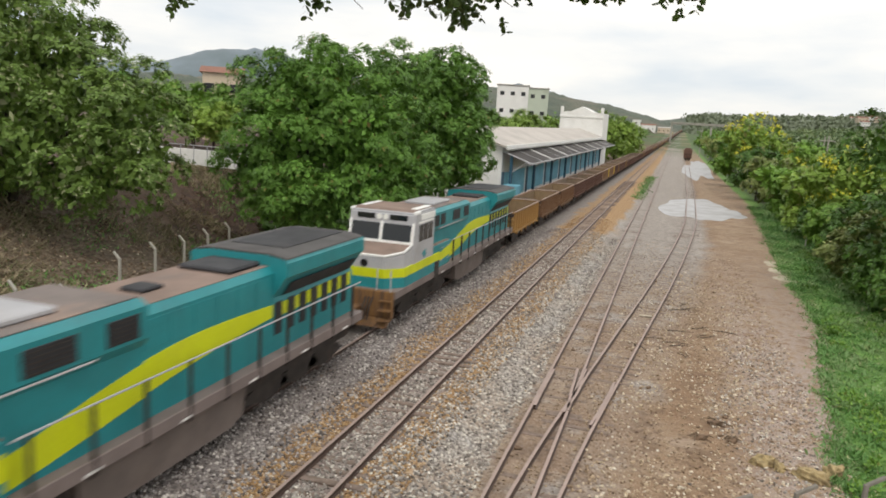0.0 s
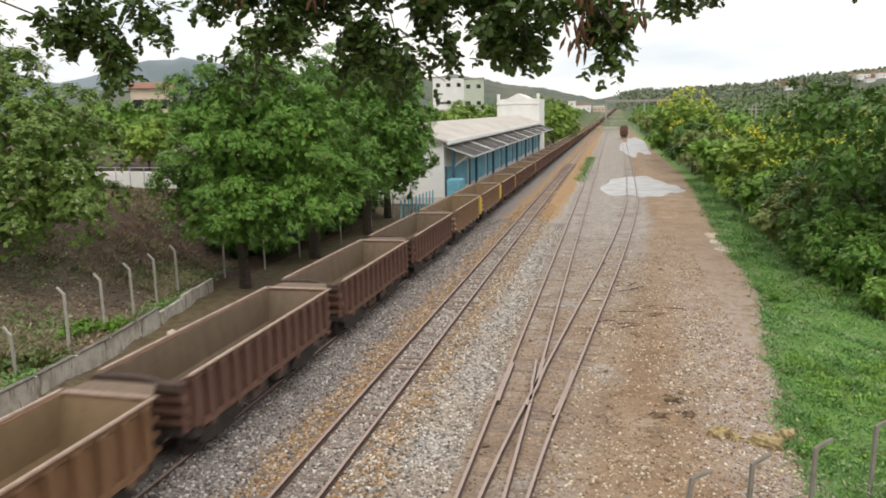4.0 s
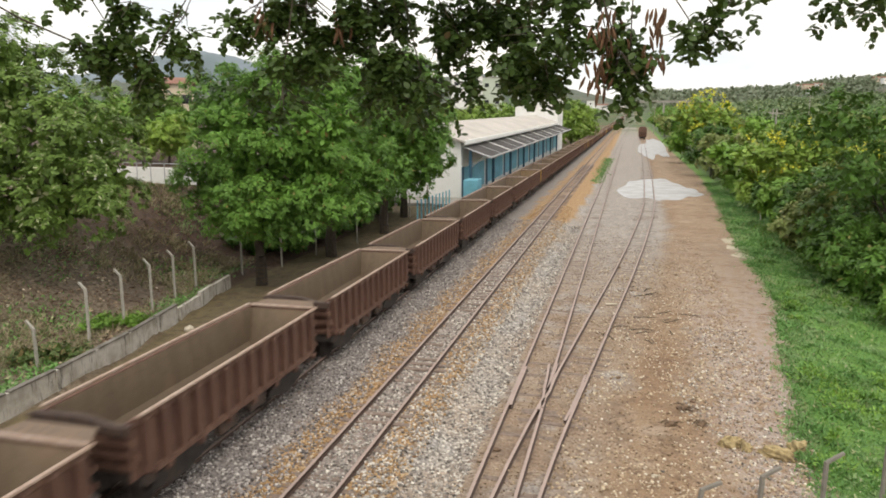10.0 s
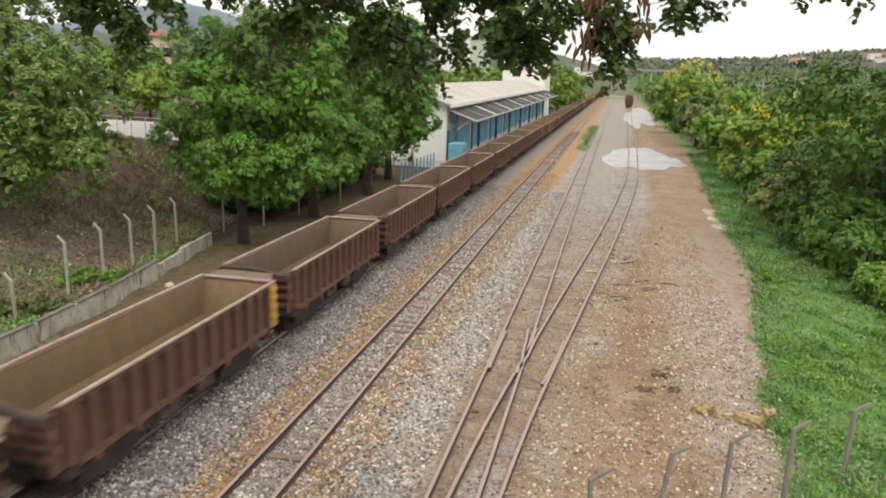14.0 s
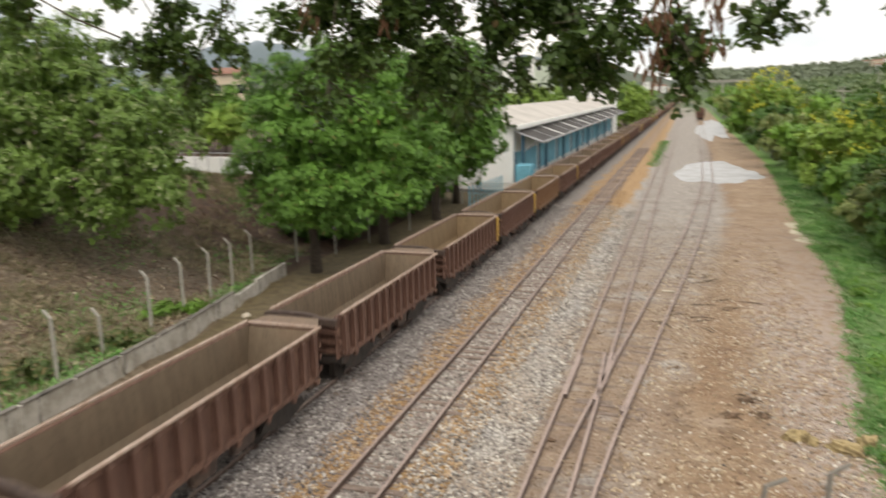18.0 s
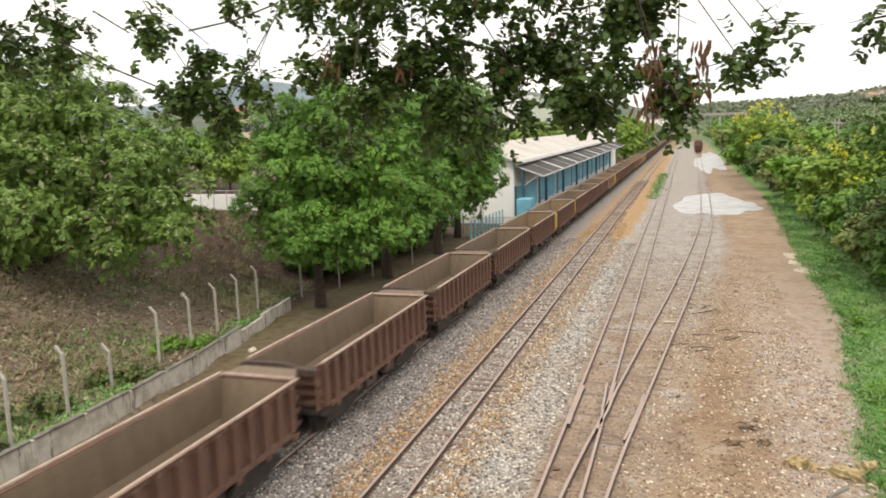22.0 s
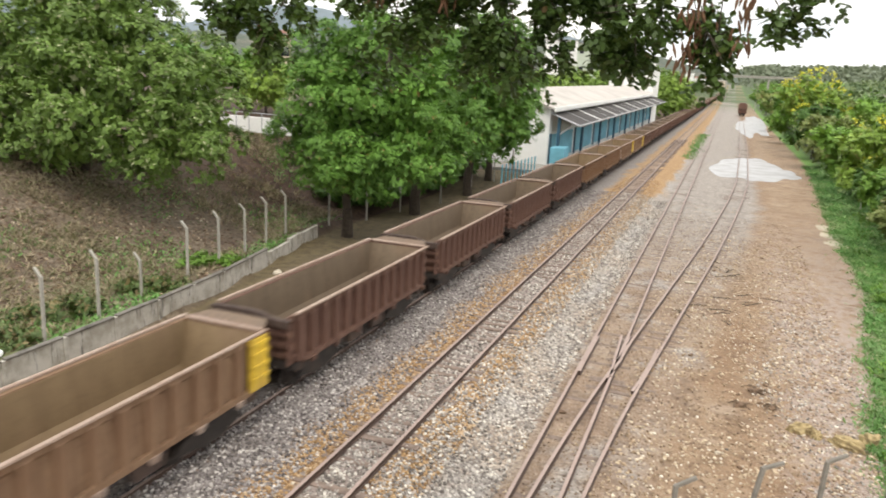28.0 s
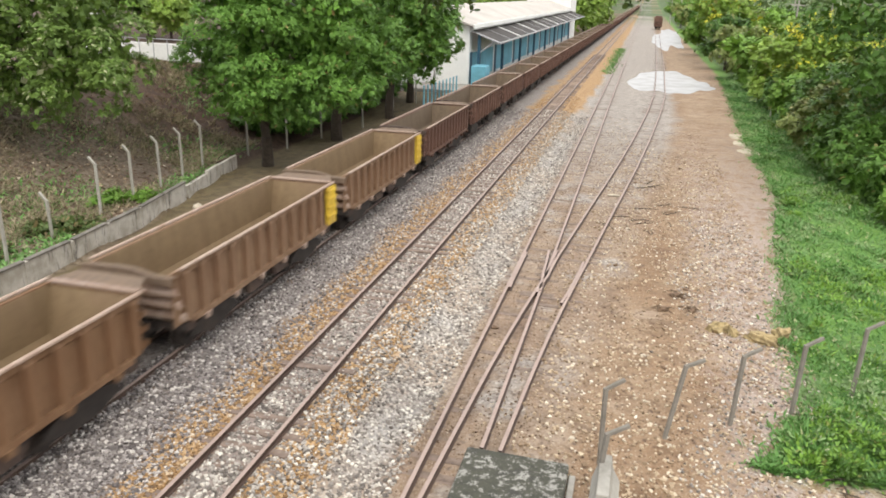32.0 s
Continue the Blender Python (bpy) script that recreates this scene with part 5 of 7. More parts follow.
            box(b, min(s * 1.078, s * 1.11), max(s * 1.078, s * 1.11), y, y + 0.36, 2.02, 2.90, 0.005)
            part("hood_door", b, ROOFDARK, t)
        # rising lime wave along the hood
        up = stripe_points([(6.8, 2.16), (8.6, 2.58), (10.2, 2.84), (11.6, 2.95), (13.2, 2.94), (14.95, 2.86)])
        lo = stripe_points([(6.8, 1.60), (8.6, 1.86), (10.2, 2.12), (11.6, 2.30), (13.2, 2.43), (14.95, 2.53)])
        b = bmesh.new()
        for i in range(len(up) - 1):
            prism(b, [up[i], up[i + 1], lo[i + 1], lo[i]], "x", s * 1.06, s * (1.096 if up[i][0] >= 10 else 1.148))
        part("lime_wave", b, LIME, t, "lime yellow wave along the hood")
        for i in range(7):
            b = bmesh.new()
            y = 15.44 + i * 0.67
            box(b, min(s * 1.07, s * 1.09), max(s * 1.07, s * 1.09), y, y + 0.27, 2.50, 2.84 + 0.012 * i, 0)
            part("lime_tail", b, LIME, t)
        b = bmesh.new()
        prism(b, [(5.3, 1.86), (6.78, 1.96), (6.78, 2.42), (5.3, 2.22)], "x", s * 1.35, s * 1.372)
        part("lime_wave", b, LIME, t)
        b = bmesh.new()
        tube(b, (s * 1.39, 6.9, 2.56), (s * 1.39, 19.9, 2.56), 0.025, seg=6)
        part("handrail", b, LOCOGREY, t)
        b = bmesh.new()
        tube(b, (s * 1.30, 5.3, 3.30), (s * 1.30, 8.6, 3.30), 0.022, seg=6)
        part("upper_handrail", b, LOCOGREY, t)
        st = bmesh.new()
        box(st, -0.03, 0.03, -0.035, 0.035, 1.2, 2.56)
        me = bpy.data.meshes.new("stanchion")
        st.to_mesh(me)
        st.free()
        me.materials.append(DARKSTEEL)
        for y in np.arange(7.05, 20, 1.36):
            share("stanchion", me, t, pose(s * 1.40, float(y), 0))
    # cab and nose drawn to their true proportions
    for ob in t.children:
        kind = ob.name.split(".")[0]
        if kind in ("cab", "cab_roof", "roof_fairing", "roof_edge", "windscreen_frame", "windscreen", "side_window", "window_visor", "cab_emblem", "headlight", "number_board"):
            for v in ob.data.vertices:
                v.co.y = 2.0 + (v.co.y - 2.4) * 0.87
        if kind in ("nose", "nose_top", "nose_trim"):
            for v in ob.data.vertices:
                v.co.y = 0.72 + (v.co.y - 0.72) * 0.78
        if kind in ("cab", "cab_roof", "roof_fairing", "roof_edge", "windscreen_frame", "windscreen", "side_window", "window_visor", "headlight", "number_board", "nose", "nose_top", "nose_trim"):
            for v in ob.data.vertices:
                if v.co.z > 2.3:
                    v.co.z = 2.3 + (v.co.z - 2.3) * 1.12
    # the front third is a little longer than drawn above
    for ob in t.children_recursive:
        if ob.name.split(".")[0] not in ("stanchion", "wheelset", "bogie"):
            for v in ob.data.vertices:
                if v.co.y < 8.6:
                    v.co.y = 8.6 + (v.co.y - 8.6) * 1.085
    return t


SPEED = 15.6
TRAIN = []  # things of the train and the place of each at the start
loco = locomotive("teal and grey diesel locomotive with a lime wave")
TRAIN.append((loco, 25.3))
TRAIN.append((copy_thing(loco, pose(CA, 2.0, 0)), 2.0))
W_BROWN = wagon("empty rust-brown ore wagon with narrow side stakes", BROWN, DUSTDARK, 14, 0.17, 0.0)
W_TAN = wagon("empty tan ore wagon with yellow corner plates", TAN, DUST, 13, 0.17, 0.55, True)
W_OCHRE = wagon("empty ochre ore wagon", OCHRE, DUST, 12, 0.19)
W_YEND = wagon("empty brown ore wagon with a faded yellow corner", BROWN, DUST, 14, 0.17, 0.3)
W_GOLD = wagon("empty brown ore wagon with a golden yellow corner", BROWN, DUST, 14, 0.17, 0.8)
W_FAR = wagon("empty rust-brown ore wagon", BROWN, DUSTDARK, 11, 0.18, simple=True)
W_DUN = wagon("empty dull ochre-brown ore wagon", DUN, DUST, 13, 0.18)
KINDS = {"d": W_DUN, "b": W_BROWN, "t": W_TAN, "o": W_OCHRE, "y": W_YEND, "g": W_GOLD, "f": W_FAR}
ORDER = "oddbbbttybybbbbbbbybbbbbbbyydybbbbgybbbtbbbbddttb"
FIRST, PITCH = 46.82, 10.12
used = set()
for k in range(104):
    kind = ORDER[k] if k < len(ORDER) else ("b" if k < 49 else "f")
    y = FIRST + WL / 2 + PITCH * k
    if kind in used:
        w = copy_thing(KINDS[kind], pose(CA, y, 0))
    else:
        w = KINDS[kind]
        used.add(kind)
    TRAIN.append((w, y))

# lone wagon on the siding, seen end on
lone = copy_thing(W_FAR, pose(d_x(268) + float(bend(270)), 270, ZY + float(grade(270))))
tagged(lone, "dark brown covered wagon standing far along the siding", "wagon")
b = bmesh.new()
prism(b, [(-1.3, 0.9), (1.3, 0.9), (1.35, 3.6), (0.9, 4.3), (-0.9, 4.3), (-1.35, 3.6)], "y", -4.4, 4.4)
part("covered_body", b, BROWN, lone)

# ---- trees ----


def leaf_quads(centres, dirs, size, rng, width=0.34, face=None):
    """Folded pointed leaves at the centres, each along its direction, its upper side turned to face."""
    n = len(centres)
    d = dirs / (np.linalg.norm(dirs, axis=1, keepdims=True) + 1e-9)
    face = rng.randn(n, 3) if face is None else face
    side = np.cross(d, face)
    side /= np.linalg.norm(side, axis=1, keepdims=True) + 1e-9
    up = np.cross(side, d)
    s = (size * (0.7 + 0.6 * rng.rand(n)))[:, None]
    tip = centres + d * s
    mid = centres + d * s * 0.45
    l = mid + side * s * width * 0.5 + up * s * 0.05
    r = mid - side * s * width * 0.5 + up * s * 0.05
    vs = np.stack([centres, r, tip, l], 1).reshape(-1, 3)
    return vs, np.arange(4 * n).reshape(-1, 4)


def crown_points(blobs, n, rng, shell=0.55):
    """Points in a union of ellipsoids (x, y, z, rx, ry, rz), most of them near the skin, and the way out."""
    w = np.array([b[3] * b[4] + b[4] * b[5] + b[3] * b[5] for b in blobs])
    pick = rng.choice(len(blobs), n, p=w / w.sum())
    bl = np.array(blobs)[pick]
    u = rng.randn(n, 3)
    u /= np.linalg.norm(u, axis=1, keepdims=True)
    r = 1 - shell * rng.rand(n) ** 2.2
    return bl[:, :3] + u * r[:, None] * bl[:, 3:], u


def unit(v):
    return v / (np.linalg.norm(v, axis=1, keepdims=True) + 1e-9)


def crown_mesh(name, blobs, lumps, per, size, mat, seed, parent, droop=0.6, lump_r=1.2, width=0.45, flat=0.72):
    """A crown of cushions set apart on its skin, each of them tufts of leaves that spread round a twig's tip; dark hollows lie between."""
    rng = np.random.RandomState(seed)
    bl = np.array(blobs, float)
    c, u = crown_points([(x, y, z, rx * 0.86, ry * 0.86, rz * 0.88) for x, y, z, rx, ry, rz in blobs], lumps * 9, rng, 0.10)
    # on the outer skin only, and not too close to one another
    inside = np.zeros(len(c), int)
    for e in bl:
        inside += (((c - e[:3]) / (e[3:] * 0.80)) ** 2).sum(1) < 1
    ok = (inside == 0) & ((u[:, 2] > -0.35) | (rng.rand(len(c)) < 0.35))
    c, u = c[ok], u[ok]
    kept = []
    for i in range(len(c)):
        if all(((c[i] - c[j]) ** 2).sum() > (1.28 * lump_r) ** 2 for j in kept):
            kept.append(i)
    c, u = c[kept], u[kept]
    n = len(c)
    tufts = max(5, int(per * lumps * 0.80 / max(n, 1) / 11))
    k = np.repeat(np.arange(n), tufts)
    rad = (lump_r * (0.70 + 0.50 * rng.rand(n)))[k]
    c = c - u * (lump_r * 0.8 * rng.rand(n) ** 1.4)[:, None]
    v = unit(rng.randn(len(k), 3) + 0.65 * u[k] + np.array([0, 0, 0.95]))
    at = c[k] + v * (rad * (0.72 + 0.34 * rng.rand(len(k))))[:, None] * np.array([1, 1, flat])
    axis = unit(v * 0.75 + np.array([0, 0, 0.55]) + 0.25 * rng.randn(len(k), 3))
    q = np.repeat(np.arange(len(k)), 11)
    ring = rng.randn(len(q), 3)
    ring = unit(ring - (ring * axis[q]).sum(1, keepdims=True) * axis[q])
    out = ring + axis[q] * (0.35 * rng.rand(len(q), 1))
    out[:, 2] -= droop * (0.35 + 0.5 * rng.rand(len(q)))
    face = axis[q] + 0.22 * rng.randn(len(q), 3)
    vs, fs = leaf_quads(at[q] + axis[q] * (0.35 * size * rng.randn(len(q), 1)), out, size, rng, width, face)
    # coarse leaves and twigs inside close the view through
    m = int(len(q) * 0.16)
    ci, ui = crown_points([(x, y, z, rx * 0.58, ry * 0.58, rz * 0.60) for x, y, z, rx, ry, rz in blobs], m, rng, 0.5)
    vi, fi = leaf_quads(ci, rng.randn(m, 3), size * 1.9, rng, 0.6, ui + 0.5 * rng.randn(m, 3))
    return raw(name, np.concatenate([vs, vi]), np.concatenate([fs, fi + len(vs)]), mat, parent)


def trunk_mesh(parent, base, top, r, limbs, seed):
    rng = random.Random(seed)
    b = bmesh.new()
    p = Vector(base)
    for i in range(4):
        q = Vector(base).lerp(Vector(top), (i + 1) / 4) + Vector((rng.uniform(-r, r), rng.uniform(-r, r), 0)) * 0.4
        tube(b, p, q, r * (1.15 - 0.16 * i), r * (1.0 - 0.16 * i), 10)
        p = q
    part("trunk", b, BARK, parent)
    for tip in limbs:
        b = bmesh.new()
        start = Vector(base).lerp(Vector(top), rng.uniform(0.6, 1.0))
        mid = start.lerp(Vector(tip), 0.5) + Vector((rng.uniform(-0.4, 0.4), rng.uniform(-0.4, 0.4), rng.uniform(0, 0.5)))
        tube(b, start, mid, r * 0.45, r * 0.3, 7)
        tube(b, mid, tip, r * 0.3, r * 0.08, 6)
        part("limb", b, BARK, parent)


def tree(name, label, base, blobs, clumps, per, size, mat, seed, r=0.3, droop=0.6, clump_r=1.2, width=0.45, trunk_top=None, group=""):
    """Blobs are given from the tree's base."""
    t = thing(name, label, "tree", pose(*base), group)
    top = trunk_top or (0, 0, min(b[2] for b in blobs) * 0.9 + 0.5)
    trunk_mesh(t, (0, 0, -0.4), top, r, [(b[0] * 0.9, b[1] * 0.9, b[2]) for b in blobs], seed)
    crown_mesh("crown", blobs, clumps, per, size, mat, seed, t, droop, clump_r, width)
    return t


gz = lambda x, y: float(ground_z(np.array(float(x)), np.array(float(y))))

# left bank
tree("broadleaf_tree", "large spreading tree with pale green leaves on the bank", (-27.2, 26.1, gz(-27.2, 26.1)),
     [(0, 0, 5.0, 4.3, 4.0, 3.5), (-4.5, -0.5, 4.3, 3.6, 3.4, 3.1), (3.6, 0.5, 4.1, 3.5, 3.2, 3.1), (5.6, -0.4, 2.2, 2.4, 2.2, 2.4), (-6.6, 0.2, 2.9, 2.4, 2.4, 2.2), (2.6, -2.4, 2.5, 3.0, 2.3, 1.8),
      (-2.9, -2.4, 2.4, 3.0, 2.3, 1.8), (1.9, 0.9, 7.0, 2.9, 2.8, 1.9), (-1.9, 0.7, 7.7, 2.9, 2.8, 1.9), (6.3, 0.2, 4.2, 1.8, 1.9, 1.8), (7.0, 0.0, 2.4, 1.9, 1.9, 2.2), (0.5, -2.2, 1.3, 3.2, 2.0, 1.2), (-4.2, -1.6, 1.4, 3.0, 2.2, 1.3), (4.4, -1.2, 1.1, 2.6, 2.0, 1.3)], 265, 330, 0.21, PALEGREEN, 11, 0.28, 0.3, 1.1, 0.42)
tree("mango_tree", "dense round mango tree behind the fence", (-17.3, 34.3, gz(-17.3, 34.3)),
     [(0.5, 0.4, 7.2, 4.0, 3.9, 3.8), (-1.0, 0.4, 8.9, 2.8, 2.8, 2.5), (2.8, 0.6, 7.6, 3.2, 3.0, 3.2), (-1.6, -0.4, 5.8, 2.6, 2.6, 2.4), (0.6, -1.2, 4.6, 3.2, 2.6, 1.8), (0.8, 0.6, 9.8, 3.0, 2.8, 2.0), (3.2, 0.2, 4.9, 2.4, 2.5, 2.2), (-0.5, -0.6, 3.4, 2.0, 1.8, 1.2), (2.0, -0.6, 3.6, 1.8, 1.6, 1.3)], 165, 400, 0.215, MANGO, 12, 0.30, 0.75, 1.0, 0.34)
tree("mango_tree", "tall dark mango tree behind the fence", (-16.8, 42.5, gz(-16.8, 42.5)),
     [(0, 0, 7.4, 4.6, 4.4, 4.3), (1.0, 0.6, 10.2, 3.2, 3.2, 2.5), (2.4, -0.8, 5.2, 3.0, 2.8, 2.5), (-2.6, 0, 9.0, 3.2, 3.2, 2.8)], 110, 320, 0.26, MANGO, 13, 0.34, 0.75, 1.1, 0.34)
tree("mango_tree", "dark mango tree near the station", (-16.3, 51.4, gz(-16.3, 51.4)),
     [(0.3, 0, 7.6, 4.6, 4.6, 4.6), (0.6, 0.6, 11.0, 3.4, 3.2, 2.6), (2.0, 0.2, 5.4, 3.2, 3.0, 2.8)], 95, 250, 0.29, MANGO, 14, 0.32, 0.45, 1.05)
tree("mango_tree", "dark mango tree beside the station wall", (-16.6, 57.2, gz(-16.6, 57.2)),
     [(0.3, 0, 7.4, 4.2, 4.2, 4.4), (0.2, 0.4, 10.6, 3.0, 3.0, 2.4), (1.4, 0, 4.8, 3.0, 3.0, 2.8)], 85, 190, 0.32, MANGO, 19, 0.30, 0.45, 1.05)
tree("street_tree", "leafy tree on the terrace above the bank", (-46, 38, 4.1), [(0, 0, 3.6, 3.4, 3.0, 2.6), (1.5, 0, 2.2, 2.4, 2.0, 1.6)], 34, 220, 0.36, BUSHM, 15, 0.2)
tree("street_tree", "leafy tree on the terrace among houses", (-47, 71, 4.0), [(0, 0, 3.0, 2.2, 2.2, 2.0), (-1.2, 1, 4.6, 1.8, 2.0, 1.6)], 34, 220, 0.36, BUSHM, 16, 0.2)
tree("street_tree", "leafy tree on the terrace among houses", (-56, 52, 4.1), [(0, 0, 4.4, 4.0, 3.0, 3.4)], 34, 220, 0.40, BUSHM, 17, 0.2)
tree("street_tree", "dark leafy tree before a house on the terrace", (-43.5, 61.5, 4.0), [(0, 0, 3.6, 3.0, 2.6, 2.6), (2.4, 0.5, 3.0, 2.4, 2.2, 2.2), (-2.6, 0, 4.4, 2.6, 2.4, 2.4)], 44, 220, 0.36, BUSHM, 18, 0.2)
tree("street_tree", "dark leafy tree before a house on the terrace", (-52, 62, 4.0), [(0, 0, 4.2, 3.4, 2.6, 3.0), (2.4, 0.5, 3.0, 2.4, 2.2, 2.2)], 44, 220, 0.36, MANGO, 20, 0.2)
tree("street_tree", "bright leafy tree behind the parapet", (-38.8, 58, 4.0), [(0, 0, 2.4, 2.0, 2.0, 1.7), (0.9, 0.2, 3.4, 1.4, 1.4, 1.1), (-1.4, 0.5, 2.9, 1.3, 1.3, 1.2)], 40, 200, 0.28, LIGHTLEAF, 21, 0.12, 0.3, 0.8)
# behind the station
for i, (x, y, s) in enumerate([(-31, 150, 1.0), (-33, 170, 1.1), (-28, 185, 1.0), (-35, 195, 1.1), (-22, 188, 1.2), (-17, 190, 1.3), (-14.5, 205, 1.2), (-13.5, 222, 1.1), (-30, 130, 0.9), (-34, 110, 0.9)]):
    tree("leafy_tree", "bright green tree behind the station", (x, y, 0.3), [(0, 0, 5.6 * s, 4.8 * s, 4.6 * s, 4.4 * s), (1.6, 0, 3.6 * s, 3.8 * s, 3.8 * s, 3 * s)], 30, 170, 0.75, LIGHTLEAF, 30 + i, 0.3, 0.3, 1.8, 0.45, group="trees behind the station")

# right scrub: place, height, spread, leaf (d dark, m middling, l light, o olive)
RIGHT = [(15.4, 42.8, 11.6, 5.4, "d"), (20.6, 37.5, 9.8, 4.8, "d"), (14.6, 38.4, 3.6, 2.3, "d"), (17.6, 37.2, 4.8, 2.6, "m"), (21.0, 33.5, 3.6, 2.6, "m"), (13.3, 34.4, 1.7, 1.3, "m"), (16.4, 32.2, 2.2, 1.9, "l"), (18.6, 42.0, 5.5, 3.2, "d"), (13.4, 42.2, 3.8, 2.2, "d"), (13.4, 48.8, 4.6, 2.4, "o"), (17.6, 48.5, 7.4, 4.0, "m"), (23.5, 46, 9.6, 4.8, "l"), (14.2, 56, 5.4, 3.0, "d"), (19, 57, 7.0, 4.0, "o"), (15.2, 66, 8.6, 4.4, "b"),
         (13.4, 61, 4.4, 2.2, "m"), (21.5, 66, 7.6, 4.2, "b"), (13.6, 75, 6.0, 3.0, "l"), (18.5, 78, 7.4, 4.0, "o"), (25, 74, 8.0, 4.6, "d"), (13.4, 86, 6.0, 3.2, "m"), (18.5, 92, 7.8, 4.2, "d"), (26, 88, 8.6, 4.6, "m"),
         (13.2, 99, 6.8, 3.4, "o"), (19.5, 106, 8.6, 4.4, "l"), (12.8, 113, 7.6, 3.6, "d"), (13.2, 126, 12.4, 5.0, "b"), (20.5, 122, 9.4, 4.6, "m"), (28, 108, 8.8, 4.8, "o"), (13.0, 45.0, 2.8, 1.9, "m"), (12.8, 52.4, 2.8, 1.8, "o"), (13.4, 39.6, 2.2, 1.6, "d"), (13.8, 70.5, 3.2, 2.0, "d")]
RIGHT_FAR = [(12.6, 142, 8.4, 4.2, "m"), (18, 146, 10.6, 4.8, "o"), (26, 142, 9.4, 5, "d"), (12.8, 160, 8.4, 4.2, "d"), (18, 168, 10.4, 5, "l"), (12.6, 184, 8.2, 4.4, "o"), (19, 194, 9.6, 5, "m"), (28, 175, 10, 5.2, "d"), (13.4, 214, 8.2, 4.6, "m"), (20, 225, 9.4, 5, "l"),
             (14, 250, 9.0, 5, "o"), (36, 145, 9.8, 5.4, "m"), (34, 84, 8.6, 5, "m"), (31, 58, 9.0, 5, "l"), (28, 38, 9.2, 4.8, "m"), (39, 108, 9.2, 5.4, "d"), (46, 160, 10, 6, "o"), (14, 295, 9, 5, "d"), (14, 345, 9, 5, "m"), (42, 72, 9, 5, "o"), (36, 48, 9, 5, "d")]
TONE = {"d": DARKLEAF, "m": BUSHM, "l": LIGHTLEAF, "o": OLIVE, "b": LIGHTLEAF}
for i, (x, y, h, r, tone) in enumerate(RIGHT + RIGHT_FAR):
    rg = random.Random(i + 50)
    near = y < 72
    bl = [(0, 0, h * 0.66, r * 0.72, r * 0.72, h * 0.30)]
    for k in range(7):
        a = 0.9 * k + rg.uniform(-0.3, 0.3)
        q = rg.uniform(0.5, 0.78)
        bl.append((math.cos(a) * r * q, math.sin(a) * r * q, h * rg.uniform(0.34, 0.80), r * rg.uniform(0.30, 0.5), r * rg.uniform(0.30, 0.5), h * rg.uniform(0.10, 0.17)))
    if h < 7:
        bl.append((0, 0, h * 0.28, r * 0.7, r * 0.7, h * 0.26))
    elif i == 0:
        bl += [(-2.2, -1.4, h * 0.2, 2.6, 2.2, 1.9), (1.6, -2.2, h * 0.22, 2.8, 2.2, 2.0), (-3.0, 1.6, h * 0.24, 2.2, 2.2, 2.2)]
    t = tree("scrub_tree", "dense green scrub tree beside the yard" if tone != "b" else "scrub tree with yellow blossom beside the yard", (x, y, gz(x, y)), bl, 80 if y < 52 else 95 if near else 60, 200 if y < 52 else 130 if near else 80, (0.27 if y < 52 else 0.32) if near else 0.52, TONE[tone], 100 + i, 0.14, 0.2, 0.92 if y < 52 else 0.8 if near else 1.05, 0.5, group="scrub trees")
    if tone == "b":
        rng = np.random.RandomState(500 + i)
        c, u = crown_points(bl, 330, rng, 0.02)
        c = c[u[:, 2] > 0.25]
        m = len(c) * 6
        vs, fs = leaf_quads(np.repeat(c * np.array([1.05, 1.05, 1.07]), 6, 0) + rng.randn(m, 3) * 0.14, rng.randn(m, 3), 0.24 if y < 100 else 0.34, rng, 0.8)
        raw("blossom", vs, fs, FLOWER, t)["label"] = "yellow blossom"

# woods on the far right slope, too many to count
def woods(name, label, wx, wy, wz, r, h, leaves, size, mat, seed):
    rng = np.random.RandomState(seed)
    n = len(wx)
    s = 0.55 + 1.0 * rng.rand(n) ** 1.7
    wide = 0.75 + 0.6 * rng.rand(n)
    k = np.repeat(np.arange(n), leaves)
    u = rng.randn(len(k), 3)
    u[:, 2] = np.abs(u[:, 2]) - 0.25
    u /= np.linalg.norm(u, axis=1, keepdims=True)
    knob = 1 + 0.22 * np.sin(3 * np.arctan2(u[:, 1], u[:, 0]) + 2.1 * k) * (1 - u[:, 2] ** 2) + 0.12 * np.sin(7 * u[:, 2] + k)
    at = np.stack([wx, wy, wz + h * 0.5 * s], -1)[k] + u * knob[:, None] * (np.array([r, r, h * 0.55]) * s[k][:, None]) * np.stack([wide, wide, 1 / wide ** 0.5], -1)[k] * (0.72 + 0.33 * rng.rand(len(k), 1))
    vs, fs = leaf_quads(at, rng.randn(len(k), 3), size, rng, 0.9, u + 0.3 * rng.randn(len(k), 3))
    return tagged(raw(name, vs, fs, mat), label, "woods", kind="stuff")


rng = np.random.RandomState(7)
wx, wy = rng.uniform(26, 360, 4200), rng.uniform(110, 960, 4200)
clump = np.sin(wx * 0.045 + 1.3 * np.sin(wy * 0.013)) * np.sin(wy * 0.021 + 0.8) + 0.5 * np.sin(wx * 0.11 + wy * 0.05)
ok = (wx > 26 + 0.05 * wy) & (clump + 0.9 * rng.rand(4200) > -0.15)
wx, wy = wx[ok], wy[ok]
wz = ground_z(wx, wy)
kind = (np.sin(wx * 0.06) + np.sin(wy * 0.035 + 2) + 1.6 * rng.rand(len(wx))) % 3
close = wy < 270
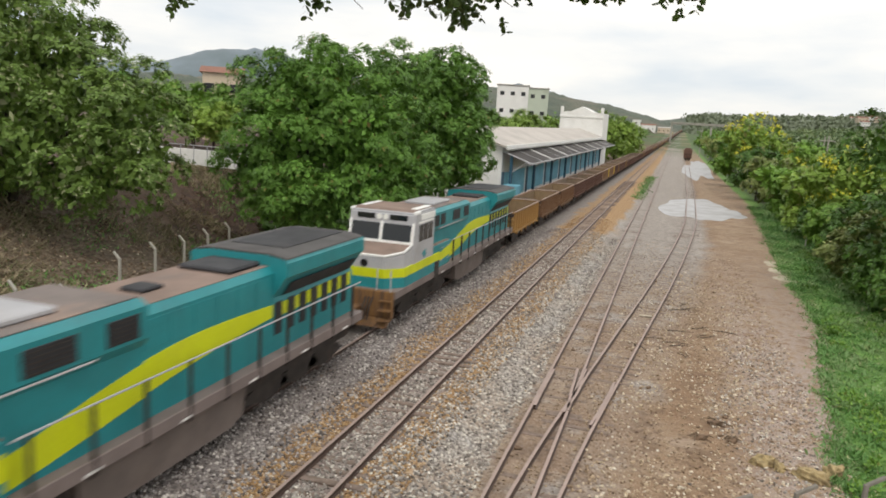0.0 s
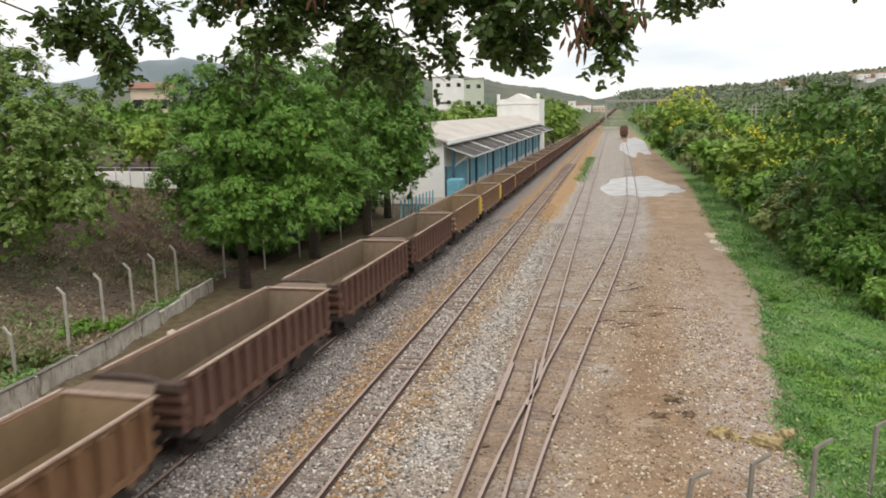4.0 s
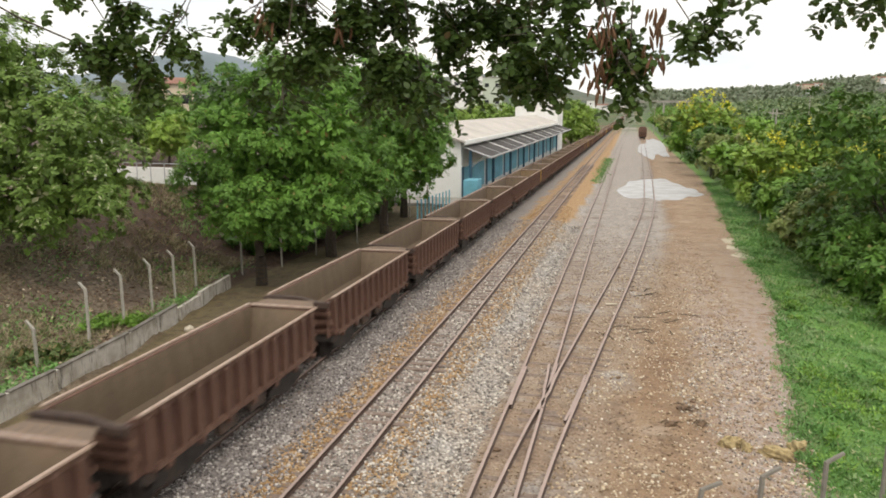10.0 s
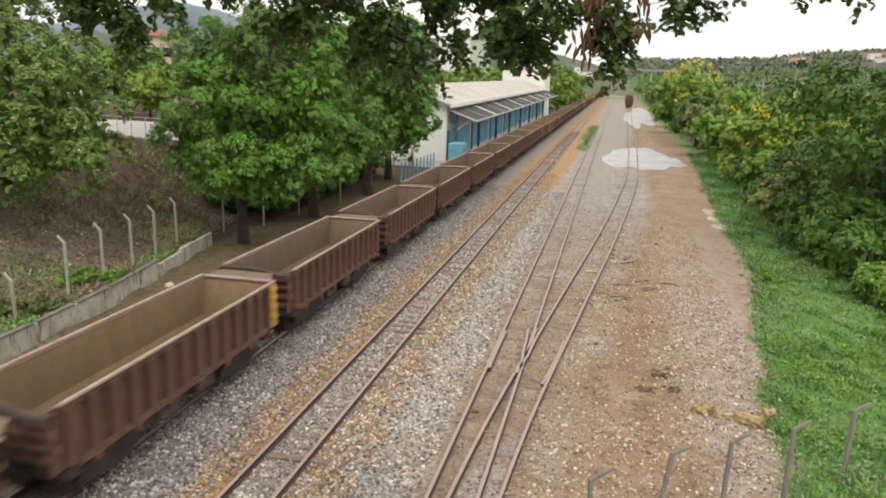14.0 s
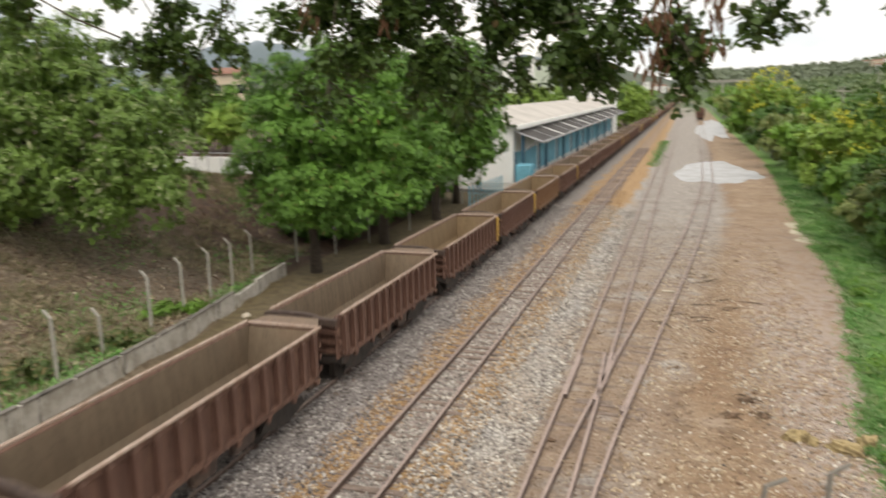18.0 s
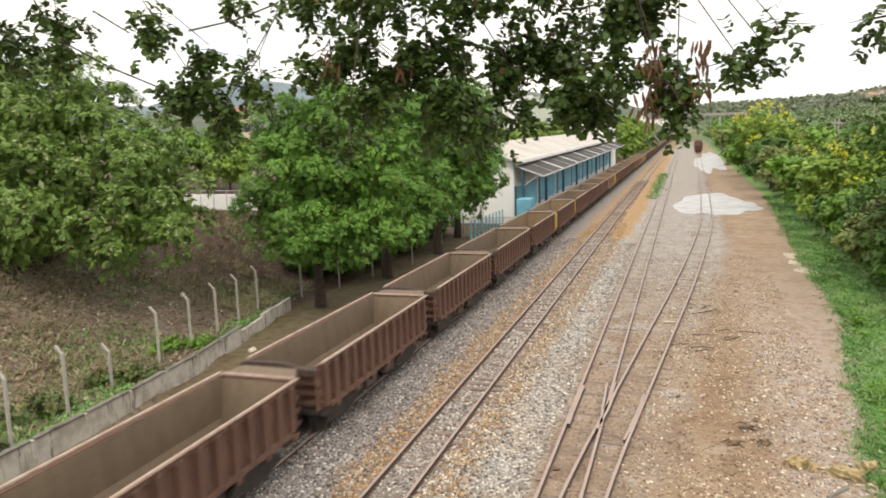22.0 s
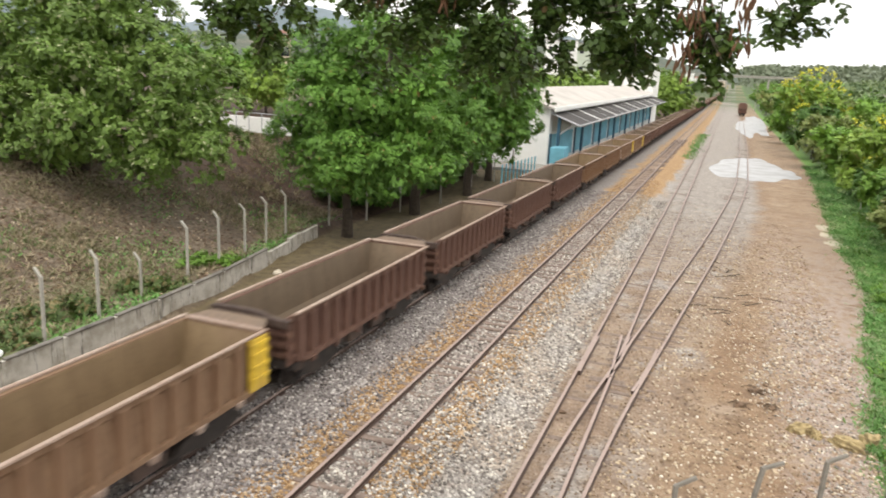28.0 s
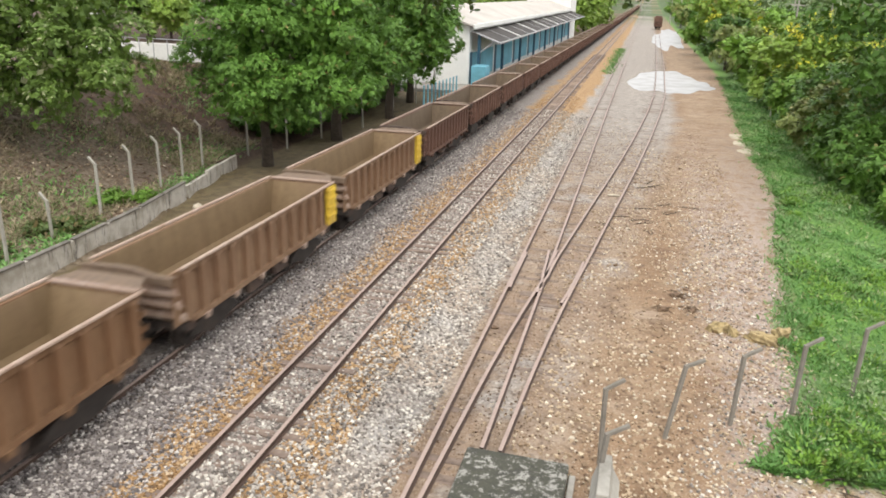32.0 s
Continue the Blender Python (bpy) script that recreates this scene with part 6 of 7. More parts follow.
for k, mat in enumerate((DARKLEAF, BUSHM, OLIVE)):
    w = close & (kind.astype(int) == k)
    woods("hillside_woods", ("dark", "bright green", "olive")[k] + " trees in woods beyond the scrub", wx[w], wy[w], wz[w], 4.6, 7.4, 110, 1.0, mat, 70 + k)
# greyed and paled leaves imitate haze over the far slope
for k, mat in enumerate((HAZELEAF, HAZEBRIGHT)):
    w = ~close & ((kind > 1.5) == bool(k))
    woods("far_woods", ("haze-greyed green", "haze-paled green")[k] + " woods covering a far hillside", wx[w], wy[w], wz[w], 5.0, 8.0, 40, 2.2, mat, 74 + k)
lx = np.concatenate([rng.uniform(17, 62, 260), rng.uniform(-75, -24, 190)])
ly = np.concatenate([rng.uniform(260, 900, 260), rng.uniform(250, 840, 190)])
ok = (lx > 17) | (ly < 560) | (lx < -44)
lx, ly = lx[ok], ly[ok]
lx = lx + bend(ly)
woods("lineside_woods", "woods along the far line", lx, ly, ground_z(lx, ly), 4.2, 7.0, 60, 1.5, BUSHM, 73)
an, rr = np.radians(rng.uniform(1, 40, 3000)), 1000 + 260 * rng.rand(3000)
clear = np.zeros(3000, bool)
for b0, b1 in ((11.0, 13.3), (15.6, 18.8)):
    clear |= (np.degrees(an) > b0) & (np.degrees(an) < b1) & (rr < 1190)
an, rr = an[~clear], rr[~clear]
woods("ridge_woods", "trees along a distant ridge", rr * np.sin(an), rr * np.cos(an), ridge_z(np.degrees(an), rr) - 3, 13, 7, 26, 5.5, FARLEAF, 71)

# ---- grass and undergrowth ----
rng = np.random.RandomState(9)
n = 190000
yy = 13.6 + 88 * rng.rand(n) ** 1.8
edge = grass_edge(yy)
xx = edge + 0.35 * rng.randn(n) * rng.rand(n) + 10.0 * rng.rand(n) ** 1.3
lush = np.sin(xx * 1.3 + 0.7 * np.sin(yy)) * np.sin(yy * 0.9 + 1.0) + 0.6 * np.sin(xx * 3.1 + yy * 2.3)
keep = rng.rand(n) < 0.55 + 0.45 * (lush > 0)
xx, yy, lush = xx[keep], yy[keep], lush[keep]
n = len(xx)
cc = np.stack([xx, yy, ground_z(xx, yy) - 0.01], -1)
dd = np.stack([rng.randn(n) * 0.8, rng.randn(n) * 0.8, 0.25 + 0.6 * rng.rand(n)], -1)
tall = (0.09 + 0.09 * rng.rand(n) + 0.09 * (lush > 0.35) * rng.rand(n)) * (1 + 0.006 * yy)
vs, fs = leaf_quads(cc, dd, 1.0, rng, 0.26, np.array([0, 0, 1.0]) + 0.4 * rng.randn(n, 3))
base = np.repeat(cc, 4, 0)
vs = base + (vs - base) * np.repeat(tall, 4)[:, None] * 0.95
tagged(raw("grass", vs, fs, GRASSM), "lush green grass along the yard's edge", "grass", kind="stuff")
n = 26000
yy = 8 + 40 * rng.rand(n)
xx = wall_x(yy) - 0.3 - 9.0 * rng.rand(n) ** 1.6
keep = (np.sin(xx * 0.9 + 1.5) * np.sin(yy * 0.6 + 0.4) + 0.9 * rng.rand(n) - 0.020 * yy - 0.035 * (wall_x(yy) - xx)) > 0.05
xx, yy = xx[keep], yy[keep]
cc = np.stack([xx, yy, ground_z(xx, yy) - 0.02], -1)
dd = np.stack([rng.randn(len(xx)) * 0.8, rng.randn(len(xx)) * 0.8, 0.3 + 0.6 * rng.rand(len(xx))], -1)
vs, fs = leaf_quads(cc, dd, 0.20, rng, 0.35, np.array([0, 0, 1.0]) + 0.5 * rng.randn(len(xx), 3))
tagged(raw("bank_weeds", vs, fs, GRASSM), "weeds on the lower bank behind the wall", "weeds", kind="stuff")
n = 34000
yy = 8 + 45 * rng.rand(n)
xx = wall_x(yy) - 0.8 - 16 * rng.rand(n)
cc = np.stack([xx, yy, ground_z(xx, yy) + 0.01], -1)
vs, fs = leaf_quads(cc, np.stack([rng.randn(n), rng.randn(n), 0.2 * rng.randn(n)], -1), 0.17, rng, 0.4, np.array([0, 0, 1.0]) + 0.6 * rng.randn(n, 3))
LITTER = leafy("dry_litter", (0.05, 0.024, 0.014), (0.20, 0.118, 0.074), (0.09, 0.11, 0.035), 0.15)
tagged(raw("leaf_litter", vs, fs, LITTER), "dry leaves and twigs on the bank", "leaf litter", kind="stuff")

# straw-coloured tufts on the bank
STRAW = leafy("dry_straw", (0.12, 0.09, 0.055), (0.46, 0.39, 0.26), (0.13, 0.16, 0.06), 0.18)
rs = np.random.RandomState(88)
n = 1700
ty = 9 + 34 * rs.rand(n)
tx = wall_x(ty) - 0.9 - 12.5 * rs.rand(n)
ok = np.sin(tx * 0.55 + 0.8) * np.sin(ty * 0.42) + 0.6 * rs.rand(n) > 0.12 + 0.02 * np.maximum(ty - 24, 0)
tx, ty = tx[ok], ty[ok]
k = np.repeat(np.arange(len(tx)), 26)
bx, by = tx[k] + 0.22 * rs.randn(len(k)), ty[k] + 0.22 * rs.randn(len(k))
vs, fs = leaf_quads(np.stack([bx, by, ground_z(bx, by) - 0.01], 1), np.stack([rs.randn(len(k)), rs.randn(len(k)), 0.45 + 0.5 * rs.rand(len(k))], 1), 0.34, rs, 0.14, np.array([0, 0, 1.0]) + 0.6 * rs.randn(len(k), 3))
tagged(raw("dry_grass", vs, fs, STRAW), "dry straw-coloured grass tufts on the bank", "dry grass", kind="stuff")

# taller weeds standing in the grass
def tall_weeds(label, n, reach, leaf, mat, seed):
    rng = np.random.RandomState(seed)
    cy = 13.8 + 50 * rng.rand(n) ** 1.5
    cx = grass_edge(cy) + 0.5 + reach * rng.rand(n) ** 0.8
    ok = np.sin(cx * 0.9 + seed) + np.sin(cy * 0.55) > -0.3
    cx, cy = cx[ok], cy[ok]
    k = np.repeat(np.arange(len(cx)), 85)
    wr, wh = (0.22 + 0.5 * rng.rand(len(cx)))[k], (0.16 + 0.5 * rng.rand(len(cx)) ** 1.6)[k]
    v = rng.randn(len(k), 3)
    v /= np.linalg.norm(v, axis=1, keepdims=True)
    v[:, 2] = np.abs(v[:, 2])
    q = 0.6 + 0.45 * rng.rand(len(k))
    px, py = cx[k] + v[:, 0] * wr * q, cy[k] + v[:, 1] * wr * q
    at = np.stack([px, py, ground_z(px, py) + v[:, 2] * wh * q], 1)
    vs, fs = leaf_quads(at, v + rng.randn(len(k), 3) * 0.4, leaf, rng, 0.5, v * 0.5 + np.array([0, 0, 0.9]) + rng.randn(len(k), 3) * 0.35)
    tagged(raw("tall_weeds", vs, fs, mat), label, "weeds", kind="stuff")


PALEWEED = leafy("pale_weed_leaves", (0.10, 0.17, 0.065), (0.27, 0.40, 0.16), (0.40, 0.42, 0.26), 0.10)
tall_weeds("clumps of taller leafy weeds in the grass", 260, 7.5, 0.13, BUSHM, 611)
tall_weeds("pale feathery weeds standing in the grass", 230, 8.0, 0.11, PALEWEED, 612)
tall_weeds("dark broad-leaved weeds in the grass", 150, 8.5, 0.16, DARKLEAF, 613)
# dark undergrowth below the mango trees, added to deepen their shade
for i, (x, y, h) in enumerate([(-20.6, 41, 1.6), (-20.2, 45.5, 1.8), (-20.2, 51, 2.4), (-20.0, 56.5, 2.8), (-22.6, 45, 1.8), (-22.4, 54, 2.6)]):
    tree("understorey_bush", "dark bush below the mango trees", (x, y, gz(x, y)), [(0, 0, h * 0.5, 2.4, 2.8, h * 0.5), (1.0, 1.2, h * 0.35, 1.8, 2.0, h * 0.36)], 60, 110, 0.28, DARKLEAF, 340 + i, 0.08, 0.3, 0.6, 0.5, group="undergrowth")
# low bushes at the foot of the bank
for i, (x, y, r, h) in enumerate([(-18.2, 10.6, 0.9, 0.8), (-19.6, 11.8, 1.1, 1.0), (-18.0, 13.8, 0.7, 0.6), (-21.0, 13.2, 1.2, 0.9), (-18.6, 16.6, 0.7, 0.5), (-22.4, 10.8, 1.3, 1.1), (-17.9, 20.4, 0.6, 0.45), (-18.6, 24.2, 0.6, 0.45)]):
    t = thing("bush", "low green bush on the bank behind the wall", "bush", pose(x, y, gz(x, y)), "bushes on the bank")
    crown_mesh("leaves", [(0, 0, h * 0.2, r * 1.2, r * 1.4, h * 0.4), (r * 0.9, 0.5, h * 0.1, r * 0.8, r * 0.9, h * 0.3), (-r * 0.8, -0.6, h * 0.15, r * 0.7, r, h * 0.4)], 22, 60, 0.19, (WEEDM, BUSHM)[i % 2], 300 + i, t, 0.05, 0.4, 0.4)
    b = bmesh.new()
    for k in range(4):
        tube(b, (0, 0, -0.1), (r * 0.4 * math.cos(k * 1.6), r * 0.4 * math.sin(k * 1.6), h * 0.6), 0.02, 0.008, 5)
    part("stem", b, BARK, t)
# tuft of grass growing between the far tracks
n = 800
yy = 98 + 56 * rng.rand(n)
xx = -2.75 + 0.4 * rng.randn(n)
cc = np.stack([xx, yy, ground_z(xx, yy)], -1)
vs, fs = leaf_quads(cc, np.stack([rng.randn(n) * 0.6, rng.randn(n) * 0.6, 0.5 + 0.5 * rng.rand(n)], -1), 0.42, rng, 0.3, np.array([0, 0, 1.0]) + 0.5 * rng.randn(n, 3))
tagged(raw("track_weeds", vs, fs, GRASSM), "weeds growing between far tracks", "weeds", kind="stuff")
# dry sticks lying in the yard
sk = random.Random(77)
for i in range(26):
    cx, cy = [(2.6, 38.5), (1.2, 29.5), (3.2, 33.0), (5.9, 13.6)][i % 4]
    x, y = cx + sk.gauss(0, 0.5), cy + sk.gauss(0, 0.5 if i % 4 == 3 else 0.9)
    t = thing("stick", "dry brown stick lying on bare soil", "stick", pose(x, y, gz(x, y) + 0.03, 0, 0, sk.uniform(0, 180)), "dry sticks")
    b = bmesh.new()
    L = sk.uniform(0.25, 0.6)
    k = sk.uniform(-0.08, 0.08)
    tube(b, (-L, 0, 0), (0, k, 0.03), 0.018, 0.016, 5)
    tube(b, (0, k, 0.03), (L, -k, 0.01), 0.016, 0.008, 5)
    tube(b, (0, k, 0.03), (L * 0.4, k + 0.12, 0.06), 0.010, 0.005, 5)
    part("wood", b, BARK, t)

# ---- loose stones ----
TANSTONE = Mat("tan_stone", 0.9)
TANSTONE.color(TANSTONE.ramp(TANSTONE.island, (0.0, (0.22, 0.15, 0.095)), (0.5, (0.36, 0.27, 0.18)), (0.85, (0.50, 0.40, 0.28)), (1.0, (0.66, 0.58, 0.46))))
TANSTONE = TANSTONE.m


def stones(name, label, x0, x1, ys, n, size, mat, seed, power=1.0, gap=None):
    rng = np.random.RandomState(seed)
    xx = x0 + (x1 - x0) * rng.rand(n)
    yy = ys[0] + (ys[1] - ys[0]) * rng.rand(n) ** power
    if gap is not None:
        k = gap(xx, yy, rng)
        xx, yy = xx[k], yy[k]
    n = len(xx)
    o = np.array([(1, 0, 0), (-1, 0, 0), (0, 1, 0), (0, -1, 0), (0, 0, 1), (0, 0, -1)], float)
    f = np.array([(0, 2, 4), (2, 1, 4), (1, 3, 4), (3, 0, 4), (2, 0, 5), (1, 2, 5), (3, 1, 5), (0, 3, 5)])
    s = size * (0.5 + 0.9 * rng.rand(n) ** 1.5)
    q = rng.randn(n, 3, 3)
    q, _ = np.linalg.qr(q)
    v = np.einsum("nij,kj->nki", q, o) * s[:, None, None] * (0.7 + 0.6 * rng.rand(n, 6, 1))
    v[:, :, 2] *= 0.75
    v += np.stack([xx, yy, ground_z(xx, yy) + s * 0.25], -1)[:, None]
    fs = (f[None] + 6 * np.arange(n)[:, None, None]).reshape(-1, 3)
    return tagged(raw(name, v.reshape(-1, 3), fs, mat), label, "stones", kind="stuff")


stones("ballast_left", "grey crushed-stone ballast beside the ore track", -9.3, -6.4, (8, 60), 23000, 0.047, DARKSTONE, 1, 1.7)
stones("ballast_between", "pale crushed-stone ballast between tracks", -6.0, -2.4, (7, 60), 28000, 0.047, STONEM, 2, 1.7)
stones("rusty_ballast", "rust-stained ballast along the track", -7.0, -6.2, (8, 70), 7000, 0.045, RUSTSTONE, 3, 1.7)
stones("rusty_ballast_right", "rust-stained ballast along the track", -4.9, -3.7, (8, 70), 5000, 0.045, RUSTSTONE, 4, 1.7)
stones("yard_gravel", "pale gravel scattered over bare soil", -2.6, 6.0, (8, 60), 11000, 0.034, TANSTONE, 5, 1.8, lambda x, y, r: np.sin(x * 1.9 + np.sin(y * 0.7) * 2) * np.sin(y * 0.8 + x) > 0.35 - 0.9 * r.rand(len(x)))
stones("yard_pebbles", "tan pebbles scattered over bare soil", -0.5, 6.4, (8, 48), 6000, 0.055, TANSTONE, 6, 1.6, lambda x, y, r: np.sin(x * 1.1 + 2 * np.sin(y * 0.45)) * np.sin(y * 0.5 + 0.7 * x) > 0.3 - 1.0 * r.rand(len(x)))

stones("bank_stones", "pale rubble scattered over the bank", -27, -17.2, (9, 32), 1700, 0.07, TANSTONE, 8, 1.0, lambda x, y, r: (np.sin(x * 0.8 + np.sin(y * 0.5)) * np.sin(y * 0.45 + 1) > 0.3 - 0.7 * r.rand(len(x))) & (x < wall_x(y) - 0.6))
CRUMB = Mat("soil_crumb", 0.95)
CRUMB.color(CRUMB.ramp(CRUMB.island, (0.0, (0.08, 0.048, 0.03)), (0.6, (0.15, 0.095, 0.06)), (1.0, (0.25, 0.175, 0.12))))
stones("soil_crumbs", "dark crumbs of soil strewn over the yard", -2.4, 6.3, (8, 55), 15000, 0.027, CRUMB.m, 9, 1.6, lambda x, y, r: np.sin(x * 1.3 - 1.2 * np.sin(y * 0.5)) * np.sin(y * 0.7 - 0.5 * x) > 0.2 - 1.0 * r.rand(len(x)))
stones("pale_pebbles", "pale pinkish pebbles strewn near the grass", 2.4, 6.4, (8.5, 32), 5200, 0.04, STONEM, 7, 1.3, lambda x, y, r: np.sin(x * 1.7 + 1.4 * np.sin(y * 0.6)) + 0.5 * (x - 4.2) > 0.4 - 1.4 * r.rand(len(x)))

CHIP = Mat("pale_chip", 0.9)
CHIP.color(CHIP.ramp(CHIP.island, (0.0, (0.36, 0.29, 0.20)), (0.6, (0.52, 0.45, 0.35)), (1.0, (0.72, 0.67, 0.58))))
stones("pale_chips", "pale chips of stone and wood strewn over the soil", 0.2, 6.0, (9, 40), 2600, 0.042, CHIP.m, 10, 1.4, lambda x, y, r: np.sin(x * 0.9 + 1.1 * np.sin(y * 0.4 + 1)) * np.sin(y * 0.35 + 0.6 * x + 2) > 0.15 - 0.8 * r.rand(len(x)))

# ---- branches over the camera ----
LEAF_HEX = [(0.0, 0.0), (0.22, 0.30), (0.68, 0.34), (1.0, 0.0), (0.68, -0.34), (0.22, -0.30)]


def pinnate(starts, ways, length, leaflet, rng, pairs=6):
    """Feather leaves: pairs of rounded leaflets along drooping stalks."""
    n = len(starts)
    w = ways / np.linalg.norm(ways, axis=1, keepdims=True)
    side = np.cross(w, np.array([0, 0, 1.0]) + 0.4 * rng.randn(n, 3))
    side /= np.linalg.norm(side, axis=1, keepdims=True)
    allv = []
    for i in range(pairs):
        u = (i + 0.6) / pairs
        at = starts + w * length * u + np.array([0, 0, -0.10]) * length * u * u
        for s in (-1, 1):
            d = s * side * 0.85 + w * 0.45 + rng.randn(n, 3) * 0.22
            d[:, 2] -= 0.25
            d /= np.linalg.norm(d, axis=1, keepdims=True)
            c = np.cross(d, np.cross(d, np.array([0, 0, 1.0]) + 0.5 * rng.randn(n, 3)))
            c = np.cross(d, c)
            c /= np.linalg.norm(c, axis=1, keepdims=True)
            size = leaflet * (0.75 + 0.5 * rng.rand(n))[:, None]
            allv.append(np.stack([at + d * size * p + c * size * q for p, q in LEAF_HEX], 1))
    v = np.concatenate(allv).reshape(-1, 3)
    return v, np.arange(len(v)).reshape(-1, 6)


over = thing("overhanging_tree", "tree whose leafy branches hang into the view from above", "tree", pose(-2.6, -3.4, -0.6))
OFF = Vector((-2.6, -3.4, -0.6))
b = bmesh.new()
for p, q, r0, r1 in (((0, 0, -0.5), (0.1, 0, 4), 0.32, 0.27), ((0.1, 0, 4), (-0.1, 0.3, 8), 0.27, 0.23), ((-0.1, 0.3, 8), (0.2, 0.8, 12.4), 0.23, 0.18)):
    tube(b, p, q, r0, r1, 10)
part("trunk", b, BARK, over)
# masses of leaves: place, half width, half height, density
MIDDLE_MASS = [
    (-3.54, 7.59, 9.47, 0.24, 0.28, 1.0), (-4.00, 7.39, 9.65, 0.21, 0.19, 1.0), (-4.23, 7.29, 9.17, 0.52, 0.30, 1.0), (-3.75, 7.19, 8.84, 0.16, 0.22, 1.0),
    (-2.48, 7.39, 9.60, 0.40, 0.25, 1.0), (-1.77, 7.19, 9.50, 0.55, 0.26, 1.2), (-1.85, 7.19, 9.10, 0.44, 0.27, 1.0), (-1.96, 6.79, 8.68, 0.36, 0.25, 0.3),
    (-1.19, 7.29, 9.04, 0.47, 0.50, 0.7), (-0.79, 7.29, 8.74, 0.50, 0.29, 0.55), (-1.23, 7.49, 9.56, 0.45, 0.22, 1.2), (-0.51, 7.39, 9.33, 0.21, 0.43, 1.0)]
SIDE_MASS = [
    (-0.04, 7.59, 9.50, 0.66, 0.29, 1.1), (0.21, 7.39, 9.02, 0.36, 0.25, 0.9), (-0.31, 7.29, 8.99, 0.13, 0.27, 1.0), (0.41, 7.01, 9.00, 0.38, 0.25, 1.0),
    (1.03, 6.91, 9.13, 0.17, 0.20, 0.8), (1.16, 6.81, 8.98, 0.21, 0.21, 1.0), (0.67, 7.11, 9.27, 0.63, 0.15, 1.0), (1.60, 6.81, 9.22, 0.20, 0.07, 0.6), (1.78, 6.95, 9.28, 0.20, 0.13, 0.9), (1.98, 7.0, 9.47, 0.26, 0.11, 0.9), (2.78, 7.0, 9.50, 0.24, 0.08, 0.8), (3.1, 7.0, 9.45, 0.24, 0.10, 0.9), (1.14, 6.9, 8.88, 0.17, 0.16, 0.9)]
LEFT_MASS = [
    (-7.90, 6.91, 10.22, 0.40, 0.30, 0.8), (-6.67, 7.11, 10.02, 0.47, 0.36, 0.8), (-5.70, 7.01, 9.76, 0.24, 0.26, 0.8), (-5.99, 7.31, 10.25, 0.40, 0.28, 0.8),
    (-8.46, 6.71, 9.82, 0.23, 0.26, 0.8), (-4.55, 7.21, 10.04, 0.32, 0.28, 0.9), (-3.53, 7.31, 10.26, 0.30, 0.15, 1.0), (-8.58, 6.91, 9.22, 0.37, 0.28, 0.5)]
UPPER_MASS = [(-2.75, 7.4, 10.15, 0.5, 0.3, 0.9), (-1.85, 7.3, 10.1, 0.6, 0.36, 1.0), (-0.9, 7.3, 10.1, 0.6, 0.36, 1.0), (0.05, 7.4, 10.05, 0.6, 0.34, 1.0), (0.85, 7.2, 9.75, 0.5, 0.34, 1.0)]
TWIGS = [[(-6.29, 7.16, 10.57), (-5.97, 7.16, 10.0), (-5.18, 7.16, 9.6), (-4.55, 7.16, 9.35)], [(-5.36, 7.16, 10.26), (-4.88, 7.16, 9.98)],
         [(-4.06, 7.16, 9.94), (-3.43, 7.16, 10.01), (-2.9, 7.16, 10.14)], [(-9.14, 7.16, 10.73), (-8.06, 7.16, 10.56), (-6.97, 7.16, 10.34)],
         [(-5.97, 7.16, 10.0), (-5.87, 7.16, 9.76)], [(-7.96, 7.16, 10.41), (-7.2, 7.16, 10.17)]]
fork = Vector((-2.4, -2.6, 11.8)) - OFF
masses = MIDDLE_MASS + SIDE_MASS + UPPER_MASS + LEFT_MASS
bb = bmesh.new()
# three boughs leave the trunk and fan out high over the leaves
for end in ((-6.2, 7.2, 11.6), (-1.6, 7.4, 11.2), (0.8, 7.3, 10.9)):
    mid = fork.lerp(Vector(end) - OFF, 0.5) + Vector((0, 0, 1.0))
    tube(bb, fork, mid, 0.075, 0.05, 8)
    tube(bb, mid, Vector(end) - OFF, 0.05, 0.02, 7)
bough = part("bough", bb, BARK, over, "thin swaying boughs")
bb = bmesh.new()
for i, (x, y, z, rx, rz, d) in enumerate(masses):
    rng = random.Random(880 + i)
    tip = Vector((x, y, z)) - OFF
    end = Vector((-6.2, 7.2, 11.6) if x < -3.9 else (-1.6, 7.4, 11.2) if x < -0.2 else (0.8, 7.3, 10.9)) - OFF
    top = tip + Vector((rng.uniform(-0.1, 0.1), 0, rz * 0.8))
    mid = end.lerp(top, 0.6) + Vector((rng.uniform(-0.2, 0.2), rng.uniform(-0.2, 0.2), 0.15))
    if -4.3 < x and z < 10.2:
        tube(bb, end, mid, 0.009, 0.007, 5)
        tube(bb, mid, top, 0.007, 0.005, 5)
    for _ in range(6):
        a = Vector((rng.uniform(-rx, rx), rng.uniform(-0.3, 0.3), rng.uniform(-rz, rz) * 0.8))
        tube(bb, top.lerp(tip, rng.uniform(0.0, 0.8)), tip + a, 0.006, 0.003, 4)
for line in TWIGS:
    for p, q in zip(line, line[1:]):
        tube(bb, Vector(p) - OFF, Vector(q) - OFF, 0.012, 0.009, 5)
tagged(part("twig_tangle", bb, BARK, bough), kind="stuff")
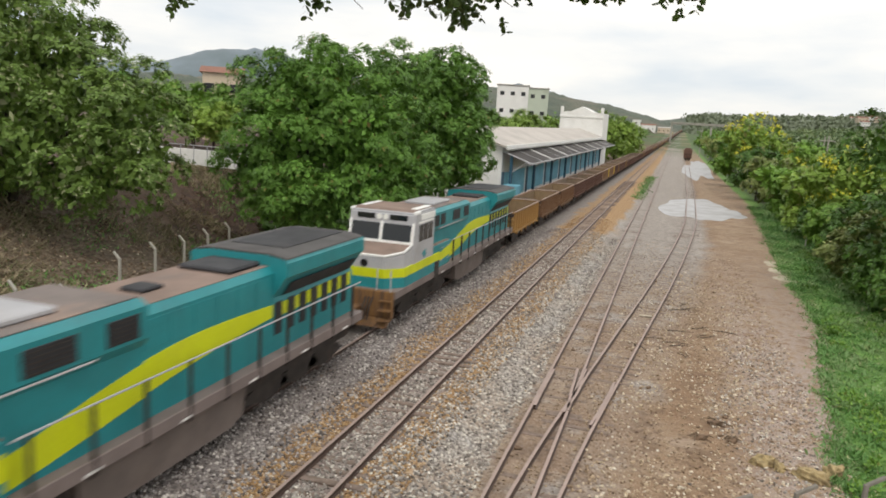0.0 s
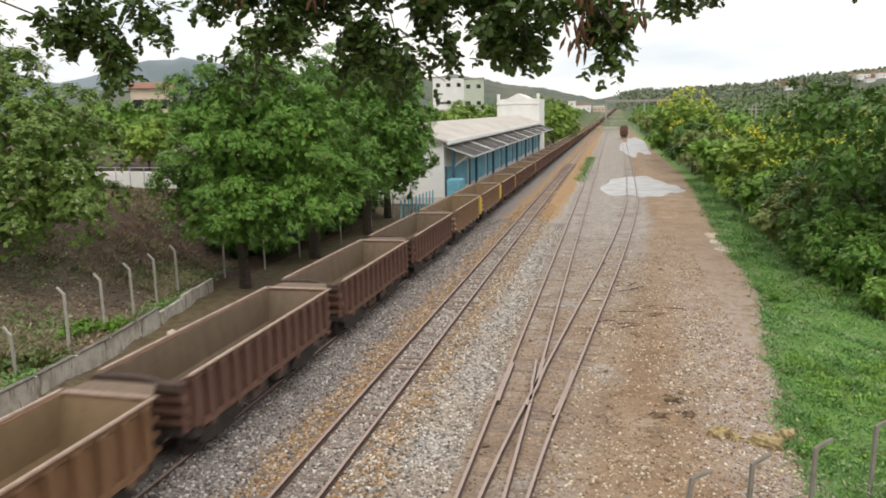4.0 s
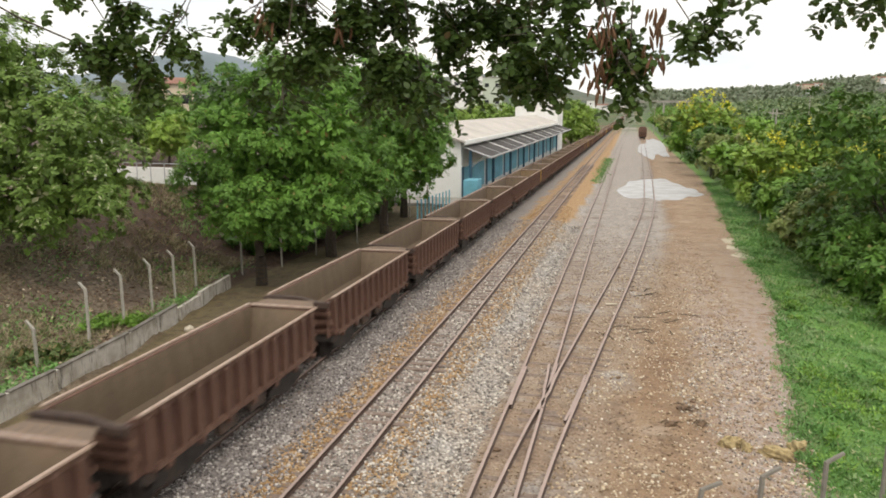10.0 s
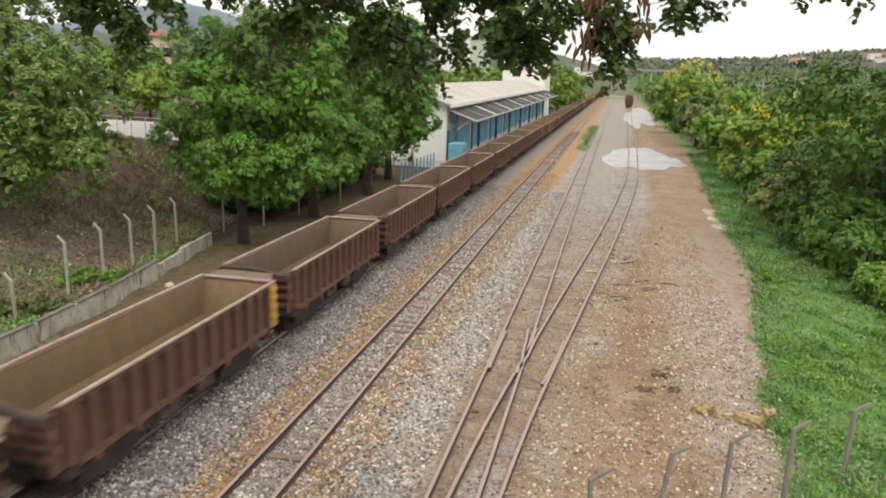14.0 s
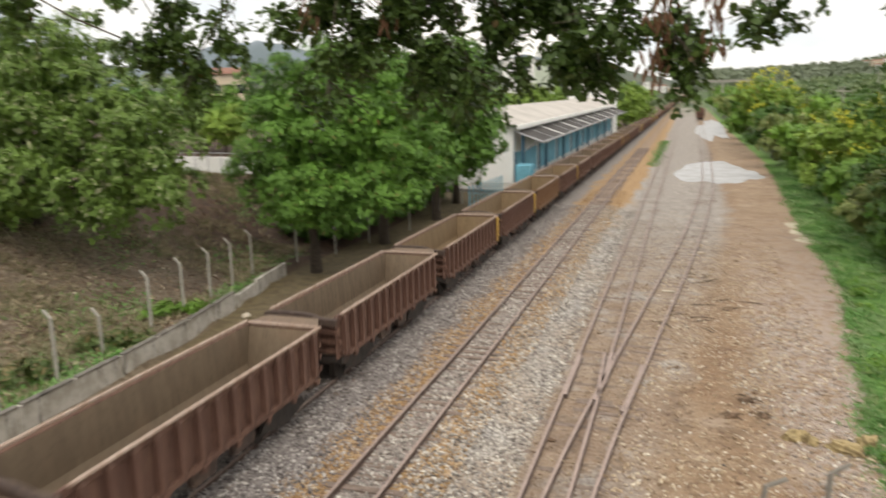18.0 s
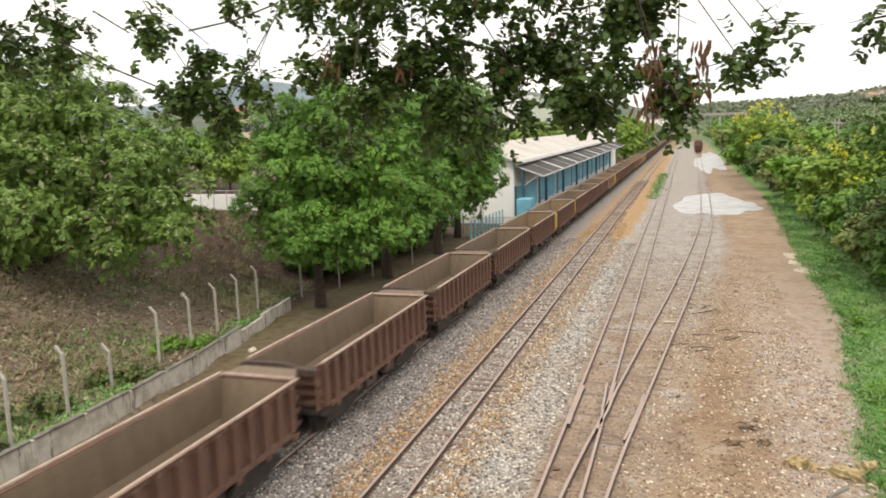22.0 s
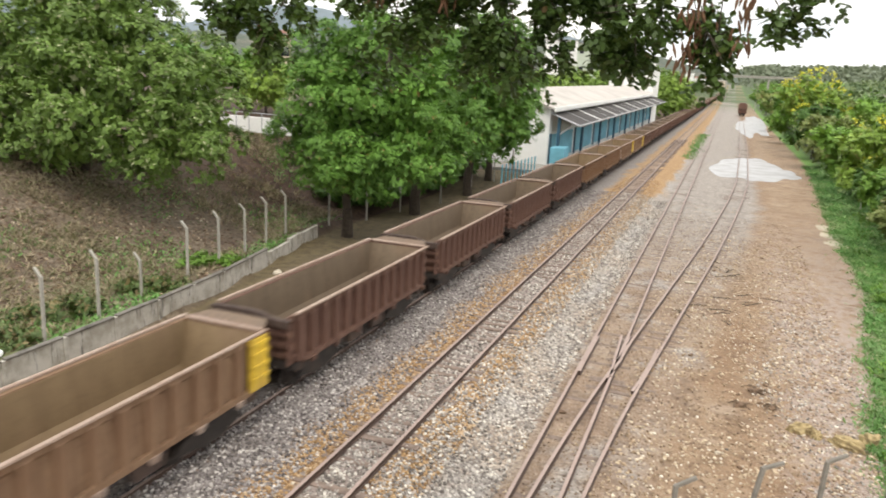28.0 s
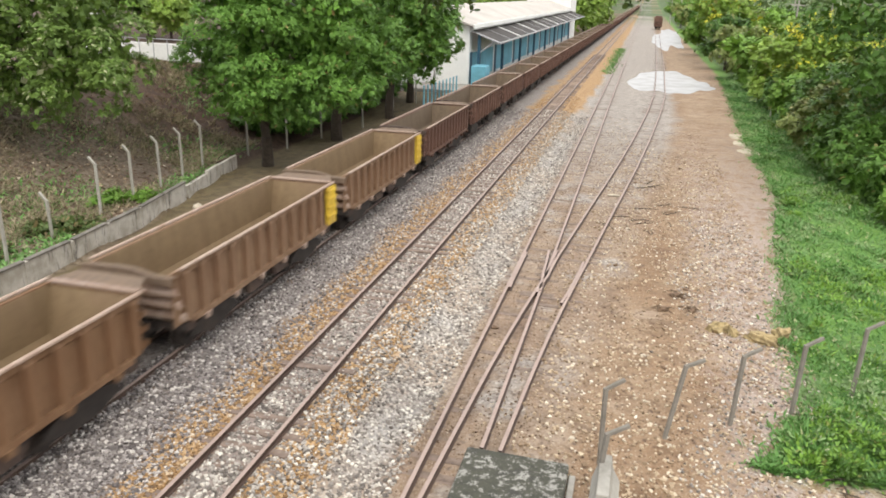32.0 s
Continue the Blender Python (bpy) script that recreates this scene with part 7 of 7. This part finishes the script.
for i, (x, y, z, rx, rz, d) in enumerate(masses):
    rng = np.random.RandomState(900 + i)
    side = x < -3.9
    n = max(16, int((300 if z < 9.8 else 200) * rx * rz * math.pi * d))
    ry = min(0.5, 0.6 * rx + 0.08)
    # leaves gather in hanging bunches with gaps of sky between
    hubs, _ = crown_points([(x - OFF.x, y - OFF.y, z - OFF.z, rx * 0.85, ry, rz * 0.8)], max(4, int(20 * rx * rz * math.pi * (0.8 if side else 1.0)) + 2), rng, 0.95)
    pick = rng.randint(0, len(hubs), n)
    c = hubs[pick] + rng.randn(n, 3) * np.array([0.062, 0.062, 0.095])
    way = rng.randn(n, 3) * 0.7
    way[:, 2] -= 0.65
    v, f = pinnate(c, way, 0.17, 0.080 if side else 0.071, rng, 4)
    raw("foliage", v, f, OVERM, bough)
# dry pods hanging among the leaves
for i, (x, y, z, L) in enumerate([(0.93, 6.85, 9.05, 0.55), (1.38, 6.85, 9.22, 0.5), (-1.45, 7.0, 9.42, 0.22), (-2.2, 7.0, 9.5, 0.24), (1.02, 6.85, 9.25, 0.4)]):
    rng = random.Random(950 + i)
    for k in range(int(52 * L)):
        pb = bmesh.new()
        a = Vector((x + rng.gauss(0, 0.065), y + rng.gauss(0, 0.06), z + rng.uniform(-0.5, 0.5) * L)) - OFF
        d = Vector((rng.uniform(-0.05, 0.05), rng.uniform(-0.05, 0.05), -rng.uniform(0.10, 0.16)))
        tube(pb, a, a + d * 0.5, 0.006, 0.016, 5)
        tube(pb, a + d * 0.5, a + d, 0.016, 0.004, 5)
        part("pod", pb, PODM, bough)


def motions():
    for ob, y in TRAIN:
        rows = []
        for t in [0, 0.1] + list(range(1, 32)) + [31.9, 32] if y > 150 else (0, 0.1, 1, 16, 31, 31.9, 32):
            at = y - SPEED * t
            rows.append((t, pose(CA + float(bend(at)), at, float(grade(at)), math.degrees(float(grade(at + 5) - grade(at - 5)) / 10), 0, -math.degrees(float(bend(at + 5) - bend(at - 5)) / 10))))
        walk(ob, rows)
    # the boughs sway a little
    walk(bough, [(t, pose(x, y, z)) for t, x, y, z in (
        (0, 0.0, -0.05, 0.27), (2.5, 0.02, -0.04, 0.14), (4.5, 0.0, -0.04, -0.13), (5, 0.0, -0.04, -0.16), (8, 0.02, -0.05, -0.18), (11, 0.03, -0.06, -0.16), (14, 0.0, -0.04, -0.17), (17, -0.02, -0.06, -0.18),
        (19, -0.03, -0.05, -0.17), (22, 0.03, -0.04, -0.16), (25, 0.02, -0.05, -0.17), (28, 0.0, -0.05, -0.16), (32, 0.02, -0.04, -0.17))])


motions()
